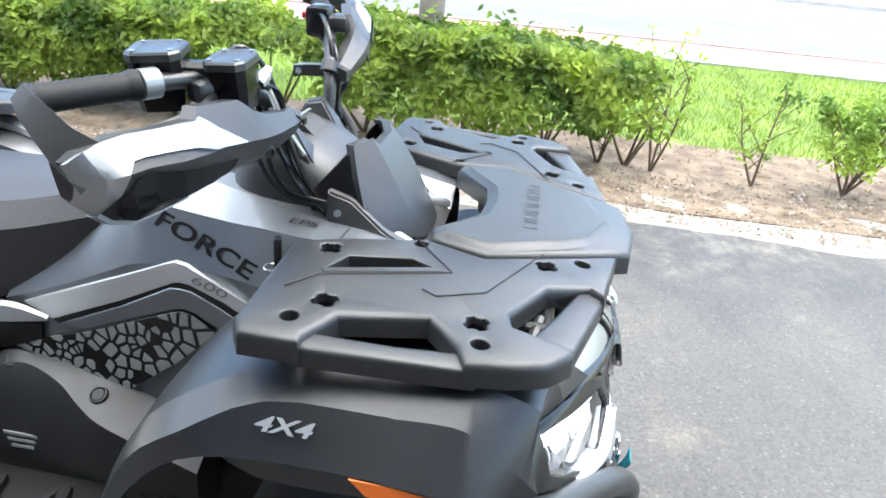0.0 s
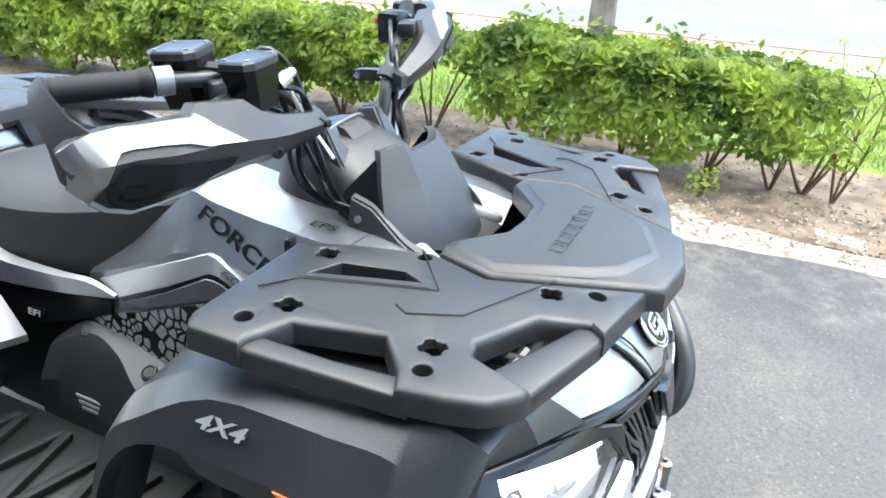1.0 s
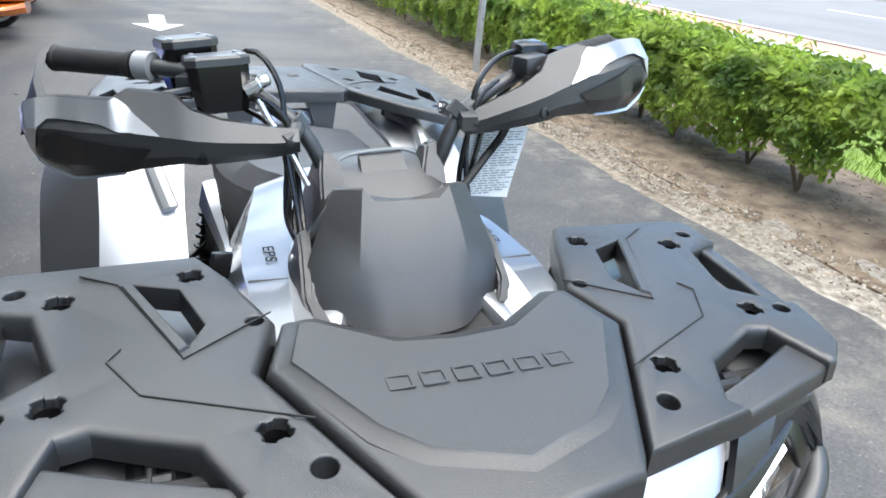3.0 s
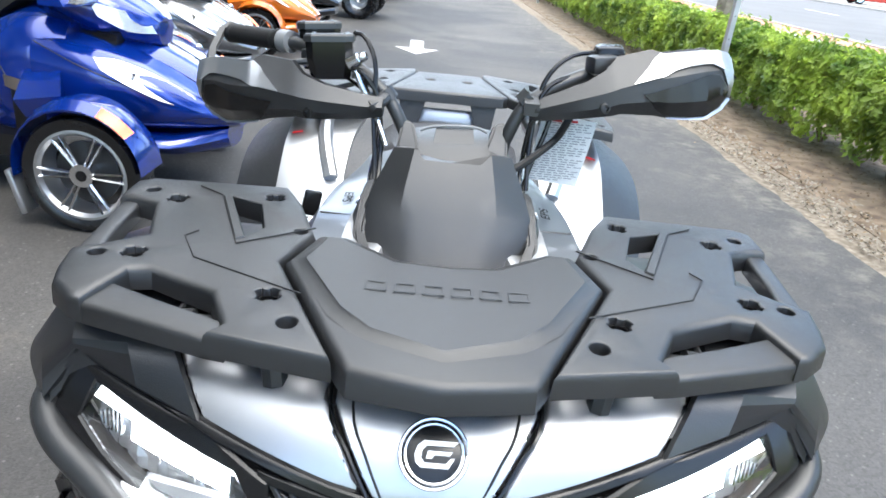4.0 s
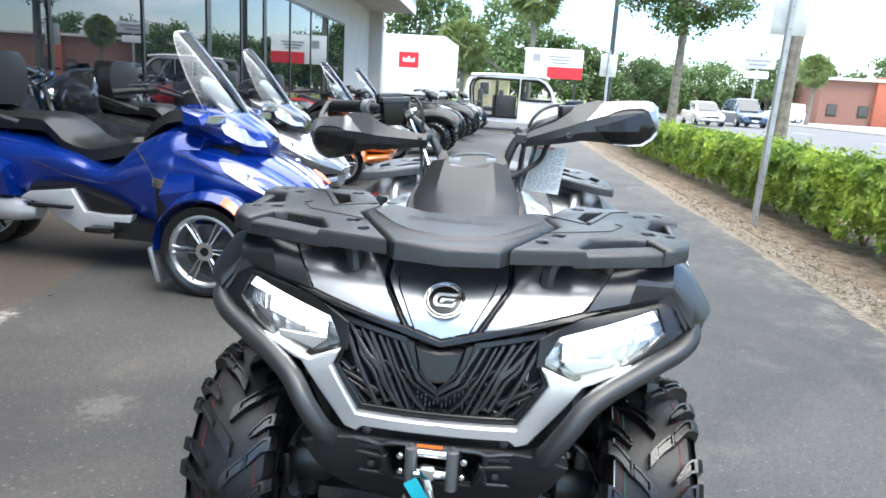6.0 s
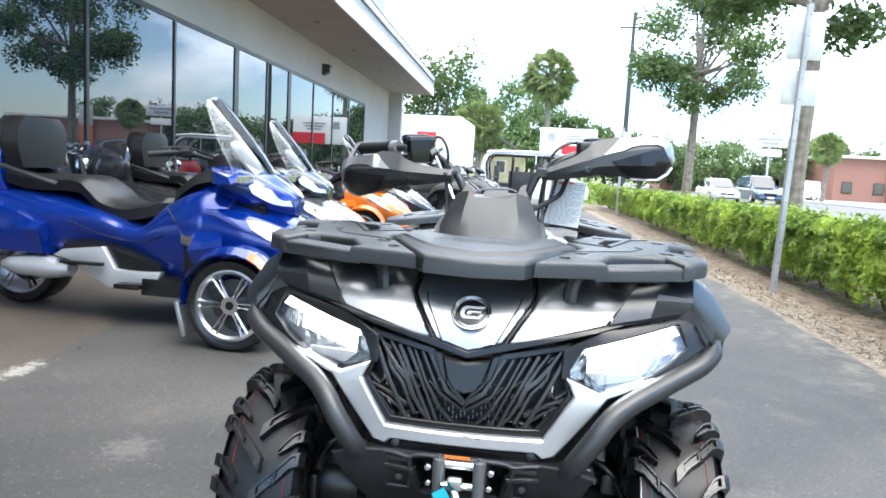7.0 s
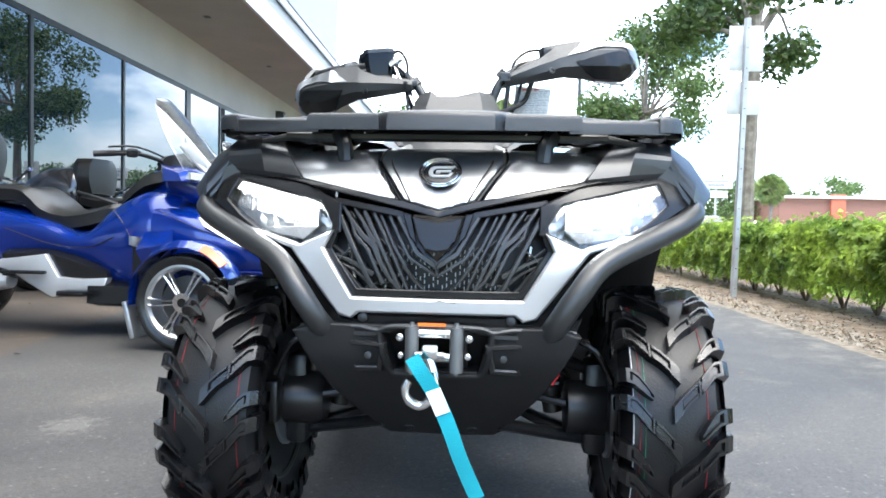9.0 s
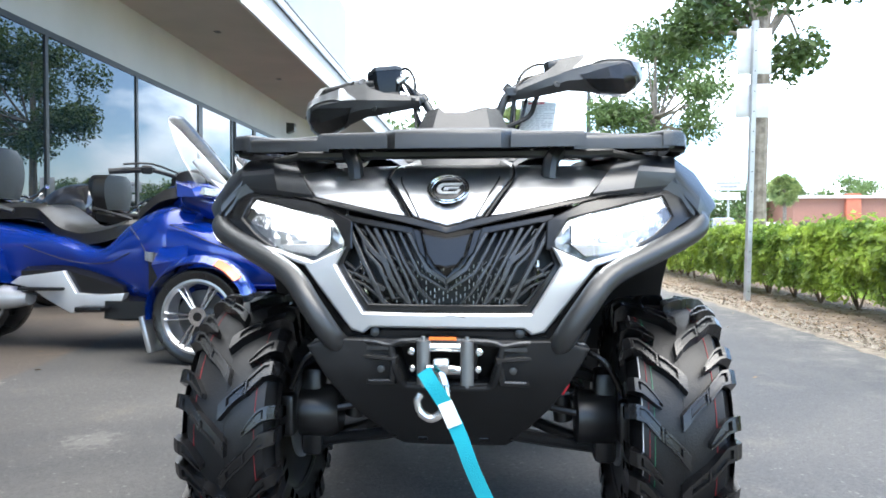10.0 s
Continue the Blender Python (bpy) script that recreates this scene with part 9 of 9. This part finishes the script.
        for s in (-1, 1):
            part("rack_leg", tube([V(x0, s * 0.3, zr), V(x0 - 0.04, s * 0.2, 0.78)], 0.010, 6, 1), BLACK_METAL, rack_q)
            rows = []
            for dx, zt, yo in ((-0.46, 0.52, 0.50), (-0.40, 0.66, 0.54), (-0.26, 0.775, 0.565), (0.0, 0.82, 0.575), (0.24, 0.79, 0.57), (0.38, 0.71, 0.55), (0.44, 0.62, 0.52)):
                rows.append([V(x0 + dx, s * y, z) for y, z in ((0.12, zt + 0.02), (yo - 0.14, zt + 0.01), (yo - 0.03, zt - 0.035), (yo, zt - 0.085), (yo - 0.015, zt - 0.085), (yo - 0.05, zt - 0.05), (0.12, zt - 0.02))])
            guard_q = part("mudguard", smooth_loft(rows, 3), paint, q, "dull plastic mudguard")
            part("flare", smooth_loft([[V(x0 + dx, s * y, z) for y, z in ((0.52, zt), (0.60, zt - 0.025), (0.60, zt - 0.045), (0.51, zt - 0.03))] for dx, zt in ((-0.42, 0.56), (-0.28, 0.695), (0.0, 0.745), (0.26, 0.71), (0.41, 0.58))], 3), BLACK, guard_q)
            m = M @ pose(x0, s * 0.45, 0.31, 90, 0, 0)
            wh = part("wheel", lathe([(0.15, -0.085), (0.20, -0.12), (0.25, -0.125), (0.285, -0.10), (0.295, -0.05), (0.295, 0.05), (0.285, 0.10), (0.25, 0.125), (0.20, 0.12), (0.15, 0.085)], m, 32), RUBBER, q, "knobbly tyre on a dished silver rim")
            bm = bmesh.new()
            for side in (-1, 1):
                for k in range(22):
                    th0 = 2 * math.pi * (k + (0.5 if side > 0 else 0)) / 22
                    loft([[m @ Vector((rr * math.cos(th0 + c * v + d), rr * math.sin(th0 + c * v + d), side * v)) for rr, d in ((0.27, -0.06), (hi, -0.045), (hi, 0.045), (0.27, 0.06))] for v, c, hi in ((0.01, 1.5, 0.315), (0.07, 1.5, 0.313), (0.125, 1.5, 0.298))], bm=bm)
            part("tread", bm, RUBBER, wh, smooth=30)
            part("rim", lathe([(0.02, -0.02), (0.05, -0.045), (0.07, -0.03), (0.125, -0.035), (0.14, -0.08), (0.158, -0.088), (0.158, 0.088), (0.14, 0.08), (0.125, 0.035), (0.07, 0.03), (0.05, 0.045), (0.02, 0.02)], m, 28), STEEL, wh)
    return q


small_quad(pose(-2.05, 10.75, 0, 0, 0, -3), OLIVE, "dark olive quad bike with silver rims, parked in the row")
small_quad(pose(-2.3, 12.9, 0, 0, 0, -3), DARK_BIKE, "black quad bike parked in the row")
small_quad(pose(-2.1, 15.0, 0, 0, 0, -3), OLIVE, "dark quad bike parked near the end of the row")
small_quad(pose(-3.9, 12.0, 0, 0, 0, 10), RED, "red quad bike parked behind the dark ones")
small_quad(pose(-2.0, 17.2, 0, 0, 0, -3), DARK_BIKE, "black quad bike at the end of the row")

# bikes standing behind the row, by the windows
for k, (x, y, mt) in enumerate(((-4.35, 3.1, DARK_BIKE), (-4.4, 0.2, BLACK_SMOOTH), (-4.45, 5.3, DARK_BIKE))):
    cruiser = thing("cruiser_motorcycle", (x, y, 0), "black cruiser motorcycle with tan saddlebag by the shop windows", "motorcycle", "bikes by the windows")
    M = pose(x, y, 0, 0, 0, 82 + 9 * k)
    for wx in (-0.75, 0.75):
        spoked_wheel(cruiser, M, (wx, 0.0, 0.31), 0.31, 0.13, 8, "road_wheel")
    part("engine", box((0.5, 0.34, 0.4), (0, 0, 0), 0.06, M @ pose(0.0, 0, 0.42)), STEEL, cruiser)
    part("tank", smooth_loft([[M @ Vector((px, py * w, 0.8 + pz)) for py, pz in ((-1, -0.05), (-0.7, 0.1), (0, 0.14), (0.7, 0.1), (1, -0.05))] for px, w in ((-0.1, 0.1), (0.15, 0.16), (0.4, 0.12))], 3), mt, cruiser)
    part("saddle", smooth_loft([[M @ Vector((px, py * w, 0.74 + z0 + pz)) for py, pz in ((-1, -0.06), (-0.7, 0.03), (0.7, 0.03), (1, -0.06))] for px, w, z0 in ((-0.75, 0.12, 0.06), (-0.4, 0.17, 0.0), (-0.1, 0.11, 0.05))], 3), LEATHER, cruiser)
    part("fork", tube([M @ Vector((0.75, 0.09, 0.31)), M @ Vector((0.5, 0.09, 1.0))], 0.025, 8, 1), BRIGHT, cruiser)
    part("fork", tube([M @ Vector((0.75, -0.09, 0.31)), M @ Vector((0.5, -0.09, 1.0))], 0.025, 8, 1), BRIGHT, cruiser)
    part("handlebar", tube([M @ Vector(p) for p in ((0.25, -0.42, 1.1), (0.42, -0.25, 1.12), (0.5, 0, 1.02), (0.42, 0.25, 1.12), (0.25, 0.42, 1.1))], 0.014, 8, 3), BRIGHT, cruiser)
    part("headlamp", lathe([(0.05, -0.08), (0.09, 0.0), (0.09, 0.05), (0.07, 0.06)], M @ pose(0.68, 0, 0.92, 0, 90, 0), 16), BRIGHT, cruiser)
    part("saddlebag", box((0.42, 0.14, 0.26), (0, 0, 0), 0.04, M @ pose(-0.6, -0.22, 0.58)), mat("tan_leather", (0.3, 0.12, 0.05), 0.6, bump=0.3), cruiser)
    part("mudguard", loft([[M @ Vector((-0.75 + 0.36 * math.cos(a), y, 0.33 + 0.36 * math.sin(a))) for y in (-0.09, 0.09)] for a in [math.radians(20 + 15 * i) for i in range(10)]], closed=False), mt, cruiser)


# ---- white shuttle cart at the end of the lot ----
def shuttle(at):
    ox, oy = at
    c = thing("shuttle_cart", (ox, oy, 0), "white six-seat electric shuttle cart with open sides", "cart")

    def V(x, y, z):
        return Vector((ox + x, oy + y, z))

    shell = [(-1.7, 0.25), (1.55, 0.25), (1.78, 0.35), (1.82, 0.62), (1.70, 0.84), (1.24, 0.98), (1.10, 1.30), (0.92, 1.56), (0.70, 1.70), (0.45, 1.76), (-1.35, 1.76), (-1.58, 1.70), (-1.72, 1.55), (-1.80, 1.1), (-1.8, 0.5)]
    doors = [[(-1.50, 0.42), (-0.02, 0.42), (-0.02, 1.64), (-1.36, 1.64), (-1.52, 1.56), (-1.60, 1.35), (-1.56, 0.9)], [(0.08, 1.0), (1.10, 1.0), (0.98, 1.30), (0.80, 1.52), (0.62, 1.62), (0.45, 1.64), (0.08, 1.64)]]
    for s in (-1, 1):
        part("side_shell", plate(shell, lambda u, v, w: V(u, s * (0.68 + w), v), 0.06, holes=doors, bev=0.01), WHITE, c, "white side shell with door openings")
        part("opening_trim", tube([V(u, s * 0.69, v) for u, v in doors[0] + doors[0][:1]], 0.034, 6, 1), BLACK_SMOOTH, c)
        part("opening_trim", tube([V(u, s * 0.69, v) for u, v in doors[1] + doors[1][:1]], 0.034, 6, 1), BLACK_SMOOTH, c)
        part("door_post", tube([V(-0.75, s * 0.68, 0.42), V(-0.75, s * 0.68, 1.58)], 0.025, 6, 1), BLACK_SMOOTH, c)
        for x in (-1.25, 1.3):
            m = Matrix.Translation(V(x, s * 0.62, 0.27)) @ pose(0, 0, 0, 90, 0, 0)
            w = part("wheel", lathe([(0.15, -0.1), (0.25, -0.1), (0.27, -0.06), (0.27, 0.06), (0.25, 0.1), (0.15, 0.1)], m, 24), RUBBER, c)
            part("rim", lathe([(0.03, -0.09), (0.12, -0.07), (0.155, -0.105), (0.155, 0.105), (0.12, 0.07), (0.03, 0.09)], m, 20), STEEL, w)
    part("roof", smooth_loft([[V(x, y, z + zt) for y, z in ((-0.72, 0), (-0.6, 0.05), (0.6, 0.05), (0.72, 0), (0.6, -0.03), (-0.6, -0.03))] for x, zt in ((-1.6, 1.72), (-0.8, 1.76), (0.4, 1.76), (0.95, 1.70))], 3), WHITE, c, "white roof")
    part("floor_pan", box((3.3, 1.3, 0.12), V(0, 0, 0.33), 0.02), BLACK_SMOOTH, c)
    part("seat_partition", box((0.78, 0.06, 0.72), V(-0.46, -0.55, 0.76), 0.02), SEAT, c, "dark side of the rear seats")
    part("front_cowl", smooth_loft([[V(x, y, z) for y, z in ((-0.66, 0.3), (-0.66, zt - 0.06), (-0.5, zt), (0.5, zt), (0.66, zt - 0.06), (0.66, 0.3))] for x, zt in ((1.05, 0.96), (1.5, 0.86), (1.78, 0.6))], 3), WHITE, c)
    for x in (-1.05, -0.35, 0.45):
        st = part("bench", box((0.45, 1.15, 0.14), V(x, 0, 0.66), 0.04), SEAT, c, "black bench seat")
        part("bench_back", box((0.12, 1.15, 0.6), V(x - 0.24, 0, 0.98), 0.04), SEAT, st)
    ws = part("windscreen", plate([(-0.6, 0.0), (0.6, 0.0), (0.56, 0.75), (-0.56, 0.75)], lambda u, v, w: V(1.2 - v * 0.4 + w, u, 0.95 + v * 0.9), 0.01, bev=0.0), SCREEN, c)
    ws.visible_shadow = False
    for s in (-1, 1):
        part("headlamp", box((0.08, 0.2, 0.12), V(1.76, s * 0.5, 0.62), 0.03), LAMP_WHITE, c)
    return c


shuttle((-0.05, 21.6))


# ---- cars on the road ----
def car(M, paint, label, h=1.45, length=4.4, w=0.88, suv=False):
    c = thing("car", M.translation, label, "car", "cars on the road")

    def V(x, y, z):
        return M @ Vector((x, y, z))

    L = length / 2
    zb = 0.95 if suv else 0.85

    def ring(x, ww, zt, zlow):
        return [V(x, y, z) for y, z in ((-ww * 0.92, zlow), (-ww, zlow + 0.2), (-ww, zt - 0.12), (-ww * 0.86, zt), (ww * 0.86, zt), (ww, zt - 0.12), (ww, zlow + 0.2), (ww * 0.92, zlow))]

    part("body", smooth_loft([ring(-L, w * 0.85, zb - 0.1, 0.4), ring(-L + 0.25, w, zb + 0.05, 0.25), ring(-0.6, w, zb + 0.05, 0.22), ring(0.7, w, zb + 0.04, 0.22), ring(L - 0.5, w * 0.97, zb - 0.05, 0.24), ring(L - 0.1, w * 0.88, zb - 0.2, 0.28), ring(L, w * 0.75, zb - 0.3, 0.35)], 3), paint, c, "painted body")
    cab = part("cabin", smooth_loft([[V(x, y, z) for y, z in ((-w * 0.93, zb - 0.02), (-ww, zt - 0.05), (-ww * 0.8, zt), (ww * 0.8, zt), (ww, zt - 0.05), (w * 0.93, zb - 0.02))] for x, ww, zt in ((-L + (0.3 if suv else 0.7), w * 0.7, zb + 0.05 if not suv else h - 0.15), (-L + (0.5 if suv else 1.2), w * 0.74, h - 0.04), (-0.1, w * 0.76, h), (0.35, w * 0.74, h - 0.03), (1.15, w * 0.72, zb + 0.03))], 3), paint, c)
    part("windscreen", loft([[V(x, y, z) for y in (-w * 0.66, w * 0.66)] for x, z in ((1.13, zb + 0.08), (0.42, h - 0.06))], closed=False), PANE, cab, "dark windscreen").location += M.to_3x3() @ Vector((0.02, 0, 0.012))
    for s in (-1, 1):
        for x0, x1 in ((-L + 0.9, -0.15), (-0.08, 0.72)):
            part("side_window", plate([(x0, zb + 0.06), (x1 + (0.15 if x1 > 0.5 else 0), zb + 0.06), (x1 - (0.2 if x1 > 0.5 else 0), h - 0.12), (x0 + 0.15, h - 0.12)], lambda u, v, ww: V(u, s * (w * 0.93 - (v - zb) * 0.32 + 0.012 + ww), v), 0.01, bev=0.0), PANE, cab)
        for x in (-L + 0.8, L - 0.85):
            m = M @ pose(x, s * (w - 0.1), 0.33, 90, 0, 0)
            wh = part("wheel", lathe([(0.2, -0.1), (0.31, -0.11), (0.33, -0.07), (0.33, 0.07), (0.31, 0.11), (0.2, 0.1)], m, 24), RUBBER, c)
            part("rim", lathe([(0.03, -0.1), (0.15, -0.09), (0.21, -0.112), (0.21, 0.112), (0.15, 0.09), (0.03, 0.1)], m, 20), BRIGHT, wh)
        part("headlamp", box((0.12, 0.3, 0.14), (0, 0, 0), 0.03, M @ pose(L - 0.1, s * w * 0.62, zb - 0.28)), LAMP_WHITE, c)
        part("door_mirror", box((0.1, 0.16, 0.12), (0, 0, 0), 0.03, M @ pose(0.75, s * (w + 0.06), zb + 0.1)), paint, c)
    part("grille", box((0.06, 0.8, 0.16), (0, 0, 0), 0.02, M @ pose(L - 0.02, 0, zb - 0.33)), BLACK_SMOOTH, c)
    part("bumper", box((0.14, 1.4, 0.18), (0, 0, 0), 0.05, M @ pose(L - 0.02, 0, 0.40)), paint, c)
    part("licence_plate", box((0.02, 0.4, 0.12), (0, 0, 0), 0.004, M @ pose(L + 0.06, 0, 0.42)), TAG_WHITE, c)
    return c


car(pose(11.4, 44, -0.03, 0, 0, -88), mat("pale_silver_car_paint", (0.55, 0.55, 0.54), 0.25, metal=0.4, coat=1.0), "pale silver saloon car on the road")
car(pose(14.6, 46.5, -0.03, 0, 0, -88), mat("dark_blue_car_paint", (0.05, 0.08, 0.13), 0.25, metal=0.4, coat=1.0), "dark blue off-road car on the road", 1.78, 4.7, 0.93, True)
car(pose(27.5, 46, 0.0, 0, 0, 170), mat("red_car_paint", (0.4, 0.03, 0.02), 0.25, coat=1.0), "red car parked across the road", 1.45)
car(pose(25.5, 72, 0.0, 0, 0, 175), WHITE, "white van parked across the road", 1.9, 5.0, 0.95, True)
